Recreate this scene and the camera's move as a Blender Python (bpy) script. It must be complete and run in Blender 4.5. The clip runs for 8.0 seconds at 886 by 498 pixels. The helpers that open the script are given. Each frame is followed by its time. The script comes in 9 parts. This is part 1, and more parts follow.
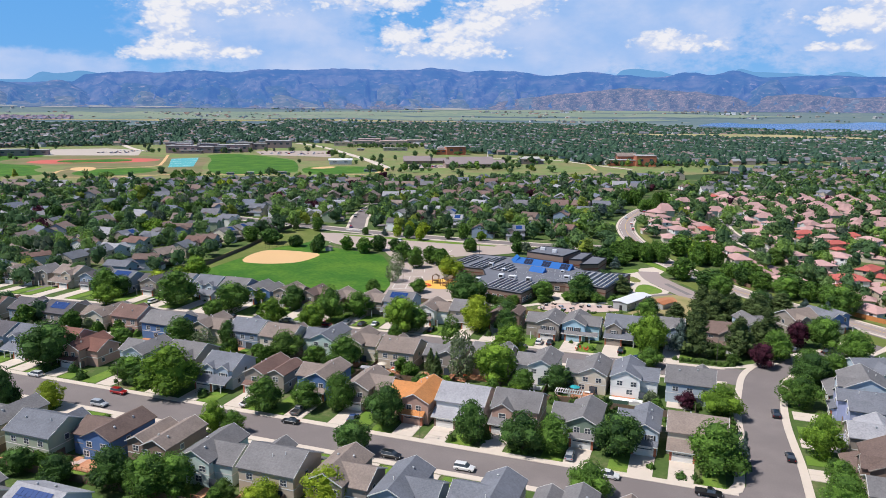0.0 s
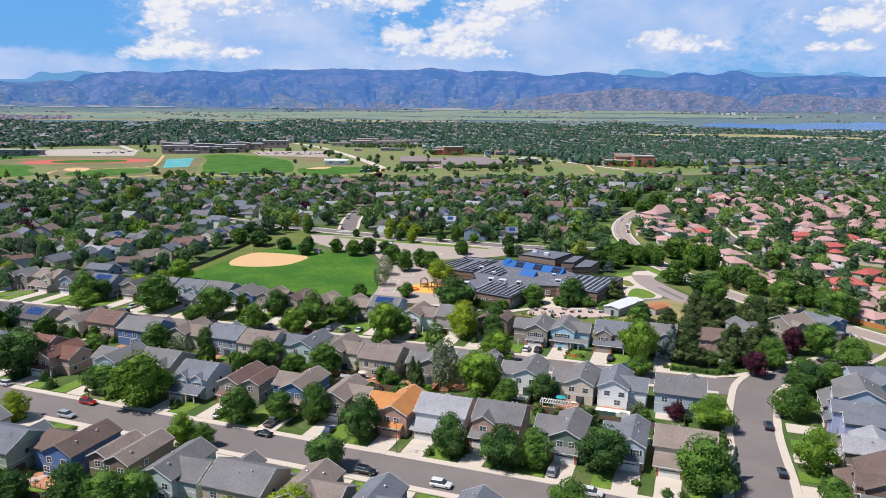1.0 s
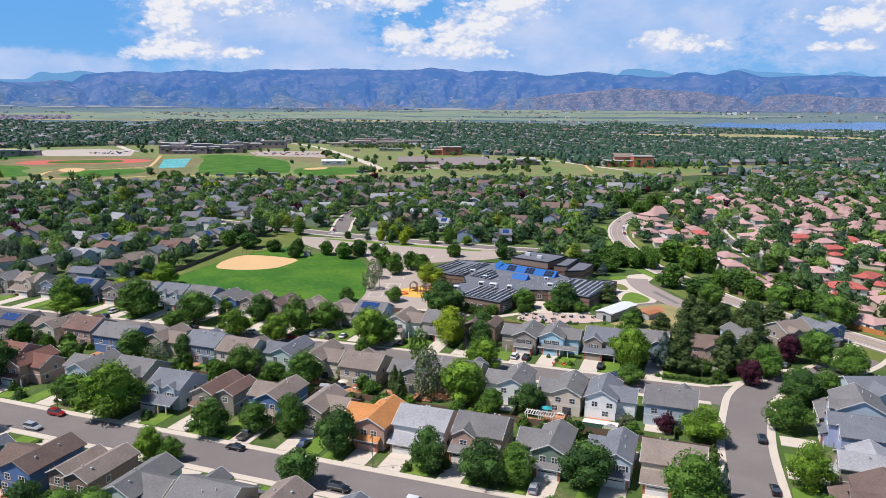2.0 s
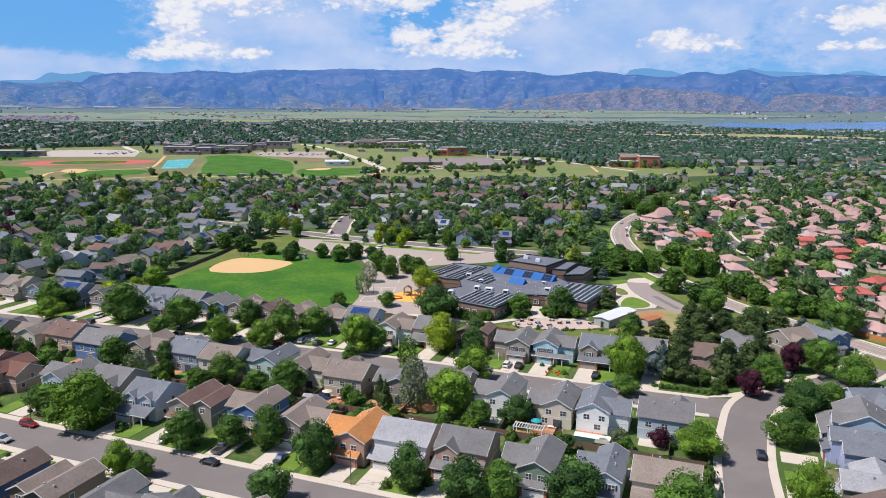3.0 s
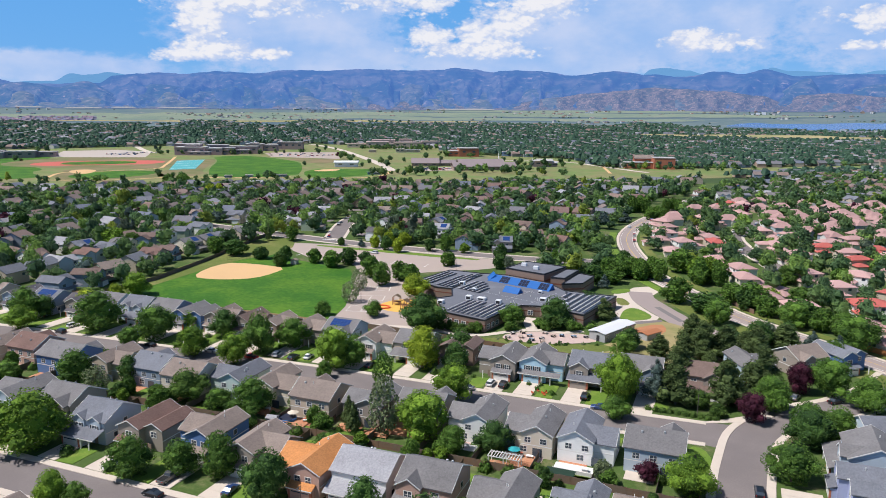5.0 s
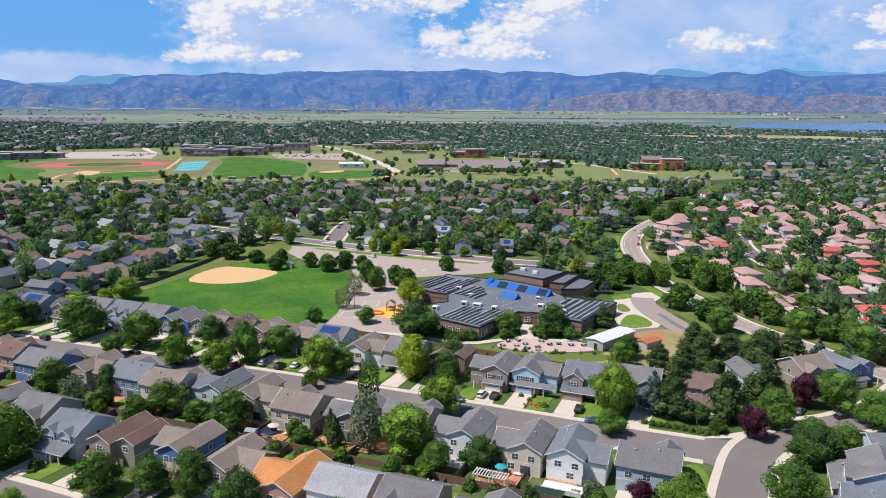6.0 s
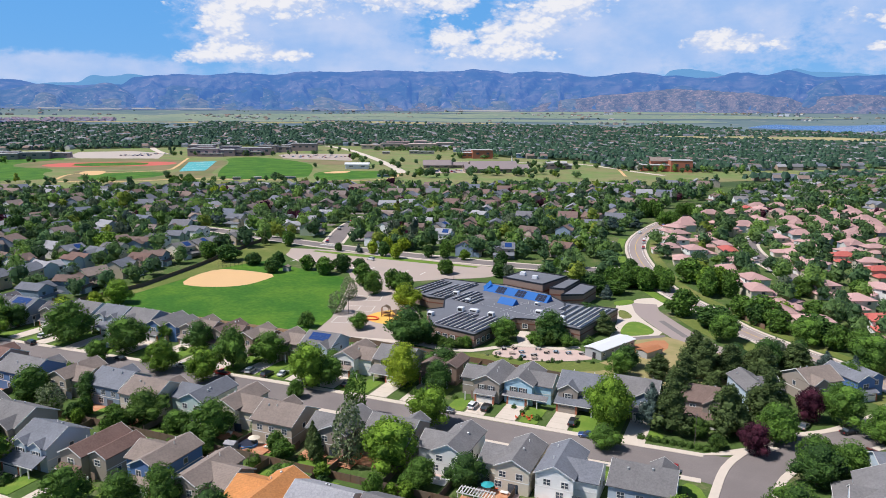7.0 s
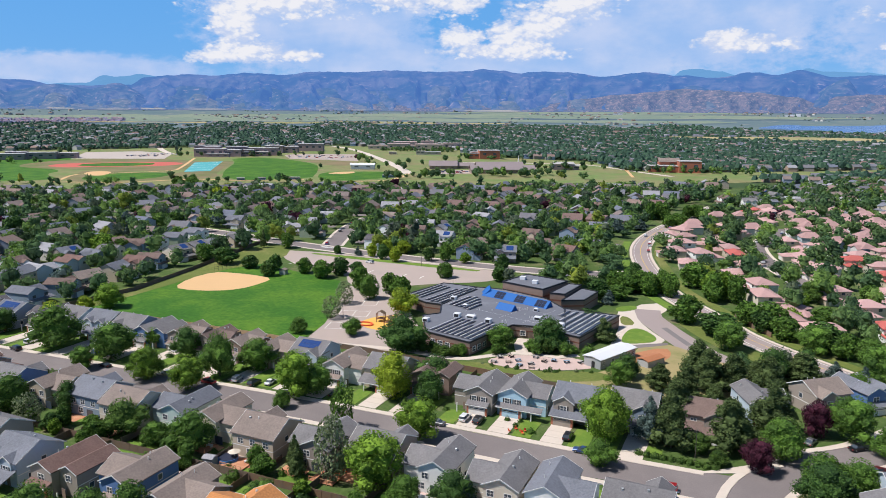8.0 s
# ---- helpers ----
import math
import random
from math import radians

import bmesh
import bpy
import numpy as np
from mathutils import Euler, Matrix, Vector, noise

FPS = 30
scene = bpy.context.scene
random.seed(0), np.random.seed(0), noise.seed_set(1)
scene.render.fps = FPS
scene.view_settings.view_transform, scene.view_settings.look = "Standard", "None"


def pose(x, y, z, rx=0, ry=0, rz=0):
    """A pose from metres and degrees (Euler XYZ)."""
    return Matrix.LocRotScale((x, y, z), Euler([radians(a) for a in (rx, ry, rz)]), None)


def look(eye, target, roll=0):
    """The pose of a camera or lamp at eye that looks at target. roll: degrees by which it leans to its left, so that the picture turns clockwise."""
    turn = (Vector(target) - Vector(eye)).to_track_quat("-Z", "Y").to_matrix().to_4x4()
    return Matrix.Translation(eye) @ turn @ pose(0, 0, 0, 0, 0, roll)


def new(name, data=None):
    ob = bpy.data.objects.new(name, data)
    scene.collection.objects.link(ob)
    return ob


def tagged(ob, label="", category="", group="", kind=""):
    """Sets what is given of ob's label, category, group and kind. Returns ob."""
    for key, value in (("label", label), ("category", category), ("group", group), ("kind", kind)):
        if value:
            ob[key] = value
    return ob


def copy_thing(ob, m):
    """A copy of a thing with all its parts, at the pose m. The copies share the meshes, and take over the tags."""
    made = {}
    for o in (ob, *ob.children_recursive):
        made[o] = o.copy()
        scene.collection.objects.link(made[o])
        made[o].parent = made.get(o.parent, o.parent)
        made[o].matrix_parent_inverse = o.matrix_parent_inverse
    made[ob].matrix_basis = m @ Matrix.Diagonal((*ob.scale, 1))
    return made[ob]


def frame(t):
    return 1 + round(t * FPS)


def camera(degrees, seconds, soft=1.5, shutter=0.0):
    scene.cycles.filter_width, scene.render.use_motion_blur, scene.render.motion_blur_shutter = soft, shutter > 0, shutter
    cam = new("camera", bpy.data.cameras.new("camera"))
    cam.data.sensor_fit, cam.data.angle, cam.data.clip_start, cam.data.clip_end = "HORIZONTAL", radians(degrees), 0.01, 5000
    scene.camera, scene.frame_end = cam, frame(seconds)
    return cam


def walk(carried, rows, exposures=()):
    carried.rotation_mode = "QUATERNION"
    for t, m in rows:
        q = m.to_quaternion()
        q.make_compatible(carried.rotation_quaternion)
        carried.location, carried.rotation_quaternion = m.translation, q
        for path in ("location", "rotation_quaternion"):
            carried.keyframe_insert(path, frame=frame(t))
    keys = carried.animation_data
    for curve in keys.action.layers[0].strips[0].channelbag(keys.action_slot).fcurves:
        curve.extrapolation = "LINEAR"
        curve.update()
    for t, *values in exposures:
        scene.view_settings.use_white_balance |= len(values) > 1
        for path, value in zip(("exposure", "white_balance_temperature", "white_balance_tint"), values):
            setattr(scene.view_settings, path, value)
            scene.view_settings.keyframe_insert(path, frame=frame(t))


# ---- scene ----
cam = camera(63.0, 8.0, soft=0.5)
PATH = [
    (0, (2.214, -2.76, 78.562), (1.552, -0.911, 78.183), 0.4),
    (0.5, (3.359, 1.354, 78.556), (2.696, 3.203, 78.177), 0.4),
    (1, (4.687, 5.769, 78.642), (4.024, 7.618, 78.263), 0.4),
    (1.5, (5.872, 9.959, 78.679), (5.209, 11.808, 78.3), 0.4),
    (3, (9.892, 23.329, 78.758), (9.204, 25.169, 78.379), 0.3),
    (3.5, (11.219, 27.721, 78.76), (10.52, 29.556, 78.382), 0.3),
    (4, (12.581, 32.226, 78.82), (11.87, 34.057, 78.443), 0.3),
    (4.5, (13.749, 36.597, 78.861), (13.027, 38.423, 78.483), 0.3),
    (6, (17.301, 50.518, 78.858), (16.543, 52.33, 78.482), 0.2),
    (6.5, (18.396, 54.934, 78.95), (17.625, 56.74, 78.575), 0.2),
    (7, (19.356, 59.262, 78.989), (18.573, 61.063, 78.614), 0.3),
    (7.5, (20.081, 63.671, 79.052), (19.287, 65.468, 78.677), 0.3),
    (8, (20.75, 68.046, 79.133), (19.943, 69.838, 78.758), 0.3),
]
walk(cam, [(t, look(eye, target, roll)) for t, eye, target, roll in PATH])

# ---- light: high sun from behind the camera, sky with broken cumulus ----
SUN_EL, SUN_AZ = 57.0, 234.0            # degrees above the horizon; compass bearing with +y as north
EXPOSURE = -0.05
sun_data = bpy.data.lights.new("sun", "SUN")
sun_data.energy, sun_data.angle, sun_data.color = 5.2, radians(0.55), (1.0, 0.968, 0.945)
sun_dir = Vector((math.sin(radians(SUN_AZ)) * math.cos(radians(SUN_EL)), math.cos(radians(SUN_AZ)) * math.cos(radians(SUN_EL)), math.sin(radians(SUN_EL))))
sun = new("sun", sun_data)
sun.matrix_world = look(sun_dir * 500, (0, 0, 0))


class Graph:
    """Small helper to write shader graphs."""

    def __init__(self, tree):
        self.t = tree
        tree.nodes.clear()

    def n(self, kind, **fields):
        node = self.t.nodes.new(kind)
        ins = fields.pop("ins", {})
        if "operation" in fields:
            node.operation = fields["operation"]
        if "use_clamp" in fields:
            node.use_clamp = fields["use_clamp"]
        if "data_type" in fields:
            node.data_type, node.blend_type = fields["data_type"], fields["blend_type"]
        if "interpolation_type" in fields:
            node.interpolation_type = fields["interpolation_type"]
        for key, value in ins.items():
            self.put(node.inputs[key], value)
        return node

    def put(self, socket, value):
        if isinstance(value, bpy.types.NodeSocket):
            self.t.links.new(value, socket)
        elif hasattr(socket, "default_value"):
            if isinstance(value, (tuple, list)) and len(value) == 3 and socket.type == "RGBA":
                value = (*value, 1.0)
            socket.default_value = value

    def m(self, op, a, b=0.0, c=0.0, clamp=False):
        node = self.n("ShaderNodeMath", operation=op, use_clamp=clamp)
        for i, v in enumerate((a, b, c)):
            self.put(node.inputs[i], v)
        return node.outputs[0]

    def mix(self, f, a, b, blend="MIX"):
        node = self.n("ShaderNodeMix", data_type="RGBA", blend_type=blend)
        self.put(node.inputs["Factor"], f)
        self.put(node.inputs[6], a)
        self.put(node.inputs[7], b)
        return node.outputs[2]

    def noise(self, vec, scale, detail=3.0, rough=0.55, out="Fac"):
        node = self.n("ShaderNodeTexNoise", ins={"Vector": vec, "Scale": scale, "Detail": detail, "Roughness": rough})
        return node.outputs[out]

    def span(self, v, lo, hi):
        node = self.n("ShaderNodeMapRange", interpolation_type="SMOOTHSTEP", ins={"Value": v, "From Min": lo, "From Max": hi})
        return node.outputs["Result"]


def build_world():
    world = bpy.data.worlds.new("sky")
    scene.world = world
    world.use_nodes = True
    g = Graph(world.node_tree)
    sky = g.n("ShaderNodeTexSky")
    sky.sky_type, sky.sun_disc, sky.sun_elevation, sky.sun_rotation = "NISHITA", False, radians(SUN_EL), radians(SUN_AZ)
    sky.altitude, sky.air_density, sky.dust_density, sky.ozone_density = 1700.0, 1.0, 0.6, 2.0
    d = g.n("ShaderNodeTexCoord").outputs["Generated"]
    s = g.n("ShaderNodeSeparateXYZ", ins={0: d})
    az = g.m("MULTIPLY", g.m("ARCTAN2", s.outputs[0], s.outputs[1]), 180 / math.pi)       # degrees to the right of +y
    el = g.m("MULTIPLY", g.m("ARCSINE", s.outputs[2]), 180 / math.pi)
    flat = g.n("ShaderNodeCombineXYZ", ins={0: az, 1: g.m("MULTIPLY", el, 1.7), 2: 0.0}).outputs[0]
    n1 = g.noise(flat, 0.34, 6.0, 0.6)
    n2 = g.noise(flat, 0.16, 3.0, 0.5)
    n3 = g.noise(flat, 0.9, 5.0, 0.6)
    edge = g.noise(flat, 0.75, 9.0, 0.62)
    warp = g.n("ShaderNodeVectorMath", operation="SCALE", ins={0: g.n("ShaderNodeVectorMath", operation="SUBTRACT", ins={0: g.noise(flat, 1.1, 4.0, 0.6, "Color"), 1: (0.5, 0.5, 0.5)}).outputs[0], "Scale": 0.9}).outputs[0]
    bent = g.n("ShaderNodeVectorMath", operation="ADD", ins={0: flat, 1: warp}).outputs[0]

    def billow(vec):
        """Rounded puffs at three scales, as on the top of a cumulus."""
        total = None
        for scale, weight in ((0.55, 0.62), (1.25, 0.42), (2.9, 0.26)):
            cell = g.n("ShaderNodeTexVoronoi", ins={"Vector": vec, "Scale": scale}).outputs["Distance"]
            one = g.m("MULTIPLY", g.m("SUBTRACT", 0.5, cell), weight)
            total = one if total is None else g.m("ADD", total, one)
        return total

    puffs = billow(bent)
    toward = billow(g.n("ShaderNodeVectorMath", operation="ADD", ins={0: bent, 1: (-0.3, 0.42, 0.0)}).outputs[0])

    def heap(list_of, rough, grain, flat_base=1.0):
        top = None
        for a0, e0, ra, re in list_of:
            u = g.m("DIVIDE", g.m("SUBTRACT", az, a0), ra)
            v = g.m("DIVIDE", g.m("SUBTRACT", el, e0), re)
            v = g.m("MAXIMUM", v, g.m("MULTIPLY", v, -flat_base))
            f = g.m("SUBTRACT", 1.0, g.m("SQRT", g.m("ADD", g.m("MULTIPLY", u, u), g.m("MULTIPLY", v, v))))
            top = f if top is None else g.m("MAXIMUM", top, f)
        return g.m("ADD", top, g.m("MULTIPLY", grain, rough))

    # soft grey-lilac veils, then bright heaps in front of them
    soft_grain = g.m("SUBTRACT", edge, 0.5)
    veil = g.m("MULTIPLY", g.span(heap(VEILS, 1.1, soft_grain), -0.1, 0.4), g.m("ADD", 0.7, g.m("MULTIPLY", n1, 0.4)), clamp=True)
    heaps = heap(HEAPS, 1.0, g.m("ADD", g.m("MULTIPLY", puffs, 1.15), g.m("MULTIPLY", soft_grain, 1.1)), 1.15)
    bright = g.span(heaps, -0.3, 0.22)
    # the rest of the sky carries scattered cloud of the same kind
    away = g.m("MAXIMUM", g.span(el, 12.0, 24.0), g.span(g.m("ABSOLUTE", g.m("ADD", az, 22.0)), 48.0, 70.0))
    other = g.m("MULTIPLY", g.m("MULTIPLY", g.span(n2, 0.62, 0.74), away), g.span(el, 0.0, 3.0))
    low = g.m("MULTIPLY", g.span(el, 4.2, 1.0), 0.5)
    base = g.mix(g.m("MULTIPLY", g.span(el, 26.0, 9.0), 0.8), sky.outputs[0], SKY_BLUE)
    base = g.mix(low, base, SKY_LOW)
    base = g.mix(veil, base, g.mix(g.span(g.m("ADD", g.m("MULTIPLY", n2, 0.7), g.m("MULTIPLY", n1, 0.3)), 0.35, 0.65), VEIL_A, VEIL_B))
    relief = g.m("MULTIPLY", g.m("SUBTRACT", puffs, toward), 1.7)
    body = g.span(g.m("ADD", g.m("ADD", heaps, relief), g.m("MULTIPLY", g.m("SUBTRACT", n3, 0.5), 0.7)), -0.25, 0.95)
    base = g.mix(g.m("MAXIMUM", g.m("MULTIPLY", bright, 0.97), g.m("MULTIPLY", other, 0.7)), base, g.mix(body, CLOUD_A, CLOUD_B))
    back = g.n("ShaderNodeBackground", ins={"Color": base, "Strength": 0.097})
    g.t.links.new(back.outputs[0], g.n("ShaderNodeOutputWorld").inputs[0])


SKY_BLUE, SKY_LOW = (1.15, 4.3, 9.6), (3.9, 6.2, 9.4)
VEIL_A, VEIL_B = (3.8, 5.7, 9.4), (5.8, 6.9, 9.6)
CLOUD_A, CLOUD_B = (5.9, 6.9, 9.3), (9.3, 9.3, 9.8)
VEILS = [(-33.5, 6.8, 9.5, 5.2), (-30, 4.0, 8, 2.4), (-6, 7.2, 13, 5.4), (9, 7.0, 8, 5.2), (-50, 2.7, 9, 1.3), (-19, 3.4, 8, 1.7), (-12, 4.5, 8, 3)]
HEAPS = [(-36.2, 8.5, 5.9, 1.9), (-28, 8.9, 5.5, 1.6), (-23.2, 8.2, 2.4, 1.1), (-39, 4.2, 3.2, 0.8), (-41, 3.9, 2.2, 0.6), (-35.5, 4.1, 2.2, 0.5), (-39.8, 6.6, 1.7, 2.3), (-17.3, 6.3, 2.4, 1.6), (-19.4, 5.7, 1.6, 1.2),
         (-23, 5.4, 2.0, 0.8), (-20, 4.5, 4.5, 0.7), (-14.5, 7.9, 3.0, 1.2), (-2.5, 4.75, 2.9, 0.7), (-3.4, 5.2, 1.4, 0.7), (9.0, 6.1, 3.6, 0.9), (11.6, 7.1, 3.2, 1.4), (7.0, 4.3, 1.3, 0.35), (9.2, 4.35, 1.1, 0.35)]
build_world()
scene.view_settings.exposure = EXPOSURE


# ---- materials ----
def surface(name, colour, rough=0.85, vary=0.25, grain=1.2, patch=0.12, bump=0.15, metal=0.0, spec=0.3, other=None, cover=0.5, soft=0.15, lap=0.0, each=0.0, coat=0.0):
    """A painted, cast or grown surface: two scales of noise on its colour, optional second colour in patches, fine relief, lapped boards."""
    m = bpy.data.materials.new(name)
    m.use_nodes = True
    g = Graph(m.node_tree)
    pos = g.n("ShaderNodeNewGeometry").outputs["Position"]
    fine, wide = g.noise(pos, grain, 4.0, 0.65), g.noise(pos, patch, 3.0, 0.6)
    col = g.n("ShaderNodeRGB").outputs[0]
    col.default_value = (*colour, 1)
    if other:
        w2 = g.m("ADD", g.m("MULTIPLY", wide, 0.7), g.m("MULTIPLY", fine, 0.3))
        col = g.mix(g.span(w2, 1 - cover - soft, 1 - cover + soft), col, (*other, 1.0))
    shade = g.m("ADD", 1.0, g.m("MULTIPLY", g.m("SUBTRACT", g.m("ADD", g.m("MULTIPLY", fine, 0.6), g.m("MULTIPLY", wide, 0.4)), 0.5), vary * 2.4))
    if each:
        shade = g.m("MULTIPLY", shade, g.m("ADD", 1 - each / 2, g.m("MULTIPLY", g.n("ShaderNodeObjectInfo").outputs["Random"], each)))
    col = g.mix(1.0, col, g.n("ShaderNodeCombineColor", ins={0: shade, 1: shade, 2: shade}).outputs[0], "MULTIPLY")
    height = fine
    if lap:
        z = g.n("ShaderNodeSeparateXYZ", ins={0: pos}).outputs[2]
        height = g.m("ADD", g.m("MULTIPLY", fine, 0.3), g.m("FRACT", g.m("DIVIDE", z, lap)))
    b = g.n("ShaderNodeBump", ins={"Strength": bump, "Distance": 0.05, "Height": height})
    p = g.n("ShaderNodeBsdfPrincipled", ins={"Base Color": col, "Roughness": rough, "Metallic": metal, "Specular IOR Level": spec, "Normal": b.outputs[0], "Coat Weight": coat})
    g.t.links.new(p.outputs[0], g.n("ShaderNodeOutputMaterial").inputs[0])
    return m


def foliage(name, dark, light, through_light=0.17, cell=0.0):
    """Leaves: each clump takes its own shade between two greens, each tree its own cast."""
    m = bpy.data.materials.new(name)
    m.use_nodes = True
    g = Graph(m.node_tree)
    geo = g.n("ShaderNodeNewGeometry")
    own = geo.outputs["Random Per Island"]
    tree = g.n("ShaderNodeObjectInfo").outputs["Random"]
    wide = g.noise(geo.outputs["Position"], 0.35, 2.0)
    if cell:
        flat = g.n("ShaderNodeMapping", ins={0: geo.outputs["Position"], "Scale": (1.0, 1.0, 0.0)}).outputs[0]
        tree = g.n("ShaderNodeTexVoronoi", ins={"Vector": flat, "Scale": cell}).outputs["Color"]
        tree = g.m("MULTIPLY", g.n("ShaderNodeSeparateColor", ins={0: tree}).outputs[0], 2.4)
        own = g.m("MULTIPLY", own, 0.6)
    fine = g.noise(geo.outputs["Position"], 2.6, 3.0, 0.7)
    wide = g.m("ADD", g.m("MULTIPLY", wide, 0.7), g.m("MULTIPLY", g.m("SUBTRACT", fine, 0.35), 1.1))
    f = g.m("ADD", g.m("MULTIPLY", g.m("POWER", own, 1.5), 0.6), g.m("ADD", g.m("MULTIPLY", tree, 0.2), g.m("MULTIPLY", g.m("SUBTRACT", wide, 0.2), 0.5)), clamp=True)
    col = g.mix(f, (*dark, 1.0), (*light, 1.0))
    leafy = g.n("ShaderNodeBump", ins={"Strength": 0.6, "Distance": 0.3, "Height": fine})
    p = g.n("ShaderNodeBsdfPrincipled", ins={"Base Color": col, "Roughness": 0.65, "Specular IOR Level": 0.12, "Normal": leafy.outputs[0]})
    t = g.n("ShaderNodeBsdfTranslucent", ins={"Color": g.mix(0.5, col, (*light, 1.0))})
    mx = g.n("ShaderNodeMixShader", ins={0: through_light, 1: p.outputs[0], 2: t.outputs[0]})
    g.t.links.new(mx.outputs[0], g.n("ShaderNodeOutputMaterial").inputs[0])
    return m


def assorted(name, colours, rough=0.85):
    """One of several paints for each joined piece."""
    m = bpy.data.materials.new(name)
    m.use_nodes = True
    g = Graph(m.node_tree)
    geo = g.n("ShaderNodeNewGeometry")
    ramp = g.n("ShaderNodeValToRGB", ins={0: geo.outputs["Random Per Island"]})
    ramp.color_ramp.interpolation = "CONSTANT"
    el = ramp.color_ramp.elements
    while len(el) < len(colours):
        el.new(0.5)
    for i, c in enumerate(colours):
        el[i].position, el[i].color = i / len(colours), (*c, 1)
    grit = g.noise(geo.outputs["Position"], 0.8, 3.0)
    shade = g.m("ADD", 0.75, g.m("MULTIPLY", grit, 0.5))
    col = g.mix(1.0, ramp.outputs[0], g.n("ShaderNodeCombineColor", ins={0: shade, 1: shade, 2: shade}).outputs[0], "MULTIPLY")
    p = g.n("ShaderNodeBsdfPrincipled", ins={"Base Color": col, "Roughness": rough, "Specular IOR Level": 0.25})
    g.t.links.new(p.outputs[0], g.n("ShaderNodeOutputMaterial").inputs[0])
    return m


def hazed_land(name, colour, other, third, haze, scale, air=0.5, low_air=None, span_z=(60.0, 330.0), bare=0.0):
    """Hills and plain on the horizon: a backdrop, with aerial haze mixed in as emission."""
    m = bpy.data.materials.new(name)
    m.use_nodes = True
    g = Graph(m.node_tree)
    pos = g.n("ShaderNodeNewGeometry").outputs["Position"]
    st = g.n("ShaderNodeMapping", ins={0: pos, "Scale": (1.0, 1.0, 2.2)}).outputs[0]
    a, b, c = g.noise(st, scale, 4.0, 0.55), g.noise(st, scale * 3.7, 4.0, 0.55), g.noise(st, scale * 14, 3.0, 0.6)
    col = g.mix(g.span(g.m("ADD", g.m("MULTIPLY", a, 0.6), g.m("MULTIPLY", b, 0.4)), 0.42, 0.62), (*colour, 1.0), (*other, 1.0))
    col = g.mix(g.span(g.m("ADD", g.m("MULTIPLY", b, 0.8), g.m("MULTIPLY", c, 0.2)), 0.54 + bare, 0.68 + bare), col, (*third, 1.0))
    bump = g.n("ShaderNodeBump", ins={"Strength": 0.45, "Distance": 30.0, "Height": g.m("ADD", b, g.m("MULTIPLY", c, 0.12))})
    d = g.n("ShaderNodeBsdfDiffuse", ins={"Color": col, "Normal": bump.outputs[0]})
    # haze is painted as glow: air sets how much of it veils the ground
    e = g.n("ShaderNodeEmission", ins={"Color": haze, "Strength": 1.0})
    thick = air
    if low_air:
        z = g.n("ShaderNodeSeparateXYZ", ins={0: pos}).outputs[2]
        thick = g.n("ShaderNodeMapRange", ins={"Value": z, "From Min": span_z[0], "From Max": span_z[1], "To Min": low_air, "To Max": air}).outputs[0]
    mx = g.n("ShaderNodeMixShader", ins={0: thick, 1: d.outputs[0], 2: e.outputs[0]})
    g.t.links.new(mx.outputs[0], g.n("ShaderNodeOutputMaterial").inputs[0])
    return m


ASPHALT = surface("asphalt", (0.196, 0.167, 0.162), 0.9, 0.16, 3.0, 0.06, 0.1, other=(0.232, 0.2, 0.19), cover=0.45)
PINK_ASPHALT = surface("worn_reddish_asphalt", (0.43, 0.345, 0.3), 0.9, 0.12, 2.0, 0.05, 0.1, other=(0.36, 0.3, 0.27), cover=0.4)
MAUVE_ASPHALT = surface("worn_mauve_asphalt", (0.345, 0.28, 0.262), 0.9, 0.14, 2.0, 0.05, 0.1, other=(0.29, 0.24, 0.228), cover=0.4)
PATCH = surface("asphalt_patch", (0.2, 0.18, 0.175), 0.9, 0.12, 3.0, 0.2, 0.1)
CONCRETE = surface("concrete", (0.62, 0.53, 0.45), 0.9, 0.14, 2.5, 0.25, 0.1, other=(0.54, 0.465, 0.39), cover=0.4)
PINK_PAVING = surface("reddish_paving", (0.55, 0.41, 0.36), 0.9, 0.15, 3.0, 0.3, 0.15)
LAWN = surface("lawn", (0.125, 0.215, 0.028), 0.9, 0.35, 4.0, 0.25, 0.5, other=(0.2, 0.25, 0.045), cover=0.4)
PITCH = surface("sports_turf", (0.036, 0.132, 0.0085), 0.9, 0.6, 0.5, 0.045, 0.5, other=(0.085, 0.178, 0.013), cover=0.48)
ROUGH_GRASS = surface("rough_grass", (0.13, 0.165, 0.035), 0.95, 0.35, 0.8, 0.04, 0.5, other=(0.24, 0.21, 0.08), cover=0.4)
DRY_GRASS = surface("dry_grass", (0.27, 0.24, 0.11), 0.95, 0.8, 0.12, 0.02, 0.5, other=(0.13, 0.2, 0.055), cover=0.5)
YARD = surface("yard_soil_and_grass", (0.07, 0.118, 0.026), 0.95, 0.5, 0.9, 0.09, 0.5, other=(0.21, 0.165, 0.1), cover=0.38)
SAND = surface("infield_dirt", (0.66, 0.42, 0.21), 0.95, 0.08, 1.2, 0.08, 0.15)
DRY_BANK = surface("dry_bank_grass", (0.36, 0.29, 0.14), 0.95, 0.3, 0.8, 0.08, 0.4, other=(0.2, 0.2, 0.07), cover=0.45)
PLAY = surface("yellow_play_surface", (0.75, 0.44, 0.1), 0.85, 0.1, 2.0, 0.2, 0.05)
FENCE_WOOD = surface("fence_cedar", (0.24, 0.13, 0.075), 0.85, 0.4, 2.0, 0.15, 0.3, other=(0.16, 0.12, 0.095), cover=0.55)
FENCE_DARK = surface("fence_weathered", (0.13, 0.1, 0.08), 0.9, 0.3, 2.0, 0.3, 0.3)
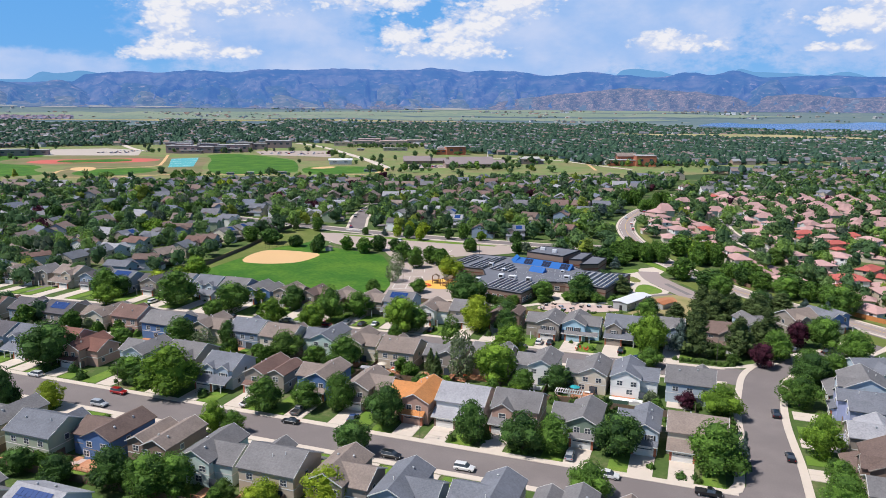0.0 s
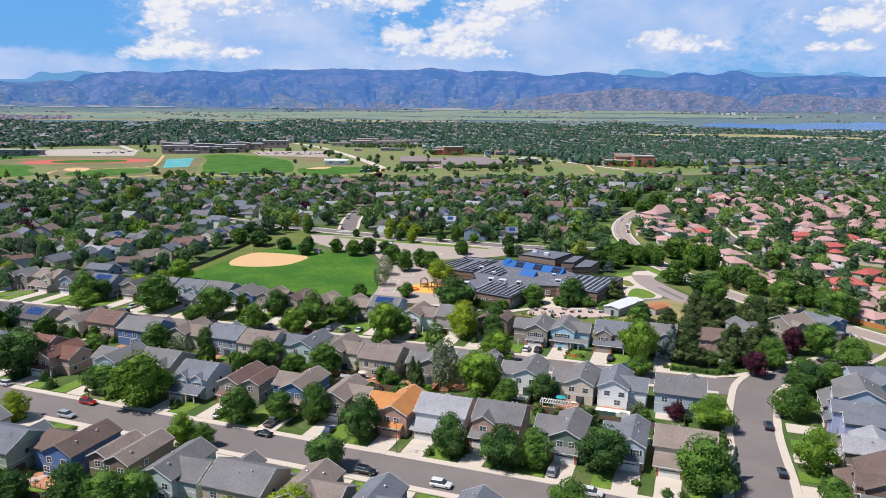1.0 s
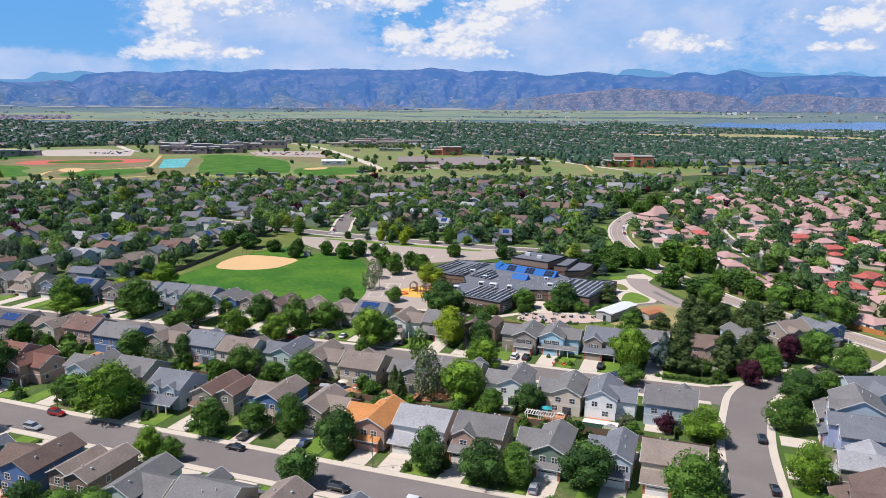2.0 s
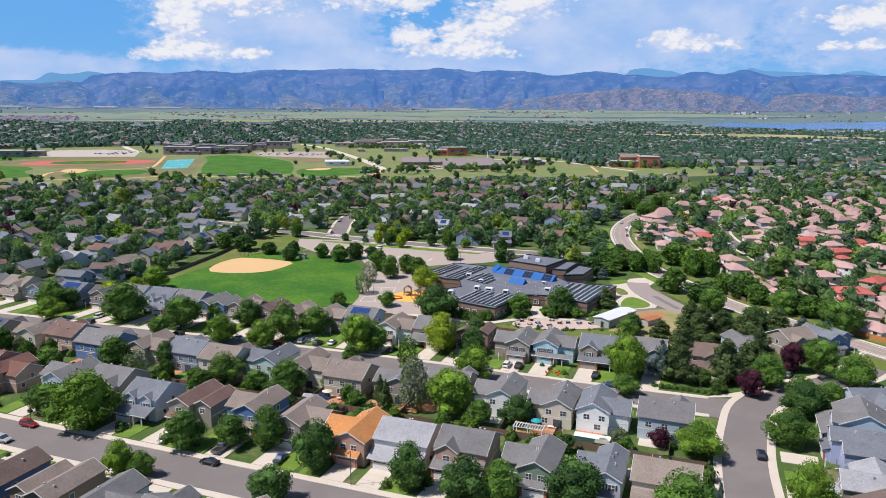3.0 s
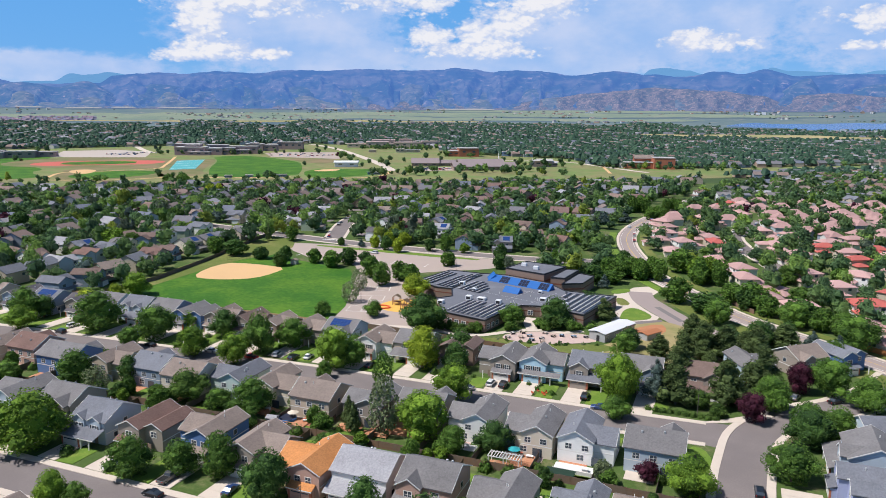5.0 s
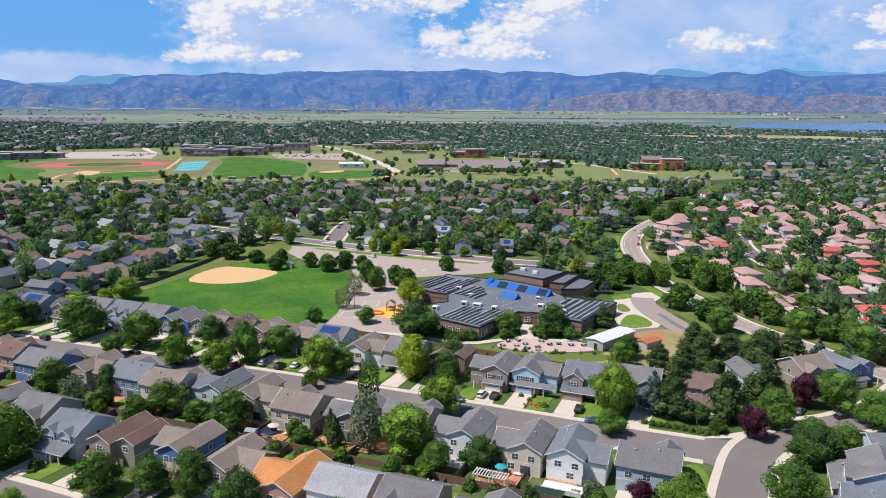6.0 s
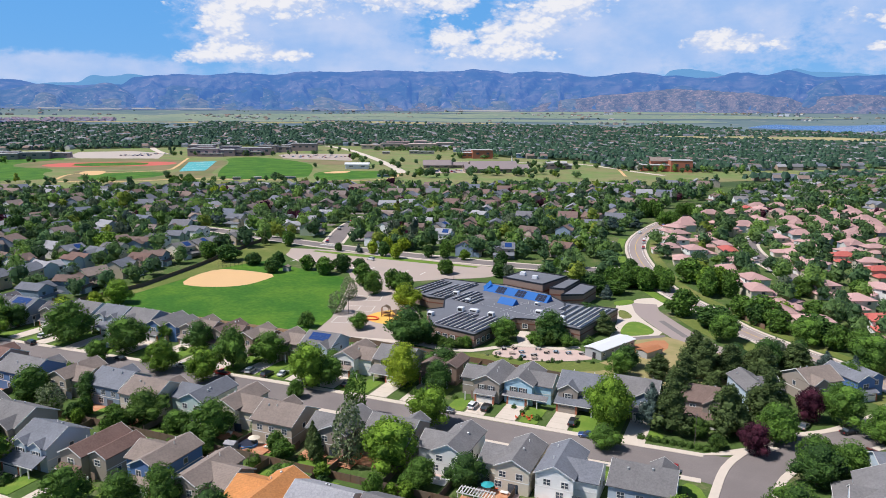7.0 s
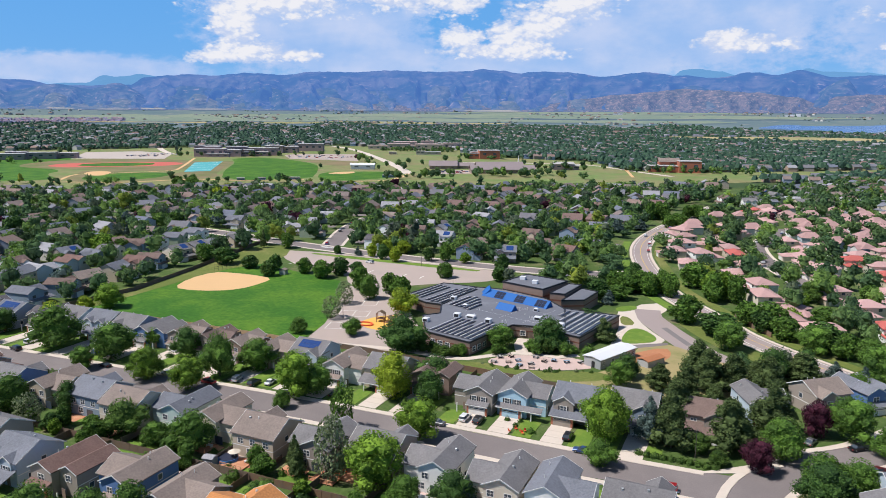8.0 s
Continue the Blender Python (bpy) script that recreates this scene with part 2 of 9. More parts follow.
WHITE = surface("white_trim", (0.72, 0.7, 0.67), 0.6, 0.06, 2.0, 0.3, 0.03)
DARK_METAL = surface("dark_metal", (0.05, 0.05, 0.055), 0.5, 0.1, 3.0, 0.5, 0.03, metal=0.6)
GREY_METAL = surface("galvanised_metal", (0.45, 0.46, 0.47), 0.45, 0.1, 3.0, 0.5, 0.03, metal=0.5)
WHITE_METAL = surface("white_sheet_metal", (0.7, 0.7, 0.72), 0.45, 0.05, 1.0, 0.3, 0.03)
BARK = surface("bark", (0.13, 0.1, 0.075), 0.95, 0.4, 3.0, 0.6, 0.6)
GLASS = surface("window_glass", (0.06, 0.075, 0.095), 0.1, 0.1, 1.0, 0.3, 0.0, spec=0.6)
BRICK = surface("brown_brick", (0.25, 0.175, 0.14), 0.9, 0.2, 4.0, 0.3, 0.3, lap=0.2)
BRICK_BAND = surface("dark_brick_band", (0.18, 0.075, 0.055), 0.9, 0.15, 4.0, 0.3, 0.3)
RED_BRICK = surface("red_brick", (0.42, 0.15, 0.09), 0.9, 0.15, 2.0, 0.2, 0.2)
MEMBRANE = surface("grey_roof_membrane", (0.155, 0.16, 0.185), 0.8, 0.14, 0.6, 0.08, 0.1, other=(0.2, 0.205, 0.23), cover=0.4)
BLUE_ROOF = surface("blue_sheet_roof", (0.009, 0.11, 0.37), 0.55, 0.08, 1.0, 0.2, 0.02, spec=0.25)
SOLAR = surface("solar_cells", (0.012, 0.02, 0.05), 0.25, 0.2, 2.0, 0.4, 0.0, spec=0.7)
# pale tone stands for sky reflected in panels; roof seams share it
RACK = surface("pale_panel_reflection_and_seam", (0.5, 0.48, 0.48), 0.45, 0.25, 1.5, 0.4, 0.0, spec=0.6)
SOLAR_BLUE = surface("blue_solar_cells", (0.02, 0.055, 0.19), 0.25, 0.2, 2.0, 0.4, 0.0, spec=0.7)
TYRE = surface("tyre_rubber", (0.02, 0.02, 0.02), 0.9, 0.1, 4.0, 0.5, 0.0)
LAMP_RED = surface("tail_lamp", (0.4, 0.02, 0.02), 0.3, 0.05, 4.0, 0.5, 0.0)
LAMP_CLEAR = surface("head_lamp", (0.75, 0.75, 0.75), 0.2, 0.05, 4.0, 0.5, 0.0)
TRACK_RED = surface("red_running_track", (0.55, 0.13, 0.1), 0.9, 0.1, 1.0, 0.05, 0.1)
COURT = surface("teal_court", (0.09, 0.38, 0.4), 0.8, 0.06, 1.0, 0.05, 0.05)
LINE = surface("line_paint", (0.78, 0.77, 0.72), 0.8, 0.08, 2.0, 0.3, 0.02)
YELLOW_LINE = surface("yellow_line_paint", (0.7, 0.45, 0.08), 0.8, 0.08, 2.0, 0.3, 0.02)
WATER = surface("lake_water", (0.09, 0.2, 0.42), 0.2, 0.1, 0.01, 0.003, 0.02, spec=0.5)
ORANGE_CLOTH = surface("orange_red_plastic", (0.7, 0.12, 0.05), 0.6, 0.1, 3.0, 0.4, 0.05)
TEAL_CLOTH = surface("teal_cloth", (0.03, 0.33, 0.36), 0.7, 0.1, 3.0, 0.4, 0.05)
PALE_BLUE_CLOTH = surface("light_blue_cloth", (0.18, 0.5, 0.75), 0.7, 0.1, 3.0, 0.4, 0.05)
DECK_WOOD = surface("deck_boards", (0.5, 0.22, 0.12), 0.8, 0.25, 3.0, 0.3, 0.2, other=(0.55, 0.36, 0.22), cover=0.4)

ROOFS = {name: surface("shingle_" + name, c, 0.92, 0.62, 2.3, 0.22, 0.6, lap=0.16, each=0.16) for name, c in (
    ("grey", (0.185, 0.175, 0.176)), ("slate", (0.166, 0.172, 0.196)), ("brown", (0.18, 0.11, 0.092)), ("tan", (0.25, 0.198, 0.17)), ("orange", (0.5, 0.215, 0.078)),
    ("red", (0.195, 0.094, 0.074)), ("pale", (0.322, 0.315, 0.333)), ("charcoal", (0.109, 0.1, 0.108)), ("umber", (0.172, 0.12, 0.103)))}
ROOFS["pink"] = surface("pink_roof_tile", (0.48, 0.295, 0.275), 0.85, 0.2, 1.5, 0.1, 0.4, other=(0.36, 0.225, 0.21), cover=0.4, lap=0.3, each=0.3)
ROOFS["scarlet"] = surface("red_roof_tile", (0.47, 0.12, 0.1), 0.85, 0.2, 1.5, 0.1, 0.4, lap=0.3, each=0.12)
WALLS = {name: surface("siding_" + name, c, 0.8, 0.08, 2.0, 0.2, 0.25, lap=0.2, each=0.06) for name, c in (
    ("beige", (0.53, 0.44, 0.34)), ("white", (0.78, 0.77, 0.75)), ("mist", (0.46, 0.53, 0.6)), ("blue", (0.11, 0.2, 0.4)), ("mint", (0.52, 0.62, 0.58)), ("taupe", (0.33, 0.28, 0.24)),
    ("rose", (0.48, 0.31, 0.25)), ("green", (0.2, 0.26, 0.2)), ("lavender", (0.4, 0.43, 0.62)), ("steel", (0.25, 0.31, 0.4)), ("grey", (0.38, 0.38, 0.38)), ("brownish", (0.27, 0.19, 0.15)),
    ("sky", (0.42, 0.6, 0.7)), ("cream", (0.66, 0.58, 0.47)), ("sage", (0.36, 0.42, 0.32)))}
LEAVES = {"dark": foliage("leaves_dark", (0.0075, 0.0230, 0.0123), (0.1144, 0.2214, 0.0462)), "mid": foliage("leaves_mid", (0.0101, 0.0317, 0.0118), (0.1725, 0.3127, 0.0489)),
          "bright": foliage("leaves_bright", (0.021, 0.058, 0.0106), (0.2626, 0.4188, 0.0462)), "yellow": foliage("leaves_yellow_green", (0.075, 0.125, 0.0125), (0.43, 0.53, 0.045)),
          "purple": foliage("leaves_purple", (0.0125, 0.0050, 0.0099), (0.1126, 0.0292, 0.0509)), "spruce": foliage("needles_blue", (0.018, 0.036, 0.032), (0.14, 0.195, 0.17), 0.1),
          "pine": foliage("needles_dark", (0.012, 0.028, 0.011), (0.165, 0.225, 0.075), 0.22), "sparse": foliage("leaves_greyish", (0.05, 0.075, 0.04), (0.33, 0.39, 0.19)),
          "shrub": foliage("leaves_shrub", (0.0109, 0.0338, 0.0118), (0.1378, 0.2294, 0.0412))}
# woods are bluer than LEAVES: aerial haze is put into these greens
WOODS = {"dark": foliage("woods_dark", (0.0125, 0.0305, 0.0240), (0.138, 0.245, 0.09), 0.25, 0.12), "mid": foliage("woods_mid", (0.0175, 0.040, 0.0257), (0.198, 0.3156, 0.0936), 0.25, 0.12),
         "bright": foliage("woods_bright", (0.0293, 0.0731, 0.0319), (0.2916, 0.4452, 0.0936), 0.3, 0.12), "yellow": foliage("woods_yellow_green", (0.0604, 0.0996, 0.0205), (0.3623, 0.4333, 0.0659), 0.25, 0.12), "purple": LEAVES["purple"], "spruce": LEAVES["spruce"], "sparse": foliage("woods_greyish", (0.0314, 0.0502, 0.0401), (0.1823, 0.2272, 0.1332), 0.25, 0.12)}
# farthest trees: paler and bluer again, the haze painted into the leaf colour
HAZED_FAR_LEAVES = foliage("hazed_far_leaves", (0.012, 0.036, 0.03), (0.08, 0.15, 0.086), 0.1, 0.09)
FAR_WALLS = assorted("far_walls", [(0.4, 0.35, 0.29), (0.3, 0.32, 0.35), (0.5, 0.48, 0.45), (0.24, 0.21, 0.19), (0.28, 0.31, 0.38), (0.38, 0.28, 0.22), (0.6, 0.58, 0.55), (0.46, 0.5, 0.55)])
# grey roofs cooled towards blue to stand for haze
FAR_ROOFS = assorted("far_roofs", [(0.16, 0.165, 0.19), (0.21, 0.165, 0.15), (0.145, 0.16, 0.2), (0.23, 0.165, 0.14), (0.19, 0.125, 0.11), (0.3, 0.295, 0.31), (0.165, 0.16, 0.175)])
PAINTS = {name: surface("car_paint_" + name, c, 0.3, 0.03, 2.0, 0.4, 0.0, metal=0.2, spec=0.5, coat=0.6) for name, c in (
    ("black", (0.012, 0.013, 0.016)), ("white", (0.8, 0.8, 0.8)), ("silver", (0.42, 0.44, 0.47)), ("red", (0.35, 0.012, 0.015)), ("blue", (0.03, 0.07, 0.2)), ("grey", (0.12, 0.125, 0.13)), ("maroon", (0.12, 0.01, 0.02)))}


# ---- mesh helpers ----
def mesh_from(name, verts, faces, material=None):
    me = bpy.data.meshes.new(name)
    me.from_pydata(verts, [], faces)
    if material:
        me.materials.append(material)
    me.update()
    return me


def from_bm(name, bm, material):
    me = bpy.data.meshes.new(name)
    bmesh.ops.recalc_face_normals(bm, faces=bm.faces)
    bm.to_mesh(me)
    bm.free()
    me.materials.append(material)
    return me


def part(name, bm, material, parent, label="", m=None):
    me = bm if isinstance(bm, bpy.types.Mesh) else from_bm(name, bm, material)
    ob = new(name, me)
    ob.parent = parent
    if m is not None:
        ob.matrix_basis = m
    return tagged(ob, label)


def thing(name, m, label, category, group="", kind=""):
    ob = new(name)
    ob.empty_display_size = 0.5
    ob.matrix_basis = m
    return tagged(ob, label, category, group, kind)


def solo(name, bm, material, label, category, group="", kind="", m=None):
    me = bm if isinstance(bm, bpy.types.Mesh) else from_bm(name, bm, material)
    ob = new(name, me)
    if m is not None:
        ob.matrix_basis = m
    return tagged(ob, label, category, group, kind)


def box(bm, x0, x1, y0, y1, z0, z1, bevel=0.0):
    vs = [bm.verts.new(p) for p in ((x0, y0, z0), (x1, y0, z0), (x1, y1, z0), (x0, y1, z0), (x0, y0, z1), (x1, y0, z1), (x1, y1, z1), (x0, y1, z1))]
    fs = [bm.faces.new([vs[i] for i in f]) for f in ((0, 3, 2, 1), (4, 5, 6, 7), (0, 1, 5, 4), (1, 2, 6, 5), (2, 3, 7, 6), (3, 0, 4, 7))]
    if bevel:
        bmesh.ops.bevel(bm, geom=list({e for f in fs for e in f.edges}), offset=bevel, segments=1, affect="EDGES")


def boxes(*rows, bevel=0.0):
    bm = bmesh.new()
    for r in rows:
        box(bm, *r, bevel=bevel)
    return bm


def prism(bm, outline, a0, a1, axis="y"):
    """Extrudes an outline of (u, z) along y (u is x) or along x (u is y)."""
    put = (lambda u, z, a: (u, a, z)) if axis == "y" else (lambda u, z, a: (a, u, z))
    lo, hi = [bm.verts.new(put(u, z, a0)) for u, z in outline], [bm.verts.new(put(u, z, a1)) for u, z in outline]
    n = len(outline)
    bm.faces.new(lo)
    bm.faces.new(hi[::-1])
    for i in range(n):
        bm.faces.new((lo[i], hi[i], hi[(i + 1) % n], lo[(i + 1) % n]))


def gable(bm, c, half, a0, a1, eave, pitch, axis, over=0.4, thick=0.2):
    """A gable roof of some thickness: centre line c, half its span, from a0 to a1 along the ridge."""
    h = half + over
    low, top = eave - over * pitch, eave + half * pitch
    prism(bm, [(c - h, low), (c, top), (c + h, low), (c + h, low + thick), (c, top + thick), (c - h, low + thick)], a0 - over, a1 + over, axis)


def rake(bm, c, half, at, eave, pitch, axis, over=0.4, thick=0.26, depth=0.06):
    h = half + over
    low, top = eave - over * pitch - 0.02, eave + half * pitch - 0.02
    prism(bm, [(c - h, low), (c, top), (c + h, low), (c + h, low + thick), (c, top + thick), (c - h, low + thick)], at, at + depth, axis)


def shed(bm, x0, x1, y0, y1, z0, z1, thick=0.16):
    """A single slope that falls from y1 (height z1) to y0 (height z0)."""
    prism(bm, [(y0, z0), (y1, z1), (y1, z1 + thick), (y0, z0 + thick)], x0, x1, "x")


def ribbon(points, width, z=0.0, height=0.0, step=4.0, off=0.0):
    """A strip along a smooth line through the points; with a height it is a slab with side faces."""
    pts = [Vector((*p, 0)) for p in points]
    line = []
    ext = [pts[0] * 2 - pts[1], *pts, pts[-1] * 2 - pts[-2]]
    for a, b, c, d in zip(ext, ext[1:], ext[2:], ext[3:]):
        k = max(1, int((c - b).length / step))
        for i in range(k):
            t = i / k
            line.append(0.5 * (2 * b + (c - a) * t + (2 * a - 5 * b + 4 * c - d) * t * t + (3 * b - a - 3 * c + d) * t ** 3))
    line.append(pts[-1])
    bm = bmesh.new()
    rows = []
    for i, p in enumerate(line):
        t = (line[min(i + 1, len(line) - 1)] - line[max(i - 1, 0)]).normalized()
        s = Vector((t.y, -t.x, 0))
        l, r = p + s * (off - width / 2), p + s * (off + width / 2)
        rows.append([bm.verts.new((l.x, l.y, z + height)), bm.verts.new((r.x, r.y, z + height)), bm.verts.new((l.x, l.y, z - 0.05)), bm.verts.new((r.x, r.y, z - 0.05))])
    for a, b in zip(rows, rows[1:]):
        bm.faces.new((a[0], a[1], b[1], b[0]))
        if height:
            bm.faces.new((a[0], b[0], b[2], a[2]))
            bm.faces.new((a[1], a[3], b[3], b[1]))
    return bm


def slab(outline, z, height=0.0, round_by=0):
    """A flat patch with the given outline; corners are cut round_by times."""
    pts = [Vector(p) for p in outline]
    for _ in range(round_by):
        nxt = []
        for a, b in zip(pts, pts[1:] + pts[:1]):
            nxt += [a * 0.75 + b * 0.25, a * 0.25 + b * 0.75]
        pts = nxt
    bm = bmesh.new()
    top = [bm.verts.new((p.x, p.y, z + height)) for p in pts]
    bm.faces.new(top)
    if height:
        low = [bm.verts.new((p.x, p.y, z - 0.03)) for p in pts]
        for i in range(len(top)):
            j = (i + 1) % len(top)
            bm.faces.new((top[i], top[j], low[j], low[i]))
    bmesh.ops.triangulate(bm, faces=[f for f in bm.faces if len(f.verts) > 4])
    return bm


def ground_piece(name, bm, material, label, category="ground"):
    return solo(name, bm, material, label, category, kind="structure")


# ---- the land: level town, a plain that rises gently, and a mountain front ----
def land(x, y):
    r = min(math.hypot(x, y), 3640.0)
    if r < 1700:
        return 0.0
    lo = (r - 1700) / 1300
    z = 34.0 * lo ** 1.25 if lo < 1 else 34.0 + (r - 3000) * 0.07
    return z


def polar(a, r):
    return r * math.sin(radians(a)), r * math.cos(radians(a))


def build_ground():
    rings = [0, 60, 120, 200, 300, 450, 650, 900, 1200, 1500, 1700, 1850, 2000, 2200, 2400, 2600, 2800, 3000, 3200, 3400, 3600, 3800, 4000, 4300, 4600, 4850]
    verts, faces, kinds = [(0, 0, 0)], [], []
    n = 144
    for r in rings[1:]:
        for k in range(n):
            x, y = polar(k * 360 / n, r)
            z = land(x, y)
            if r > 1800:
                z += 5 * noise.noise((x / 420, y / 420, 0)) * min(1, (r - 1800) / 400)
            verts.append((x, y, z))
    for k in range(n):
        faces.append((0, 1 + k, 1 + (k + 1) % n))
        kinds.append(0)
    for i in range(1, len(rings) - 1):
        for k in range(n):
            a, b = 1 + (i - 1) * n, 1 + i * n
            faces.append((a + k, b + k, b + (k + 1) % n, a + (k + 1) % n))
            kinds.append(0 if rings[i] < 900 else 2 if rings[i] < 2400 else 1)
    me = mesh_from("ground", verts, faces, YARD)
    # the plain carries its haze as a glow in the material
    me.materials.append(hazed_land("far_hazed_plain", (0.15, 0.165, 0.09), (0.07, 0.1, 0.07), (0.3, 0.25, 0.15), (0.24, 0.36, 0.5), 0.004, 0.55))
    # darker take on the yard ground: shade between trees put into the colour
    me.materials.append(surface("shaded_town_lawns", (0.05, 0.085, 0.026), 0.95, 0.5, 0.3, 0.03, 0.5, other=(0.15, 0.135, 0.07), cover=0.35))
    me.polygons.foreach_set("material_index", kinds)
    ob = new("ground", me)
    tagged(ob, "level suburban ground of soil and grass reaching to the hills", "ground", kind="structure")


build_ground()


def draped(name, a0, a1, r0, r1, material, label, lift=1.2, steps=24):
    """A patch of land or water between two bearings and two distances, with an uneven edge."""
    verts, faces = [], []
    rows = 5
    for j in range(rows):
        for i in range(steps + 1):
            a = a0 + (a1 - a0) * i / steps
            u = i / steps
            pinch = math.sin(math.pi * min(max(u, 0.0), 1.0)) ** 0.4
            mid, half = (r0 + r1) / 2, (r1 - r0) / 2 * max(pinch, 0.02)
            r = mid + half * (2 * j / (rows - 1) - 1) + 0.25 * (r1 - r0) * noise.noise((a * 0.5, j * 0.3, r0 * 0.01))
            x, y = polar(a, r)
            verts.append((x, y, land(x, y) + lift + 5 * max(0, noise.noise((x / 420, y / 420, 0))) * min(1, max(0, (r - 1800) / 400))))
    for j in range(rows - 1):
        for i in range(steps):
            k = j * (steps + 1) + i
            faces.append((k, k + 1, k + steps + 2, k + steps + 1))
    return solo(name, mesh_from(name, verts, faces, material), None, label, "ground", kind="structure")


# grass and bare earth of the plain, with haze glow mixed into their colours
TAN_FAR = hazed_land("far_hazed_dry_grass", (0.42, 0.34, 0.17), (0.27, 0.26, 0.11), (0.46, 0.35, 0.2), (0.42, 0.46, 0.46), 0.006, 0.15)
TAN_FOOT = hazed_land("far_hazed_bare_earth", (0.5, 0.4, 0.3), (0.36, 0.33, 0.24), (0.62, 0.5, 0.4), (0.3, 0.38, 0.52), 0.006, 0.6)
GREEN_FAR = hazed_land("far_hazed_pasture", (0.27, 0.29, 0.14), (0.18, 0.225, 0.11), (0.38, 0.32, 0.18), (0.27, 0.38, 0.46), 0.004, 0.5)
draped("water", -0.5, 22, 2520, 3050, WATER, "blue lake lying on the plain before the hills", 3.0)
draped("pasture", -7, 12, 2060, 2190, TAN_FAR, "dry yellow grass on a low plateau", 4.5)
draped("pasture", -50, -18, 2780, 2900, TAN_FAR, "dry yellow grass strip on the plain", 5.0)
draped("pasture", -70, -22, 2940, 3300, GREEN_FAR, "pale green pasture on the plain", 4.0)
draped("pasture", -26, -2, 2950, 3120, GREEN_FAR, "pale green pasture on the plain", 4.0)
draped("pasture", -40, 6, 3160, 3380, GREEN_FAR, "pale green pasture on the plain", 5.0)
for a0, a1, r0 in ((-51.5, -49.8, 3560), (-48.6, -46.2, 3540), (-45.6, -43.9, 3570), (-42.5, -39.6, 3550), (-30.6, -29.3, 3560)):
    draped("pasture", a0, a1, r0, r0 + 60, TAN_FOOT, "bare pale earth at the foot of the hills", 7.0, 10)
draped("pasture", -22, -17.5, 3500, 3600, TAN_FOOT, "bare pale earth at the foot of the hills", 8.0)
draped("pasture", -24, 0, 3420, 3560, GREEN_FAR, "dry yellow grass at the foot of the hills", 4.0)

RIDGE = [(-80, 1.9), (-54.3, 1.97), (-53.0, 1.93), (-51.1, 1.6), (-49.3, 1.64), (-46.4, 1.73), (-45.4, 2.26), (-43.8, 2.41), (-42.4, 2.55), (-40.7, 2.47), (-38.3, 2.71), (-35.8, 2.59), (-33.3, 2.87), (-30.8, 2.86), (-27.8, 3.01), (-26.1, 2.98), (-23.9, 2.91), (-21.8, 3.0), (-20.6, 3.13), (-19.2, 3.01), (-17.9, 2.84), (-16.6, 2.96), (-14.5, 2.92), (-11.8, 2.58), (-8.8, 2.88), (-6.4, 2.62), (-3.7, 2.43), (-1.5, 2.79), (0.2, 2.58), (1.5, 2.89), (3.8, 2.37), (6.7, 2.46), (12, 2.3), (30, 2.4)]
FOOTHILLS = [(-70, 0.3), (-50.8, 0.15), (-47.8, 0.21), (-44.6, 0.34), (-41.6, 0.3), (-39.7, 0.46), (-37.4, 0.12), (-34.1, 0.33), (-30.3, 0.52), (-28.6, 0.69), (-26.1, 0.45), (-23.4, 0.68), (-19.9, 0.39), (-16.9, 0.35), (-13.4, 0.9), (-10.4, 1.27), (-7.9, 1.46), (-6.2, 1.66), (-3.7, 1.55), (-1.3, 1.39), (1.4, 1.09), (3.1, 0.58), (4.0, 1.09), (6.2, 1.22), (9.0, 0.94), (10.9, 1.0), (20, 0.46)]
BACK_RANGE = [(-62, 1.5), (-52.5, 1.55), (-50.6, 1.78), (-49.3, 1.82), (-48.1, 2.33), (-47.4, 2.24), (-46.9, 2.29), (-45.7, 2.48), (-44.3, 2.29), (-42.3, 1.59), (-23.4, 1.86), (-7.1, 2.34), (-6.1, 3.0), (-5.0, 3.07), (-3.6, 2.86), (-2.2, 2.57), (0.9, 2.3), (2.0, 3.0), (3.1, 2.75), (5.3, 2.64), (7.1, 2.47), (8.8, 2.67), (10.8, 2.19), (14, 2.0)]


def crest(table, a):
    for (a0, e0), (a1, e1) in zip(table, table[1:]):
        if a0 <= a <= a1:
            t = (a - a0) / (a1 - a0)
            t = t * t * (3 - 2 * t)
            return e0 + (e1 - e0) * t
    return table[-1][1]


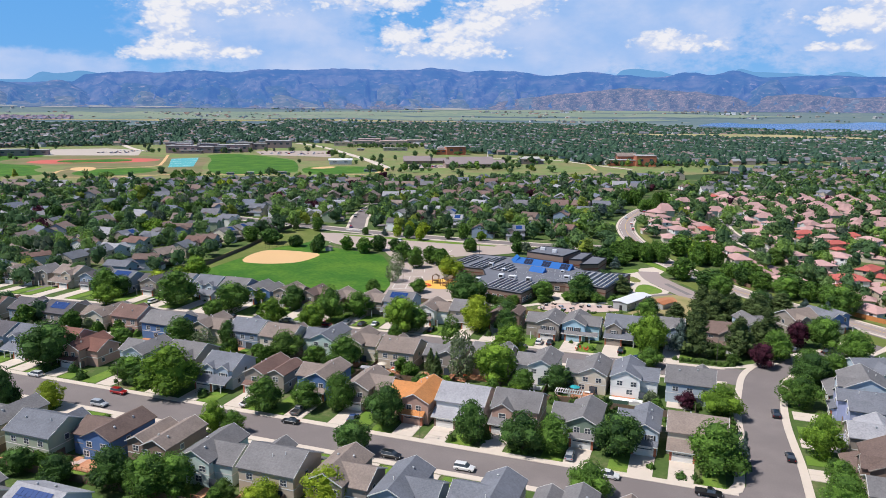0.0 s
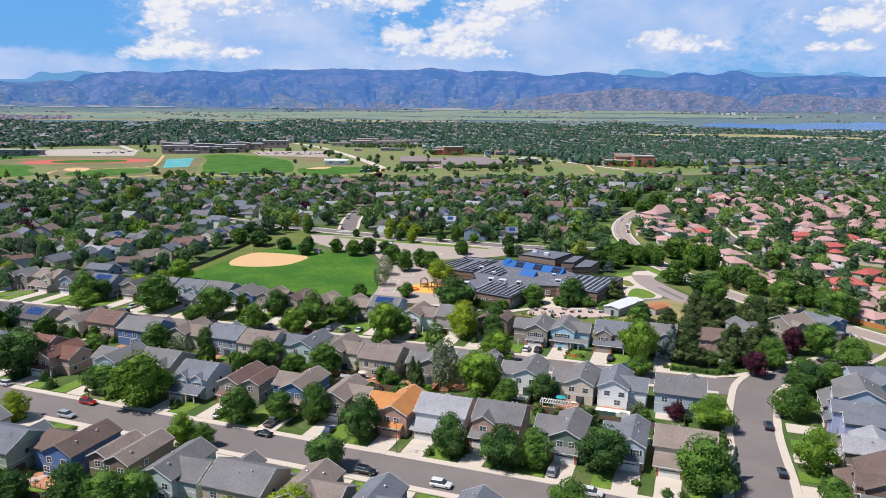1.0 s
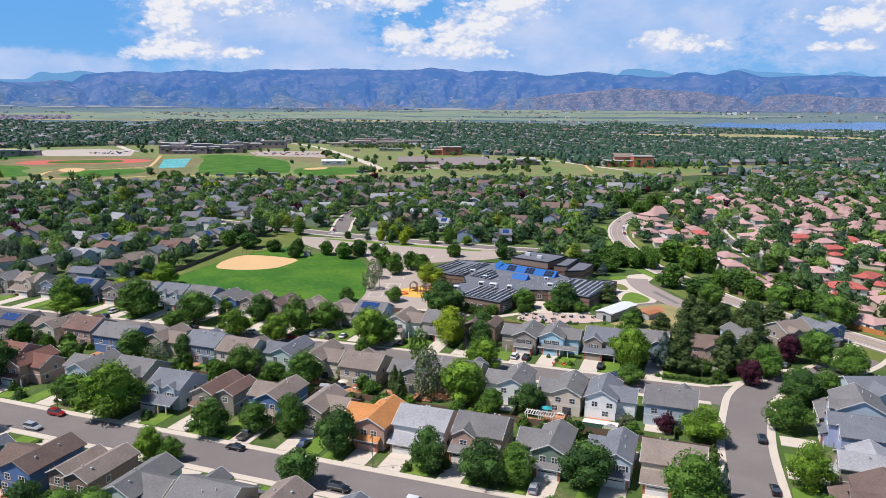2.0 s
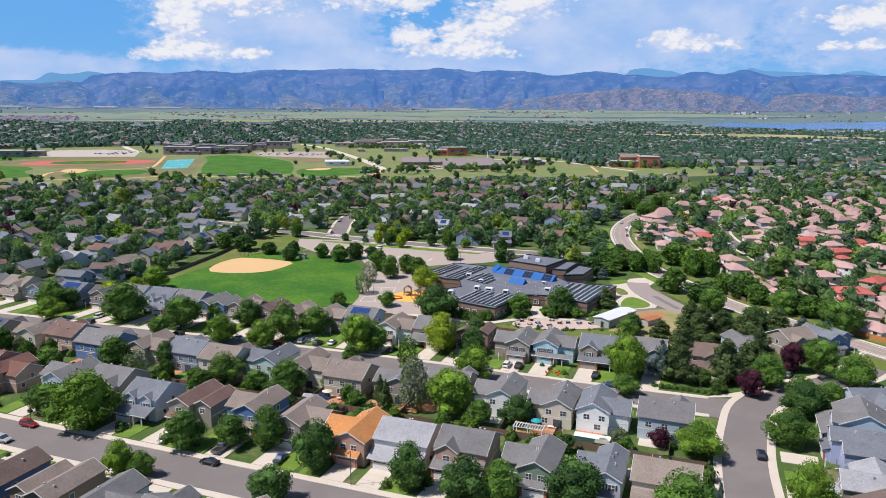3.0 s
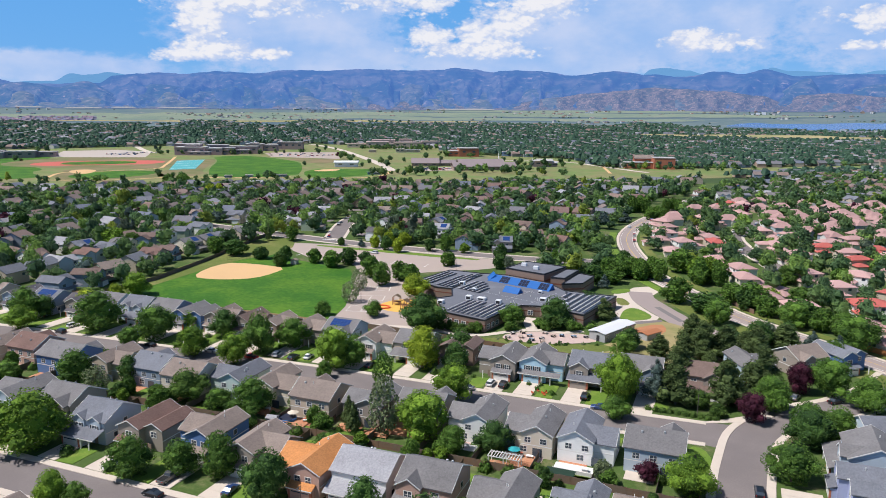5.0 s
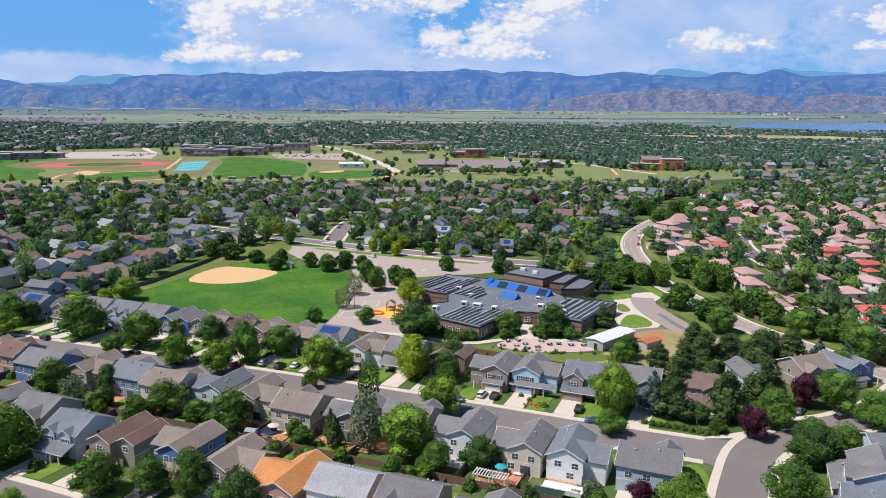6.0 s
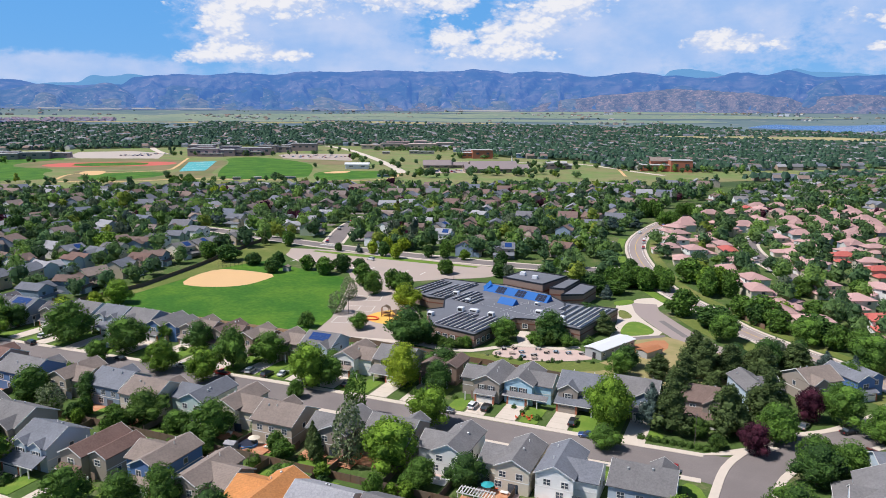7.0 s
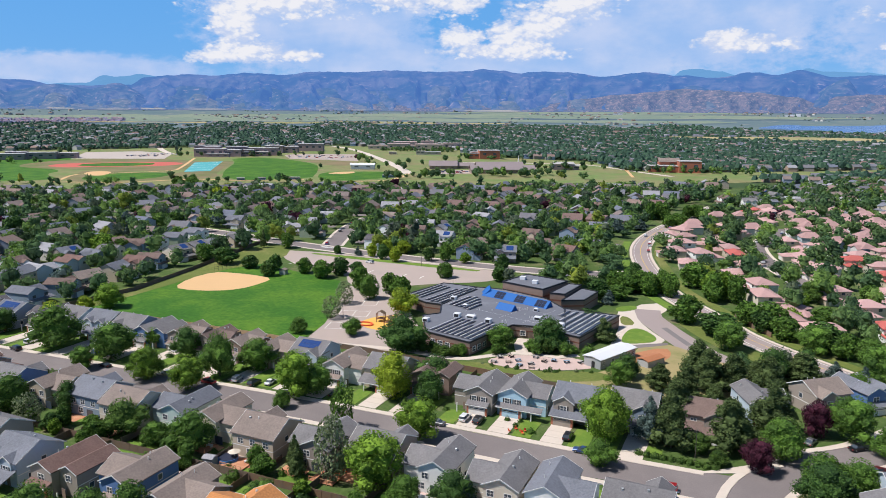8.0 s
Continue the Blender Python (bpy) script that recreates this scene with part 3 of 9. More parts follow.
def range_of(name, table, a0, a1, r0, r1, material, label, spacing=3.4, relief=1.0, rows=44, step=0.16, slant=1.6):
    """A mountain front: spurs run down from the crest, with side spurs on their flanks and valleys cut between them."""
    n = int((a1 - a0) / step)
    base = land(0, r0) + 1
    verts, faces = [], []
    for j in range(rows):
        k = j / (rows - 1)
        for i in range(n + 1):
            a = a0 + (a1 - a0) * i / n
            x, y = polar(a, r0 + (r1 - r0) * k)
            top = 79 + r1 * math.tan(radians(crest(table, a) + 0.05 * noise.noise((a * 1.7, 3.3, 0)) + 0.025 * noise.noise((a * 5.1, 1.3, 0))))
            w = a + slant * (1 - k) * noise.noise((a * 0.11, 5.1, 0)) * 3 + spacing * 0.45 * noise.noise((a * 0.35, k * 1.3, 1.5)) + 0.25 * noise.noise((a * 1.6, k * 4.0, 3.1))
            u = w / spacing
            main = 1 - 2 * abs(u - round(u))
            side = (w + (1 if u > round(u) else -1) * 2.2 * (1 - k)) / (spacing * 0.33)
            side = 1 - 2 * abs(side - round(side))
            small = 1 - 2.4 * abs(noise.noise((w * 2.1, k * 5.0, 4.4)))
            shape = 0.58 * main + 0.27 * side + 0.15 * small
            power = 1.35 + relief * 1.5 * (0.55 - shape)
            f = k ** max(0.45, power) + relief * 0.07 * math.sin(math.pi * k) * noise.noise((x / 190, y / 190, 8.5)) + relief * 0.03 * math.sin(math.pi * k) * noise.noise((x / 60, y / 60, 2.5))
            verts.append((x, y, base + (top - base) * max(-0.02, f)))
    for j in range(rows - 1):
        for i in range(n):
            b = j * (n + 1) + i
            faces.append((b, b + 1, b + n + 2, b + n + 1))
    me = mesh_from(name, verts, faces, material)
    me.polygons.foreach_set("use_smooth", [True] * len(me.polygons))
    return solo(name, me, None, label, "mountain", kind="structure")


# blue of the distance is painted: each range glows with its haze colour
range_of("backdrop", RIDGE, -78, 30, 3750, 4700, hazed_land("mountain_forest", (0.03, 0.055, 0.04), (0.15, 0.135, 0.1), (0.42, 0.3, 0.23), (0.125, 0.32, 0.92), 0.004, 0.56, 0.5, (90.0, 300.0), 0.04),
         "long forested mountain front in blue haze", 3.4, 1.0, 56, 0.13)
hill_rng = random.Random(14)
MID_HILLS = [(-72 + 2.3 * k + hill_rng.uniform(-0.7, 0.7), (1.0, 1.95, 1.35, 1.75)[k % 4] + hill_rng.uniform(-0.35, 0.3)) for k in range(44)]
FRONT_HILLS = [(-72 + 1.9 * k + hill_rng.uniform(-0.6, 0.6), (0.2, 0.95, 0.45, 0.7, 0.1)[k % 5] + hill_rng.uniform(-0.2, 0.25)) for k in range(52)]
range_of("backdrop", MID_HILLS, -70, 26, 3700, 4330, hazed_land("wooded_hills", (0.04, 0.07, 0.045), (0.17, 0.155, 0.11), (0.5, 0.34, 0.26), (0.125, 0.31, 0.84), 0.006, 0.54, 0.5, (90.0, 220.0), 0.03),
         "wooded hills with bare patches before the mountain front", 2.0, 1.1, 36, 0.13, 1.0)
range_of("backdrop", FRONT_HILLS, -70, 24, 3640, 4000, hazed_land("grassy_hills", (0.08, 0.1, 0.06), (0.22, 0.19, 0.13), (0.5, 0.36, 0.28), (0.16, 0.32, 0.74), 0.008, 0.52, 0.5, (90.0, 150.0), 0.02),
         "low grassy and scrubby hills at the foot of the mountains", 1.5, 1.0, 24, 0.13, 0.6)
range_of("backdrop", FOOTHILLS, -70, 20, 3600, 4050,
         hazed_land("foothill_scrub", (0.08, 0.08, 0.065), (0.29, 0.195, 0.155), (0.66, 0.44, 0.34), (0.17, 0.29, 0.62), 0.02, 0.52), "reddish scrubby foothills below the mountains", 1.7, 1.2, 30, 0.1, 0.6)
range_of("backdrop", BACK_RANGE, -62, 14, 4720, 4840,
         hazed_land("far_hazed_range", (0.1, 0.2, 0.35), (0.12, 0.22, 0.36), (0.12, 0.22, 0.36), (0.17, 0.4, 0.74), 0.004, 0.88), "distant mountain range in painted pale blue haze", 3.0, 0.4, 8, 0.22)

# ---- streets ----
ST1 = [(-420, 150), (-300, 145), (-200, 142), (-100, 142), (0, 142.5), (26, 142)]
ST2 = [(-420, 205), (-300, 208), (-220, 213), (-150, 217), (-80, 220), (-20, 220.5), (22, 224)]
BEND = [(22.4, 110), (22.1, 140), (22.1, 165), (21.1, 190), (22.1, 210), (24.6, 226), (33.4, 241), (46, 252), (58, 268), (66, 285)]
COLLECTOR = [(100, 258), (60, 297), (22, 334), (5.5, 359.5), (-15.5, 393.5), (-27, 425), (-41, 475), (-46.8, 520), (-44.5, 570), (-34, 640), (-20, 720)]
BACK_ST = [(-520, 462), (-400, 448), (-300, 434), (-248, 424), (-177, 415), (-105, 412), (-62, 416), (-33, 428)]
PINK_ST = [(32, 615), (21, 554), (17, 530), (23, 490), (34, 457), (42, 430), (56, 412), (90, 400)]
SIDE_ST = [(-213, 426), (-222, 447), (-232, 470), (-242, 500), (-250, 535)]
LOOP = [(-20.5, 362), (-18.3, 352), (-12, 340.5), (-3.6, 327), (5.3, 314.5), (14, 306.5), (26, 302), (40, 299)]
ground_piece("road", ribbon(ST1, 11.0, 0.03), ASPHALT, "grey asphalt residential street", "road")
ground_piece("road", ribbon(ST2, 11.0, 0.034), ASPHALT, "grey asphalt residential street", "road")
ground_piece("road", ribbon(BEND, 9.8, 0.04), ASPHALT, "curving grey asphalt street", "road")
ground_piece("road", ribbon(COLLECTOR, 9.4, 0.044), MAUVE_ASPHALT, "curving reddish asphalt collector road", "road")
ground_piece("road", ribbon(BACK_ST, 10.5, 0.03), ASPHALT, "grey asphalt street beyond the school car park", "road")
ground_piece("road", ribbon(SIDE_ST, 10.5, 0.038), ASPHALT, "grey asphalt side street", "road")
ground_piece("road", ribbon(LOOP, 11.0, 0.05), MAUVE_ASPHALT, "wide reddish asphalt school drive", "road")
ground_piece("road", ribbon([(-10.5, 339), (-4.5, 329), (0.5, 321)], 2.4, 0.06), PATCH, "dark asphalt patch in the school drive", "road")
ground_piece("road", slab([(-26, 361), (-14, 358.5), (-12, 368), (-18, 374), (-24, 369)], 0.046), CONCRETE, "pale concrete drive apron", "road")
ground_piece("road", ribbon(COLLECTOR, 0.25, 0.054), YELLOW_LINE, "yellow centre line on the collector road", "line")
ground_piece("road", ribbon(COLLECTOR, 0.18, 0.054, off=3.6), LINE, "white edge line on the collector road", "line")
ground_piece("road", ribbon(COLLECTOR, 0.18, 0.054, off=-3.6), LINE, "white edge line on the collector road", "line")
for line, half in ((ST1, 5.5), (ST2, 5.5), (BEND, 4.9), (COLLECTOR, 4.7), (BACK_ST, 5.25)):
    for side in (-1, 1):
        ends = line
        if line is ST1:
            ends = line[:-2] + ([(14, 142.4)] if side < 0 else [(14, 142.4)])
        if line is ST2:
            ends = line[:-1] + [(13, 221.5)]
        if line is BEND:
            ends = line[2:] if side < 0 else line
        width = 1.9 if line is not COLLECTOR else 1.4
        ground_piece("pavement", ribbon(ends, width, 0.0, 0.15, off=side * (half + width / 2)), CONCRETE, "pale concrete kerb and pavement", "pavement")
ground_piece("road", ribbon(PINK_ST, 9.5, 0.052), ASPHALT, "grey asphalt street among the pink-roofed houses", "road")
for side in (-1, 1):
    ground_piece("pavement", ribbon(PINK_ST, 1.8, 0.0, 0.15, off=side * 5.6), CONCRETE, "pale concrete kerb and pavement", "pavement")
    ground_piece("pavement", ribbon(SIDE_ST, 1.8, 0.0, 0.15, off=side * 6.1), CONCRETE, "pale concrete kerb and pavement", "pavement")
for k in range(8):
    ground_piece("crossing_bar", slab([(-217.5 + k * 1.3, 419.5), (-216.9 + k * 1.3, 419.4), (-216.6 + k * 1.3, 423.2), (-217.2 + k * 1.3, 423.3)], 0.07), LINE, "white painted crossing bar", "line")
# rounded corner aprons where streets meet
ground_piece("road", slab([(9, 215.6), (17, 214.2), (25, 229), (20, 230), (9, 226)], 0.03), ASPHALT, "asphalt apron where the streets meet", "road")
ground_piece("pavement", slab([(8, 226), (20, 231), (27, 236), (30, 240), (24, 238), (14, 229.5)], 0.0, 0.16, 1), CONCRETE, "pale concrete pavement corner", "pavement")
ground_piece("road", slab([(6, 146.5), (19, 146.5), (19, 160), (16, 160), (15.6, 153), (13.6, 148.8), (9, 147.7), (6, 147.7)], 0.032), ASPHALT, "asphalt apron where the streets meet", "road")
ground_piece("pavement", slab([(9, 147.8), (14.5, 148.5), (15.5, 153), (15.6, 160), (13.5, 160), (13, 151)], 0.0, 0.16, 1), CONCRETE, "pale concrete pavement corner", "pavement")

# ---- school grounds ----
ground_piece("playing_field", slab([(-243, 388), (-236, 340), (-231, 295), (-236, 264), (-195, 266), (-124, 268), (-128, 292), (-143, 325), (-160, 352), (-200, 362), (-225, 385)], 0.0, 0.05), PITCH, "mown bright green playing field", "field")
ground_piece("rough_ground", slab([(-252, 410), (-243, 330), (-236, 262), (-226, 262), (-226, 300), (-228, 345), (-215, 372), (-222, 398), (-240, 418)], 0.02, 0.06, 1), ROUGH_GRASS, "rough uneven grass beside the field fence", "ground")
ground_piece("path", ribbon([(-234, 270), (-236, 288), (-240, 310), (-242, 337), (-240, 360)], 1.5, 0.07), surface("dark_soil", (0.06, 0.075, 0.03), 0.95, 0.3, 1.0, 0.1, 0.3), "dark worn line in the grass along the fence", "ground")
ground_piece("infield", slab([(-221, 308), (-227.5, 324), (-227, 341), (-217.5, 343.5), (-205, 344), (-191.5, 342), (-190.5, 329.4), (-192.2, 318), (-200.3, 311), (-210.5, 307.5)], 0.03, 0.06, 1), SAND, "tan dirt baseball infield in the grass", "field")
ground_piece("car_park", slab([(-236, 408), (-104, 408), (-92, 390), (-98, 378), (-118, 366), (-138, 344), (-152, 346), (-166, 366), (-190, 366), (-222, 388)], 0.0, 0.06, 1), PINK_ASPHALT, "worn pinkish asphalt car park", "car park")
for i in range(9):
    ground_piece("bay_line", slab([(-205 + i * 9.5, 372), (-204.6 + i * 9.5, 372), (-204.6 + i * 9.5, 378), (-205 + i * 9.5, 378)], 0.066), LINE, "white parking bay line", "line")
ground_piece("verge", slab([(-210, 399), (-110, 397), (-108, 403), (-210, 405)], 0.02, 0.08, 1), LAWN, "narrow green verge along the car park", "ground")
ground_piece("schoolyard", slab([(-152, 344), (-140, 318), (-128, 290), (-123, 269), (-92, 271), (-72, 277), (-84, 286), (-96, 304), (-112, 326), (-122, 345), (-138, 352)], 0.0, 0.055), PINK_ASPHALT, "pinkish asphalt schoolyard with painted courts", "playground")
for ax, ay, tilt in ((-125, 306, 18), (-130, 322, 20), (-120, 290, 15)):
    c, s = math.cos(radians(tilt)), math.sin(radians(tilt))
    for u0, u1, v0, v1 in ((-6, 6, -4, -3.8), (-6, 6, 3.8, 4), (-6, -5.8, -4, 4), (5.8, 6, -4, 4), (-0.1, 0.1, -4, 4)):
        ground_piece("court_line", slab([(ax + u * c - v * s, ay + u * s + v * c) for u, v in ((u0, v0), (u1, v0), (u1, v1), (u0, v1))], 0.066), LINE, "white painted court line", "line")
ground_piece("play_surface", slab([(-118, 299), (-112, 291), (-101, 291), (-95, 298), (-101, 310), (-112, 311)], 0.03, 0.05, 2), PLAY, "yellow soft play surface", "playground")
ground_piece("path", ribbon([(-124, 268), (-104, 272), (-86, 275), (-74, 273.6), (-64, 276), (-58.6, 281.5), (-52, 287.6), (-44.8, 290), (-38, 289.6), (-32, 294.5)], 2.8, 0.03, 0.05), CONCRETE, "curving pale concrete footpath", "pavement")
ground_piece("path", ribbon([(-54, 304), (-53, 297), (-49.5, 289)], 4.2, 0.034, 0.05), CONCRETE, "pale concrete path to the school door", "pavement")
ground_piece("garden_paving", slab([(-57.2, 276.5), (-57, 280), (-51.4, 285.8), (-44.8, 288.3), (-37.6, 287.9), (-31.5, 292), (-24, 285), (-29.5, 280.4), (-38.5, 275.5), (-47.8, 273.7), (-55.8, 274.6)], 0.05, 0.04, 1), PINK_PAVING, "reddish paved school garden", "pavement")
ground_piece("verge", slab([(-70, 271), (-57.6, 275), (-48, 273.2), (-38.5, 274.8), (-28.6, 279.6), (-20, 282), (-17, 276), (-36, 266), (-70, 268)], 0.03, 0.05, 1), ROUGH_GRASS, "olive grass strip behind the garden fence", "ground")
ground_piece("plaza", slab([(-24.5, 306), (-18, 311), (-6, 320.5), (-14.5, 333), (-21, 345), (-23.5, 354), (-26, 364), (-31, 362), (-29.5, 345), (-26, 334), (-25, 318)], 0.02, 0.05, 1), CONCRETE, "pale concrete paths round lawn islands", "pavement")
for pts in ([(-22.6, 315), (-18.3, 313.6), (-8.8, 321.6), (-17.4, 334.5), (-22.4, 332)], [(-33, 360), (-26, 367), (-23.5, 360.5), (-30.4, 352.5)]):
    ground_piece("lawn", slab(pts, 0.05, 0.07, 2), LAWN, "small green lawn island by the drive", "ground")
ground_piece("verge", slab([(-28.6, 348), (-24.8, 347.5), (-20.6, 338), (-25.6, 335)], 0.05, 0.07, 1), ROUGH_GRASS, "olive grass patch beside the school wall", "ground")
ground_piece("rough_ground", slab([(-30, 266), (-8, 265), (6, 272), (22, 286), (34, 298), (20, 306), (8, 308), (0, 316), (-9, 320), (-17, 310), (-12, 296), (-24, 280)], 0.03, 0.04, 1), DRY_BANK, "dry grass bank beside the drive", "ground")
ground_piece("path", slab([(-18.6, 312.6), (-6.9, 320.6), (-6.4, 318.2), (-16.6, 309.6)], 0.03, 0.05), ASPHALT, "short grey asphalt path to the drive", "path")
ground_piece("dirt_patch", slab([(-17.5, 302), (-7, 316), (-3.5, 308), (-6, 299), (-15.5, 294)], 0.05, 0.05, 1), surface("bare_red_soil", (0.45, 0.2, 0.1), 0.95, 0.2, 1.0, 0.2, 0.3), "bare orange soil patch", "ground")
ground_piece("verge", ribbon(COLLECTOR[:4], 9.0, 0.02, 0.06, off=-12.0), ROUGH_GRASS, "dry grass strip between the drive and the collector road", "ground")
ground_piece("verge", ribbon(COLLECTOR[3:8], 4.5, 0.02, 0.08, off=-9.6), LAWN, "green verge along the collector road", "ground")
ground_piece("verge", ribbon(COLLECTOR[:8], 4.5, 0.02, 0.08, off=9.6), ROUGH_GRASS, "grass verge along the collector road", "ground")

# ---- open land and the far school ----
ground_piece("open_land", slab([(-1500, 640), (-900, 560), (-660, 545), (-480, 650), (-310, 745), (-119, 842), (-15, 960), (160, 1125), (420, 1300), (420, 1500), (150, 1290), (-60, 1090), (-160, 1075), (-240, 1230), (-480, 1280), (-560, 1450), (-900, 1500), (-1100, 1280), (-1300, 1000)], 0.05), DRY_GRASS, "open dry meadow between the housing estates", "field")
ground_piece("sports_field", slab([(-551, 718), (-645, 832), (-720, 945), (-796, 1022), (-765, 1080), (-607, 994), (-531, 886), (-466, 772)], 0.1, 0, 1), PITCH, "bright green sports field", "field")
ground_piece("sports_field", slab([(-1120, 760), (-1100, 940), (-1070, 950), (-1010, 900), (-951, 804), (-880, 750), (-817, 722), (-798, 683), (-724, 645), (-743, 600), (-860, 560)], 0.1, 0, 1), PITCH, "green sports field", "field")
ground_piece("sports_field", slab([(-721, 667), (-736, 725), (-685, 773), (-643, 737), (-639, 680), (-669, 640)], 0.15, 0, 2), PITCH, "green ball field", "field")
ground_piece("sports_field", slab([(-460, 776), (-514, 863), (-475, 895), (-429, 913), (-406, 884), (-396, 835), (-412, 794), (-429, 775)], 0.12, 0, 2), PITCH, "green baseball outfield", "field")
ground_piece("infield", slab([(-494, 843), (-496, 878), (-475, 895), (-465, 857)], 0.16, 0, 2), SAND, "tan dirt infield", "field")
ground_piece("infield", slab([(-757, 702), (-783, 737), (-757, 749), (-726, 716), (-716, 690)], 0.18, 0, 2), SAND, "tan dirt infield", "field")
BARE = surface("bare_dry_earth", (0.27, 0.195, 0.11), 0.95, 0.35, 0.15, 0.02, 0.4, other=(0.13, 0.155, 0.05), cover=0.5)
PALE_LOT = surface("pale_car_park", (0.48, 0.41, 0.36), 0.9, 0.1, 0.5, 0.03, 0.05)
ground_piece("dirt_patch", slab([(-960, 735), (-800, 745), (-690, 790), (-700, 905), (-780, 945), (-905, 965), (-1010, 900)], 0.12, 0, 2), BARE, "bare brown earth and dry grass round the track", "ground")
ground_piece("dirt_patch", slab([(-676, 622), (-735, 660), (-760, 700), (-800, 735), (-740, 760), (-640, 745), (-600, 700)], 0.13, 0, 2), BARE, "bare earth round the ball field", "ground")
ground_piece("dirt_patch", slab([(-638, 723), (-672, 779), (-700, 850), (-775, 980), (-740, 970), (-630, 800), (-582, 749), (-593, 695)], 0.13, 0, 1), BARE, "bare earth round the court", "ground")
ground_piece("dirt_patch", slab([(-679, 1046), (-574, 1066), (-536, 976), (-566, 962)], 0.13, 0, 1), BARE, "bare earth by the road", "ground")
for line, wide in (([(-697, 618), (-757, 696), (-730, 733), (-700, 790), (-727, 838), (-849, 996)], 4.5), ([(-697, 618), (-630, 649), (-585, 714), (-535, 722), (-472, 767)], 5.0), ([(-402, 896), (-384, 841), (-386, 796), (-420, 768)], 4.5), ([(-162, 1093), (-132, 975)], 4.0)):
    ground_piece("dirt_path", ribbon(line, wide, 0.26, step=20), SAND, "narrow tan dirt path round the playing fields", "path")
c, s = math.cos(radians(40)), math.sin(radians(40))
pts = []
for k in range(48):
    a = 2 * math.pi * k / 48
    u, v = 44 * math.cos(a) + (46 if math.cos(a) > 0 else -46), 44 * math.sin(a)
    pts.append((-848 + u * c - v * s, 838 + u * s + v * c))
ground_piece("running_track", slab(pts, 0.16), TRACK_RED, "red running track with wide red ends", "track")
ground_piece("sports_field", slab([(-848 + u * c - v * s, 838 + u * s + v * c) for u, v in ((-50, -33), (50, -33), (50, 33), (-50, 33))], 0.24, 0, 1), PITCH, "green football field inside the track", "field")
ground_piece("court", slab([(-670, 784), (-651, 812), (-760, 962), (-780, 922)], 0.2), COURT, "teal sports court", "court")
for u in range(4):
    t = 0.12 + 0.25 * u
    a, b = Vector((-670, 784)).lerp(Vector((-780, 922)), t), Vector((-651, 812)).lerp(Vector((-760, 962)), t)
    ground_piece("court_line", slab([a, b, b + Vector((-1, 1.4)), a + Vector((-1, 1.4))], 0.24), LINE, "white court line", "line")
ground_piece("car_park", slab([(-1019, 898), (-1147, 1034), (-1088, 1105), (-1022, 1095), (-977, 1077), (-883, 964)], 0.14), PALE_LOT, "pale school car park", "car park")
ground_piece("car_park", slab([(-773, 1138), (-775, 1176), (-663, 1230), (-578, 1065), (-708, 1064)], 0.14), PINK_ASPHALT, "pinkish car park", "car park")
ground_piece("car_park", slab([(-396, 950), (-354, 985), (-330, 935), (-373, 905)], 0.14), PINK_ASPHALT, "car park beside low hall", "car park")
ground_piece("road", ribbon([(-1000, 1570), (-927, 1505), (-764, 1359), (-573, 1130), (-444, 960), (-402, 896)], 13, 0.2, step=30), CONCRETE, "pale road across the meadow", "road")
ground_piece("road", ribbon([(-1460, 1500), (-1114, 1185), (-960, 1060)], 12, 0.2, step=30), CONCRETE, "pale road to the school car park", "road")
ground_piece("road", ribbon([(-420, 1120), (-320, 1150), (-233, 1159), (-180, 1108), (-132, 1053), (-90, 1010)], 9, 0.22, step=30), CONCRETE, "pale path across the meadow", "road")


# ---- houses ----


def ring(x0, x1, z0, z1, t, y0, y1):
    """A flat rectangular frame in one piece."""
    bm = bmesh.new()
    rows = []
    for y in (y0, y1):
        rows.append([[bm.verts.new((x, y, z)) for x, z in ((x0 - s, z0 - s), (x1 + s, z0 - s), (x1 + s, z1 + s), (x0 - s, z1 + s))] for s in (t, 0.0)])
    (fo, fi), (bo, bi) = rows
    for i in range(4):
        j = (i + 1) % 4
        bm.faces.new((fo[i], fo[j], fi[j], fi[i]))
        bm.faces.new((fo[j], fo[i], bo[i], bo[j]))
        bm.faces.new((fi[i], fi[j], bi[j], bi[i]))
    return bm


fr = ring(-0.5, 0.5, 0.0, 1.0, 0.09, -0.06, 0.02)
box(fr, -0.025, 0.025, -0.05, 0.0, 0.0, 1.0)
box(fr, -0.5, 0.5, -0.045, 0.0, 0.48, 0.53)
WIN_FRAME = from_bm("window_frame", fr, WHITE)
WIN_PANE = from_bm("pane", boxes((-0.5, 0.5, -0.02, 0.02, 0.0, 1.0)), GLASS)
fr = ring(-0.5, 0.5, 0.0, 1.0, 0.09, -0.06, 0.02)
box(fr, -0.5, 0.5, -0.02, 0.02, 0.0, 1.0)
WIN_BOTH = from_bm("window", fr, WHITE)
WIN_BOTH.materials.append(GLASS)
for q in list(WIN_BOTH.polygons)[-6:]:
    q.material_index = 1
SHUTTER = from_bm("shutter", boxes((-0.5, 0.5, -0.05, 0.02, 0.0, 1.0)), DARK_METAL)
VENT = from_bm("roof_vent", boxes((-0.22, 0.22, -0.22, 0.22, -0.3, 0.3), bevel=0.05), GREY_METAL)
PIPE = from_bm("vent_pipe", boxes((-0.08, 0.08, -0.08, 0.08, -0.3, 0.5)), WHITE)


def sized(x, y, z, turn, sx, sz):
    return pose(x, y, z, 0, 0, turn) @ Matrix.Diagonal((sx, 1, sz, 1))


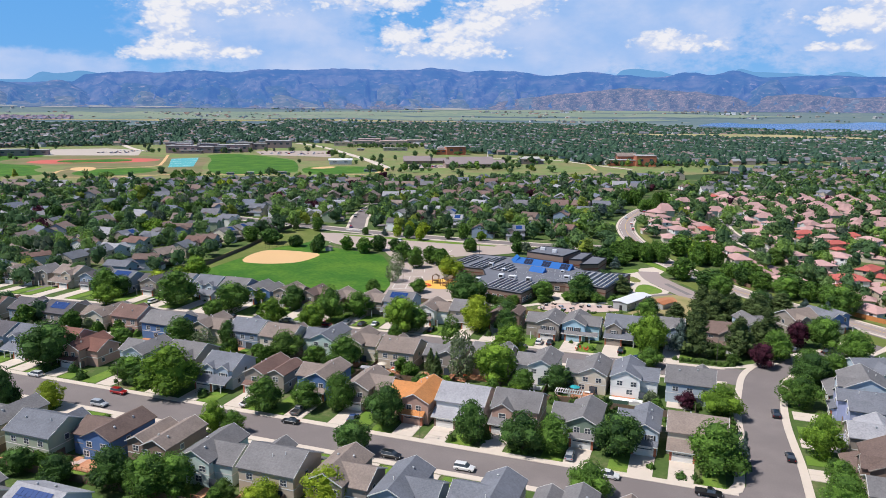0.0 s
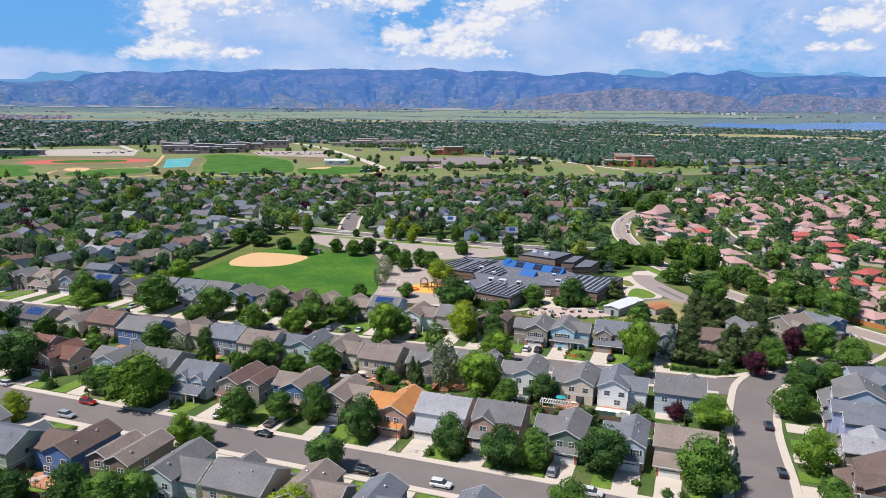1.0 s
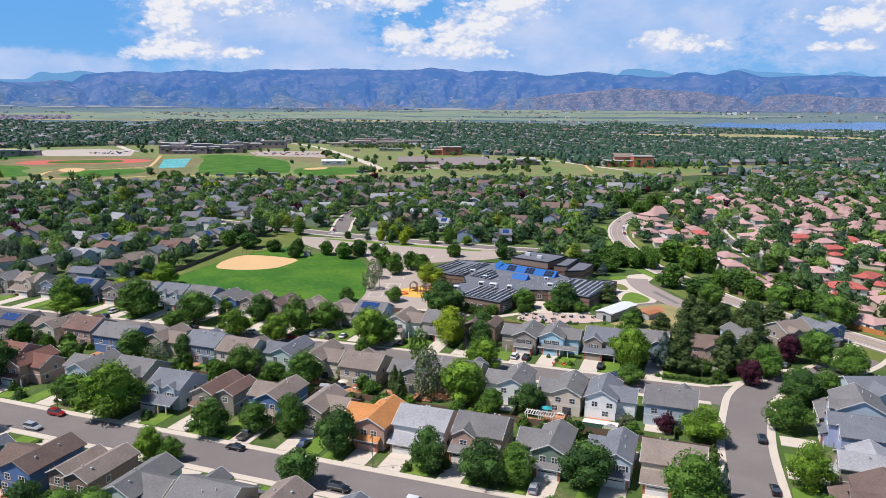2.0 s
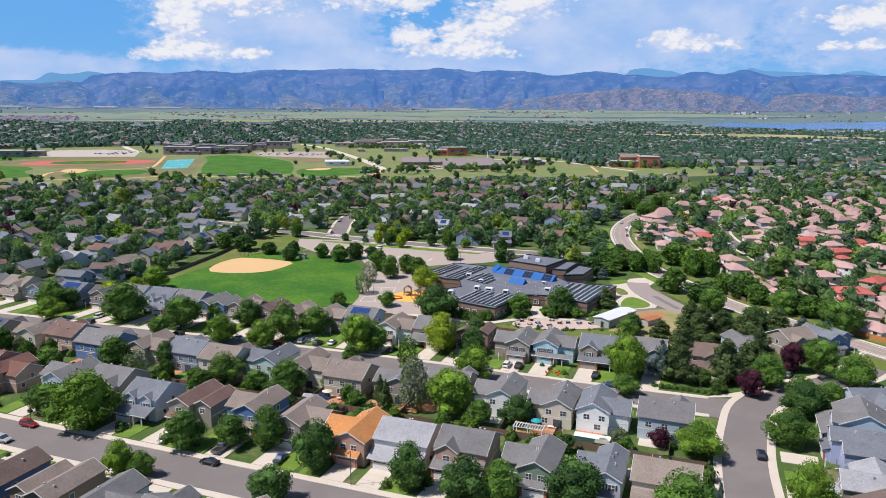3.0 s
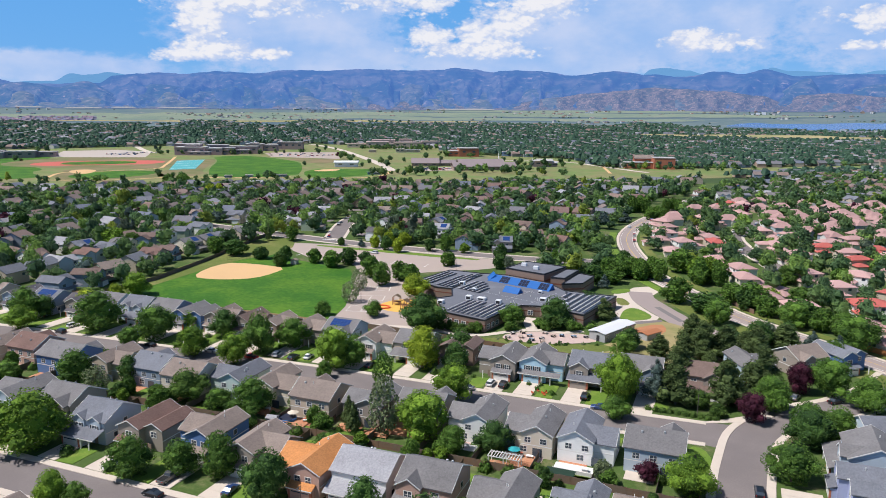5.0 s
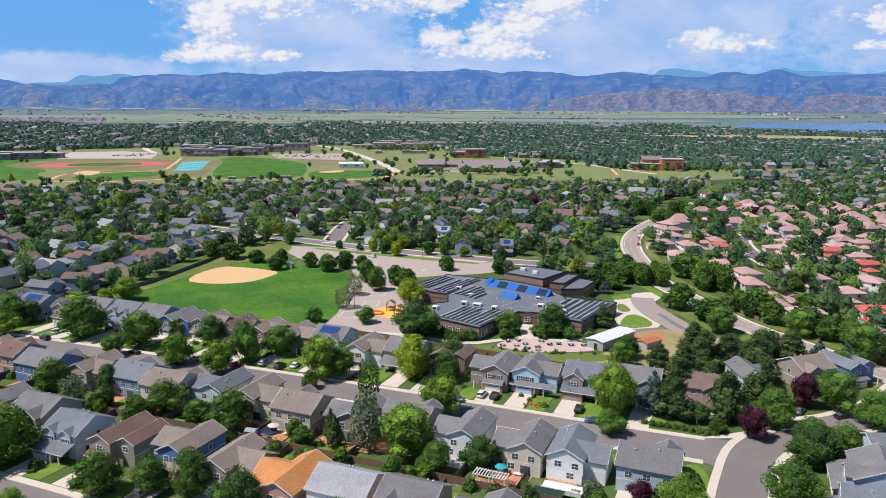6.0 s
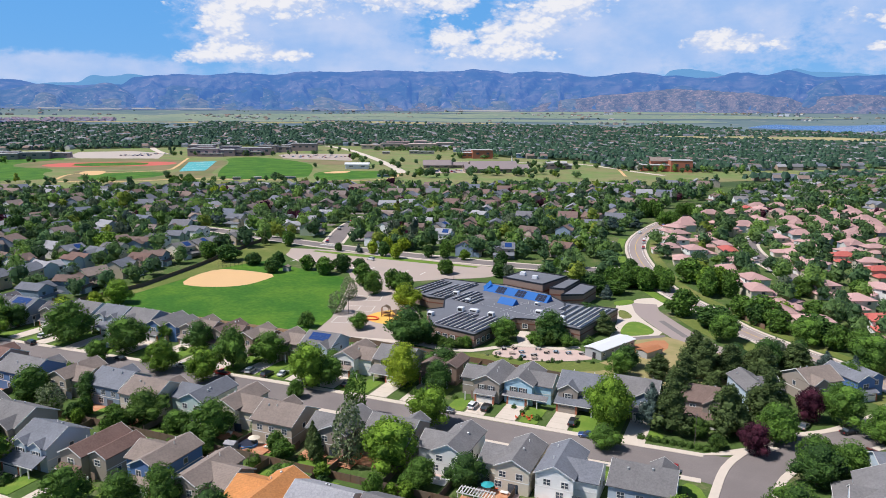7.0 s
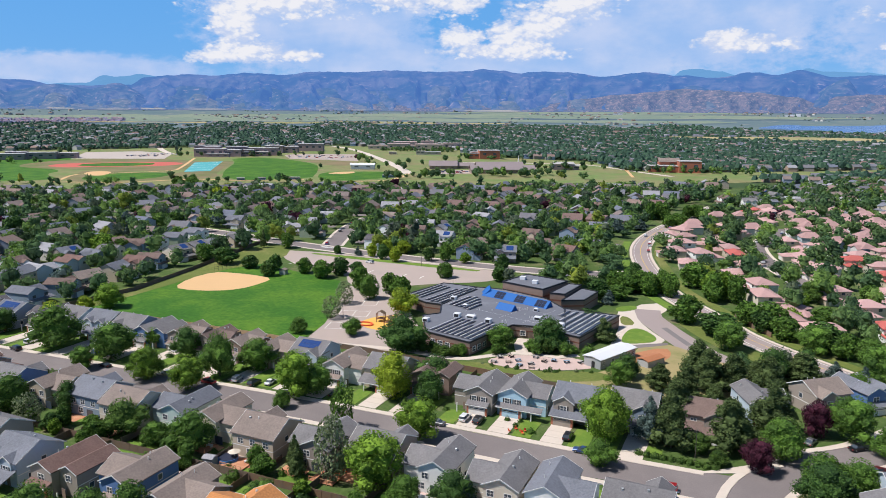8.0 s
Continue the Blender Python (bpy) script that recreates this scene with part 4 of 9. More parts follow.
def window(house, x, y, z, turn, w=1.3, h=1.3, shutters=False):
    fr = part("window", WIN_FRAME, None, house, "white-framed window", sized(x, y, z, turn, w, h))
    part("pane", WIN_PANE, None, fr)
    if shutters:
        for s in (-1, 1):
            part("shutter", SHUTTER, None, house, "dark shutter", pose(x, y, z, 0, 0, turn) @ pose(s * (w / 2 + 0.3), 0, 0) @ Matrix.Diagonal((0.42, 1, h, 1)))


def garage_door(house, x, y, w, material):
    """An overhead door of four stepped panels with a strip of glass near the top."""
    bm = bmesh.new()
    prof = []
    for i in range(4):
        prof += [(y - 0.05, 0.05 + i * 0.53), (y - 0.09, 0.08 + i * 0.53), (y - 0.09, 0.52 + i * 0.53), (y - 0.05, 0.55 + i * 0.53)]
    prism(bm, prof + [(y + 0.03, 2.17), (y + 0.03, 0.05)], x - w / 2, x + w / 2, "x")
    d = part("garage_door", bm, material, house, "panelled garage door")
    part("glass_strip", boxes((x - w / 2 + 0.3, x + w / 2 - 0.3, y - 0.11, y - 0.08, 1.75, 2.0)), GLASS, d)


def house(x, y, turn, style, roof, wall, w=11.5, d=13.5, flip=1, eave=5.75, pitch=0.5, label="", porch=None, shutters=False, solar=None, door=None):
    """A two-storey timber house. Its front looks to local -y. Styles: front (gable to the street), side (ridge along the street), twin (two gables), dormer."""
    rm, wm = ROOFS[roof], WALLS[wall]
    words = {"grey": "grey", "slate": "slate-grey", "brown": "brown", "tan": "tan", "orange": "orange", "red": "dark red", "pale": "pale grey", "charcoal": "charcoal", "umber": "dark brown", "pink": "pink", "scarlet": "red"}
    h = thing("house", pose(x, y, 0, 0, 0, turn), label or f"two-storey {wall} house with {words[roof]} shingle roof", "house", "houses of the estate")
    f, b, hw = -d / 2, d / 2, w / 2
    walls, roofs = bmesh.new(), bmesh.new()
    trim_mat = WHITE if roof != "umber" else WALLS["taupe"]

    def fascia(*args):
        bm = bmesh.new()
        rake(bm, *args)
        part("fascia", bm, trim_mat, h)

    def block(x0, x1, y0, y1, ev, axis, rakes=(1, 1)):
        p = pitch
        if axis == "y":
            c, half, a0, a1, g0, g1 = (x0 + x1) / 2, (x1 - x0) / 2, y0, y1, y0, y1
        else:
            c, half, a0, a1, g0, g1 = (y0 + y1) / 2, (y1 - y0) / 2, x0, x1, x0, x1
        prism(walls, [(c - half, -0.1), (c + half, -0.1), (c + half, ev), (c, ev + half * p), (c - half, ev)], g0, g1, axis)
        gable(roofs, c, half, a0, a1, ev, p, axis)
        if rakes[0]:
            fascia(c, half, a0 - 0.46, ev, p, axis)
        if rakes[1]:
            fascia(c, half, a1 + 0.40, ev, p, axis)
        return ev + half * p

    if style == "front":
        m0, m1 = (-hw, hw - w * 0.36) if flip > 0 else (-hw + w * 0.36, hw)
        top = block(m0, m1, f, b, eave, "y")
        s0, s1 = (m1, hw) if flip > 0 else (-hw, m0)
        block(s0 - (3.3 if flip > 0 else 0), s1 + (3.3 if flip < 0 else 0), f + d * 0.22, b - d * 0.12, eave - 0.7, "x", (flip < 0, flip > 0))
        up = (m0 + m1) / 2
        window(h, up - 1.3, f, 3.35, 0, 1.3, 1.35, shutters)
        window(h, up + 1.3, f, 3.35, 0, 1.3, 1.35, shutters)
        gx = up
    elif style == "twin":
        m = -hw + w * (0.55 if flip > 0 else 0.45)
        top = block(-hw, m, f + (0 if flip > 0 else 1.8), b, eave, "y")
        block(m, hw, f + (1.8 if flip > 0 else 0), b - 1.0, eave - 0.2, "y")
        window(h, (-hw + m) / 2, f + (0 if flip > 0 else 1.8), 3.4, 0, 1.7, 1.3, shutters)
        window(h, (hw + m) / 2, f + (1.8 if flip > 0 else 0), 3.4, 0, 1.5, 1.3, shutters)
        gx = (-hw + m) / 2 if flip > 0 else (m + hw) / 2
        up = gx
    else:
        top = block(-hw, hw, f + 2.0, b, eave, "x")
        n = (-1, 1) if style == "dormer" else ((flip,) if style == "side" else ())
        for s in n:
            cx = s * hw * 0.48
            half = 1.7 if style == "dormer" else 2.6
            y1 = f + 2.0 + (b - f - 2.0) * 0.45
            ev = eave if style == "side" else eave + 0.15
            yf = f + (0.6 if style == "side" else 1.5)
            prism(walls, [(cx - half, 2.7), (cx + half, 2.7), (cx + half, ev), (cx, ev + half * 0.62), (cx - half, ev)], yf, y1, "y")
            gable(roofs, cx, half, yf, y1, ev, 0.62, "y", 0.3)
            fascia(cx, half, yf - 0.36, ev, 0.62, "y", 0.3)
            window(h, cx, yf, 3.4, 0, 1.6, 1.35, shutters)
        if style != "dormer":
            window(h, -flip * hw * 0.45, f + 2.0, 3.5, 0, 1.4, 1.3, shutters)
        gx = flip * hw * 0.45
        up = gx
    # ground-floor garage with a skirt roof along the front
    gw = 5.0
    front = f - 1.3
    box(walls, gx - gw / 2 - 0.3, gx + gw / 2 + 0.3, front, f + 2.2, -0.1, 2.75)
    skirt = bmesh.new()
    k0, k1 = (gx - 3.1, gx + 3.1) if style in ("front", "twin") and not porch else (-hw - 0.1, hw + 0.1)
    shed(skirt, k0, k1, front - 0.5, f + (0.05 if style in ("front", "twin") else 2.05), 2.62, 3.35 if style in ("front", "twin") else 4.0)
    part("fascia", boxes((k0 - 0.02, k1 + 0.02, front - 0.56, front - 0.5, 2.52, 2.74)), trim_mat, h)
    garage_door(h, gx, front, 4.6, WHITE if door is None else door)
    # entrance and porch post on the other side
    ex = -gx if abs(gx) > 1 else -3.0
    bm = boxes((ex - 0.5, ex + 0.5, f + 1.94, f + 2.06, 0.05, 2.1)) if style not in ("front", "twin") else boxes((ex - 0.5, ex + 0.5, f + 0.9, f + 1.02, 0.05, 2.1))
    part("door", bm, WALLS["brownish"], h, "dark entrance door")
    for px in ((ex - 1.3, ex + 1.3) if porch else (ex + (1.3 if ex > 0 else -1.3),)):
        part("porch_post", boxes((px - 0.12, px + 0.12, front - 0.3, front - 0.06, -0.05, 2.68)), WHITE, h)
    # brick piers beside the garage, a trim board between the storeys
    for sx in (-1, 1):
        part("brick_pier", boxes((gx + sx * (gw / 2 + 0.05) - 0.3, gx + sx * (gw / 2 + 0.05) + 0.3, front - 0.06, front + 0.3, -0.1, 2.3)), RED_BRICK if int(abs(x)) % 3 else BRICK, h, "brick pier")
    band = bmesh.new()
    if style == "front":
        box(band, m0 - 0.04, m1 + 0.04, f + 0.3, b + 0.04, 2.72, 2.92)
        box(band, s0 - 0.04, s1 + 0.04, f + d * 0.22 - 0.04, b - d * 0.12 + 0.04, 2.7, 2.9)
    elif style == "twin":
        box(band, -hw - 0.04, m, f + 1.85, b + 0.04, 2.72, 2.92)
        box(band, m, hw + 0.04, f + 1.85, b - 0.96, 2.7, 2.9)
    else:
        box(band, -hw - 0.04, hw + 0.04, f + 2.3, b + 0.04, 2.72, 2.92)
    part("trim_board", band, trim_mat, h)
    part("wall", walls, wm, h)
    part("roof", roofs, rm, h, f"{words[roof]} shingle roof")
    part("porch_roof", skirt, rm, h)
    # side and rear openings
    for s, tn in ((-1, -90), (1, 90)):
        part("window", WIN_BOTH, None, h, "white-framed side window", sized(s * hw, d * 0.12, 3.5 if not (style == "front" and s == flip) else 3.0, tn, 1.1, 1.2))
        part("window", WIN_BOTH, None, h, "white-framed side window", sized(s * hw, -d * 0.12, 1.1, tn, 1.1, 1.2))
    by = b
    for u in (-0.32, 0.0, 0.3):
        if style == "front" and u * flip > 0.1:
            continue
        window(h, u * w, by if style != "twin" or u < 0.05 else b - 1.0, 3.4, 180, 1.4, 1.25)
    part("patio_door", boxes((-w * 0.3, -w * 0.3 + 2.2, b - 0.02, b + 0.05, 0.1, 2.2)), GLASS, h, "dark glazed patio door")
    window(h, w * 0.08, by, 1.0, 180, 1.5, 1.3)
    rnd = random.Random(int(x * 31 + y * 17))
    for _ in range(2):
        if style == "front":
            px, py = (up + rnd.uniform(0.6, 2.0) * rnd.choice((-1, 1))), rnd.uniform(-d * 0.3, d * 0.35)
            pz = top - abs(px - up) * pitch
        elif style == "twin":
            px, py = (-hw + m) / 2 + rnd.choice((-1, 1)) * rnd.uniform(0.5, 1.4), rnd.uniform(-d * 0.2, d * 0.35)
            pz = top - abs(px - (-hw + m) / 2) * pitch
        else:
            py = (f + 2 + b) / 2 + rnd.uniform(0.8, 3.0)
            px = rnd.uniform(-hw * 0.7, hw * 0.7)
            pz = top - abs(py - (f + 2 + b) / 2) * pitch
        part("roof_vent", VENT if rnd.random() < 0.6 else PIPE, None, h, "small roof vent", pose(px, py, pz + 0.3))
    if solar:
        a = math.degrees(math.atan(pitch))
        n, side = solar
        for i in range(n):
            for j in range(2):
                if style in ("front", "twin"):
                    c0 = (m0 + m1) / 2 if style == "front" else (-hw + m) / 2
                    mm = pose(c0 + side * 0.9, -d * 0.3 + i * 1.15, top - 0.9 * pitch + 0.3, 0, side * a, 0) @ pose(side * j * 1.7, 0, 0)
                    part("solar_panel", boxes((0 if side > 0 else -1.62, 1.62 if side > 0 else 0, 0, 1.08, 0, 0.05)), SOLAR_BLUE, h, "dark blue solar panel", mm)
                else:
                    yr = (f + 2 + b) / 2
                    mm = pose(-hw * 0.7 + i * 1.15, yr + side * 0.9, top - 0.9 * pitch + 0.3, -side * a, 0, 0) @ pose(0, side * j * 1.7, 0)
                    part("solar_panel", boxes((0, 1.08, 0 if side > 0 else -1.62, 1.62 if side > 0 else 0, 0, 0.05)), SOLAR_BLUE, h, "dark blue solar panel", mm)
    return h


def hip_house(m, roof, wall, w, d, eave, label, group):
    """A stucco house with hipped tile roofs: a main block and a lower garage wing."""
    h = thing("house", m, label, "house", group)
    walls = bmesh.new()
    roofs = bmesh.new()

    def hip(x0, x1, y0, y1, ev, p, over=0.5):
        x0, x1, y0, y1 = x0 - over, x1 + over, y0 - over, y1 + over
        half = min(x1 - x0, y1 - y0) / 2
        z0, z1 = ev - over * p, ev - over * p + half * p
        lo = [(x0, y0, z0), (x1, y0, z0), (x1, y1, z0), (x0, y1, z0)]
        rg = [(x0 + half, (y0 + y1) / 2, z1), (x1 - half, (y0 + y1) / 2, z1)] if x1 - x0 > y1 - y0 else [((x0 + x1) / 2, y0 + half, z1), ((x0 + x1) / 2, y1 - half, z1)]
        if abs((x1 - x0) - (y1 - y0)) < 0.3:
            rg[1] = (rg[0][0] + 0.2, rg[0][1], z1)
        dn = [roofs.verts.new((a, b, c - 0.2)) for a, b, c in lo]
        v = [roofs.verts.new(q) for q in lo]
        r = [roofs.verts.new(q) for q in rg]
        if x1 - x0 > y1 - y0:
            quads = ((v[0], v[1], r[1], r[0]), (v[1], v[2], r[1]), (v[2], v[3], r[0], r[1]), (v[3], v[0], r[0]))
        else:
            quads = ((v[0], v[1], r[0]), (v[1], v[2], r[1], r[0]), (v[2], v[3], r[1]), (v[3], v[0], r[0], r[1]))
        for q in quads:
            roofs.faces.new(q)
        for i in range(4):
            roofs.faces.new((dn[i], dn[(i + 1) % 4], v[(i + 1) % 4], v[i]))
        roofs.faces.new(dn[::-1])

    box(walls, -w / 2, w / 2, -d / 2 + 3, d / 2, -0.1, eave)
    hip(-w / 2, w / 2, -d / 2 + 3, d / 2, eave, 0.38)
    box(walls, -w / 2, 0.5, -d / 2 - 2.5, -d / 2 + 3.2, -0.1, 2.9)
    hip(-w / 2, 0.5, -d / 2 - 2.5, -d / 2 + 4.5, 2.9, 0.36)
    part("garage_door", boxes((-w / 4 - 2.3, -w / 4 + 2.3, -d / 2 - 2.58, -d / 2 - 2.48, 0.05, 2.15)), WHITE, h, "white garage door")
    part("wall", walls, WALLS[wall], h)
    part("roof", roofs, ROOFS[roof], h, f"{'red' if roof == 'scarlet' else 'pink'} tiled hip roof")
    for u, v, tn in ((0.25 * w, -d / 2 + 3, 0), (-0.3 * w, d / 2, 180), (0.25 * w, d / 2, 180), (w / 2, 1, 90), (-w / 2, 1, -90)):
        part("window", WIN_PANE, None, h, "dark window", sized(u, v, eave - 1.9, tn, 1.5, 1.2))
    return h


# ---- trees ----
def ico(level=1):
    bm = bmesh.new()
    bmesh.ops.create_icosphere(bm, subdivisions=level, radius=1.0)
    v = np.array([p.co[:] for p in bm.verts])
    f = [[q.index for q in fc.verts] for fc in bm.faces]
    bm.free()
    return v, f


ICO1, ICO1_F = ico(1)


def leaf_quads(centres, normals, size, rng, aspect=0.75):
    """Four corners for each clump of leaves, lying across its normal and a little folded."""
    n = len(centres)
    a = np.cross(normals, rng.normal(size=(n, 3)))
    a /= np.linalg.norm(a, axis=1)[:, None] + 1e-9
    b = np.cross(normals, a)
    s = size * rng.uniform(0.6, 1.35, (n, 1))
    fold = normals * s * rng.uniform(-0.25, 0.25, (n, 1))
    q = np.stack([centres - a * s + fold, centres - b * s * aspect - fold, centres + a * s + fold, centres + b * s * aspect - fold], 1)
    return q.reshape(-1, 3), [(4 * i, 4 * i + 1, 4 * i + 2, 4 * i + 3) for i in range(n)]


def join(chunks):
    vs, fs, k = [], [], 0
    for v, f in chunks:
        vs.append(np.asarray(v))
        fs += [tuple(i + k for i in q) for q in f]
        k += len(v)
    return np.concatenate(vs), fs


def broad_crown(seed, n=4300, lobes=20, tall=1.0, leaf=0.17, open_by=0.0):
    """Crown of a broadleaf tree about 9 m across and 10 m high, from lobes clad in leaf clumps."""
    rng = np.random.default_rng(seed)
    chunks = []
    centre, radii = np.array([0, 0, 5.0]), np.array([2.9, 2.9, 3.5])
    dirs = rng.normal(size=(lobes, 3))
    dirs[:, 2] = dirs[:, 2] * 0.9 - 0.05
    dirs /= np.linalg.norm(dirs, axis=1)[:, None]
    cs = centre + dirs * radii * rng.uniform(0.66, 1.16, (lobes, 1))
    cs[:, :2] *= np.clip(1.14 - 0.1 * np.maximum(cs[:, 2:3] - 4.6, 0) * tall, 0.4, 1.2)
    rs = rng.uniform(0.65, 1.65, lobes)
    cs, rs = np.vstack([cs, centre[None], centre[None] + [[0, 0, 2.3]], centre[None] - [[0, 0, 2.1]]]), np.append(rs, [3.0, 2.2, 2.7])
    per = (rs ** 2 / (rs ** 2).sum() * n * 1.7).astype(int)
    for c, r, k in zip(cs, rs, per):
        d = rng.normal(size=(k, 3))
        d /= np.linalg.norm(d, axis=1)[:, None]
        p = c + d * r * rng.uniform(0.84, 1.16, (k, 1))
        keep = np.ones(k, bool)
        for c2, r2 in zip(cs, rs):
            if c2 is not c:
                keep &= np.linalg.norm(p - c2, axis=1) > r2 * 0.88
        keep |= rng.random(k) < 0.06
        keep &= rng.random(k) > open_by
        p, d = p[keep], d[keep]
        nrm = d + rng.normal(scale=0.95, size=d.shape) + [0, 0, 0.3]
        nrm /= np.linalg.norm(nrm, axis=1)[:, None]
        chunks.append(leaf_quads(p, nrm, leaf, rng))
        if open_by < 0.3:
            jit = 1 + rng.uniform(-0.18, 0.12, (len(ICO1), 1))
            chunks.append((c + ICO1 * jit * r * 0.82, ICO1_F))
    return join(chunks)


def shrub_crown(seed, n=190):
    rng = np.random.default_rng(seed)
    d = rng.normal(size=(n, 3))
    d[:, 2] = np.abs(d[:, 2])
    d /= np.linalg.norm(d, axis=1)[:, None]
    p = d * [1, 1, 1.1] * rng.uniform(0.8, 1.1, (n, 1)) * (1 + 0.2 * np.sin(d[:, :1] * 7 + seed))
    return join([leaf_quads(p, d, 0.17, rng), (ICO1 * [0.82, 0.82, 0.85] + [0, 0, 0.05], ICO1_F)])


def trunk_mesh(name, h, r, limbs, seed):
    rng = random.Random(seed)
    bm = bmesh.new()

    def limb(a, b, r0, r1, sides=7):
        ax = (b - a).normalized()
        u = ax.orthogonal().normalized()
        v = ax.cross(u)
        rows = []
        for t in (0, 0.5, 1):
            c = a.lerp(b, t) + (u * rng.uniform(-1, 1) + v * rng.uniform(-1, 1)) * r0 * 0.3 * (t == 0.5)
            rr = r0 + (r1 - r0) * t
            rows.append([bm.verts.new(c + (u * math.cos(k * 2 * math.pi / sides) + v * math.sin(k * 2 * math.pi / sides)) * rr) for k in range(sides)])
        for p, q in zip(rows, rows[1:]):
            for k in range(sides):
                bm.faces.new((p[k], p[(k + 1) % sides], q[(k + 1) % sides], q[k]))
        bm.faces.new(rows[-1])

    limb(Vector((0, 0, -0.3)), Vector((0.1, 0.05, h)), r, r * 0.55)
    for k in range(limbs):
        a = k * 2 * math.pi / limbs + rng.uniform(-0.4, 0.4)
        s = Vector((0.08, 0.04, h * rng.uniform(0.7, 1.0)))
        limb(s, s + Vector((math.cos(a) * 2.1, math.sin(a) * 2.1, h * 0.75)), r * 0.5, r * 0.12, 5)
    return from_bm(name, bm, BARK)


def pine_crown(seed, n=3000, leaf=0.24, power=0.6):
    """Pine 12 m high and about 8 m across: a dense, rounded cone of tufted boughs."""
    rng = np.random.default_rng(seed)
    lobes = 46
    t = rng.uniform(0.0, 1.0, lobes) ** 1.15
    a = np.arange(lobes) * 2.4 + rng.uniform(-0.5, 0.5, lobes)
    rad = 3.35 * np.clip(1 - t, 0, 1) ** power * rng.uniform(0.72, 1.0, lobes)
    cs = np.stack([np.cos(a) * rad, np.sin(a) * rad, 1.9 + 9.0 * t], 1)
    rs = rng.uniform(0.9, 1.4, lobes) * (1.15 - 0.55 * t)
    chunks = []
    for c, r in zip(cs, rs):
        m = int(n / lobes)
        d = rng.normal(size=(m, 3))
        d /= np.linalg.norm(d, axis=1)[:, None]
        p = c + d * [r * 0.9, r * 0.9, r * 1.15] * rng.uniform(0.75, 1.2, (m, 1))
        nn = d + rng.normal(scale=0.9, size=d.shape) + [0, 0, 0.2]
        nn /= np.linalg.norm(nn, axis=1)[:, None]
        chunks.append(leaf_quads(p, nn, leaf, rng, 0.5))
        chunks.append((c + ICO1 * [r * 0.7, r * 0.7, r * 0.55], ICO1_F))
    for z, r in ((2.4, 2.4), (4.6, 2.0), (6.8, 1.5), (8.8, 1.0)):
        chunks.append((ICO1 * [r, r, 1.8] * (1 + rng.uniform(-0.15, 0.1, (len(ICO1), 1))) + [0, 0, z], ICO1_F))
    return join(chunks)


SHAPES = {}
for i in range(4):
    SHAPES["broad", i] = broad_crown(10 + i, 3900, 20 + 2 * i, (0.7, 1.3, 1.9, 1.0)[i])
    SHAPES["poplar", i] = broad_crown(40 + i, 2400, 14, 1.0, 0.28, 0.35)
    SHAPES["light", i] = broad_crown(60 + i, 1150, 13, 1.0, 0.42)
for i in range(3):
    SHAPES["conifer", i] = pine_crown(70 + i, 2600, 0.25, 0.85)
    SHAPES["pine", i] = pine_crown(80 + i)
    SHAPES["shrub", i] = shrub_crown(90 + i)
TRUNKS = {"broad": trunk_mesh("trunk", 2.6, 0.24, 5, 1), "conifer": trunk_mesh("trunk", 9.5, 0.2, 0, 2)}
PROTO = {}
NAMES = {"dark": ("dark green broadleaf tree with a dense full crown", "tree"), "mid": ("green broadleaf tree with a full leafy crown", "tree"), "bright": ("bright green broadleaf tree in full leaf", "tree"),
         "yellow": ("yellow-green broadleaf tree with a rounded crown", "tree"), "purple": ("small ornamental tree with purple leaves", "tree"), "spruce": ("blue-grey spruce with a narrow cone", "conifer"),
         "pine": ("dark green pine with a broad crown", "conifer"), "sparse": ("thin greyish tree with an open crown", "tree"), "shrub": ("rounded green shrub in a garden bed", "shrub")}


GROVE = []


def grove(x, y, r, h, leaf):
    """A tree of the further estates, joined with its neighbours later."""
    GROVE.append((x, y, r, h, leaf))


def tree(x, y, r, h, leaf="mid", shape="broad", z=0.0):
    """One tree of crown radius r and height h."""
    if shape == "shrub" and r > 2.2:
        shape = "broad"
    if shape == "broad":
        h = max(h, r * 1.7)
    i = int(abs(x * 7.3 + y * 3.1)) % (3 if shape in ("conifer", "pine", "shrub") else 4)
    key = (leaf, shape, i)
    if key not in PROTO:
        v, f = SHAPES[shape, i]
        me = mesh_from("crown", v, f, LEAVES[leaf])
        if shape == "shrub":
            me.name = "shrub"
            root = solo("shrub", me, None, "rounded leafy shrub in a garden bed", "shrub", "shrubs of the estate")
        else:
            root = thing("conifer" if shape in ("conifer", "pine") else "tree", Matrix(), *NAMES[leaf], "trees of the estate")
            part("trunk", TRUNKS["conifer" if shape in ("conifer", "pine") else "broad"], None, root, "brown bark trunk")
            part("crown", me, None, root)
        PROTO[key] = [root, False]
    base_r, base_h = {"broad": (4.4, 9.9), "light": (4.4, 9.9), "poplar": (4.3, 9.9), "conifer": (4.0, 12.0), "pine": (4.2, 12.0), "shrub": (1.0, 1.1)}[shape]
    m = pose(x, y, z, 0, 0, (x * 37 + y * 91) % 360) @ Matrix.Diagonal((r / base_r, r / base_r, h / base_h, 1))
    root, used = PROTO[key]
    if not used:
        root.matrix_basis = m
        PROTO[key][1] = True
        return root
    return copy_thing(root, m @ Matrix.Diagonal((1 / root.scale.x, 1 / root.scale.y, 1 / root.scale.z, 1)))


# ---- cars ----
CAR = {}


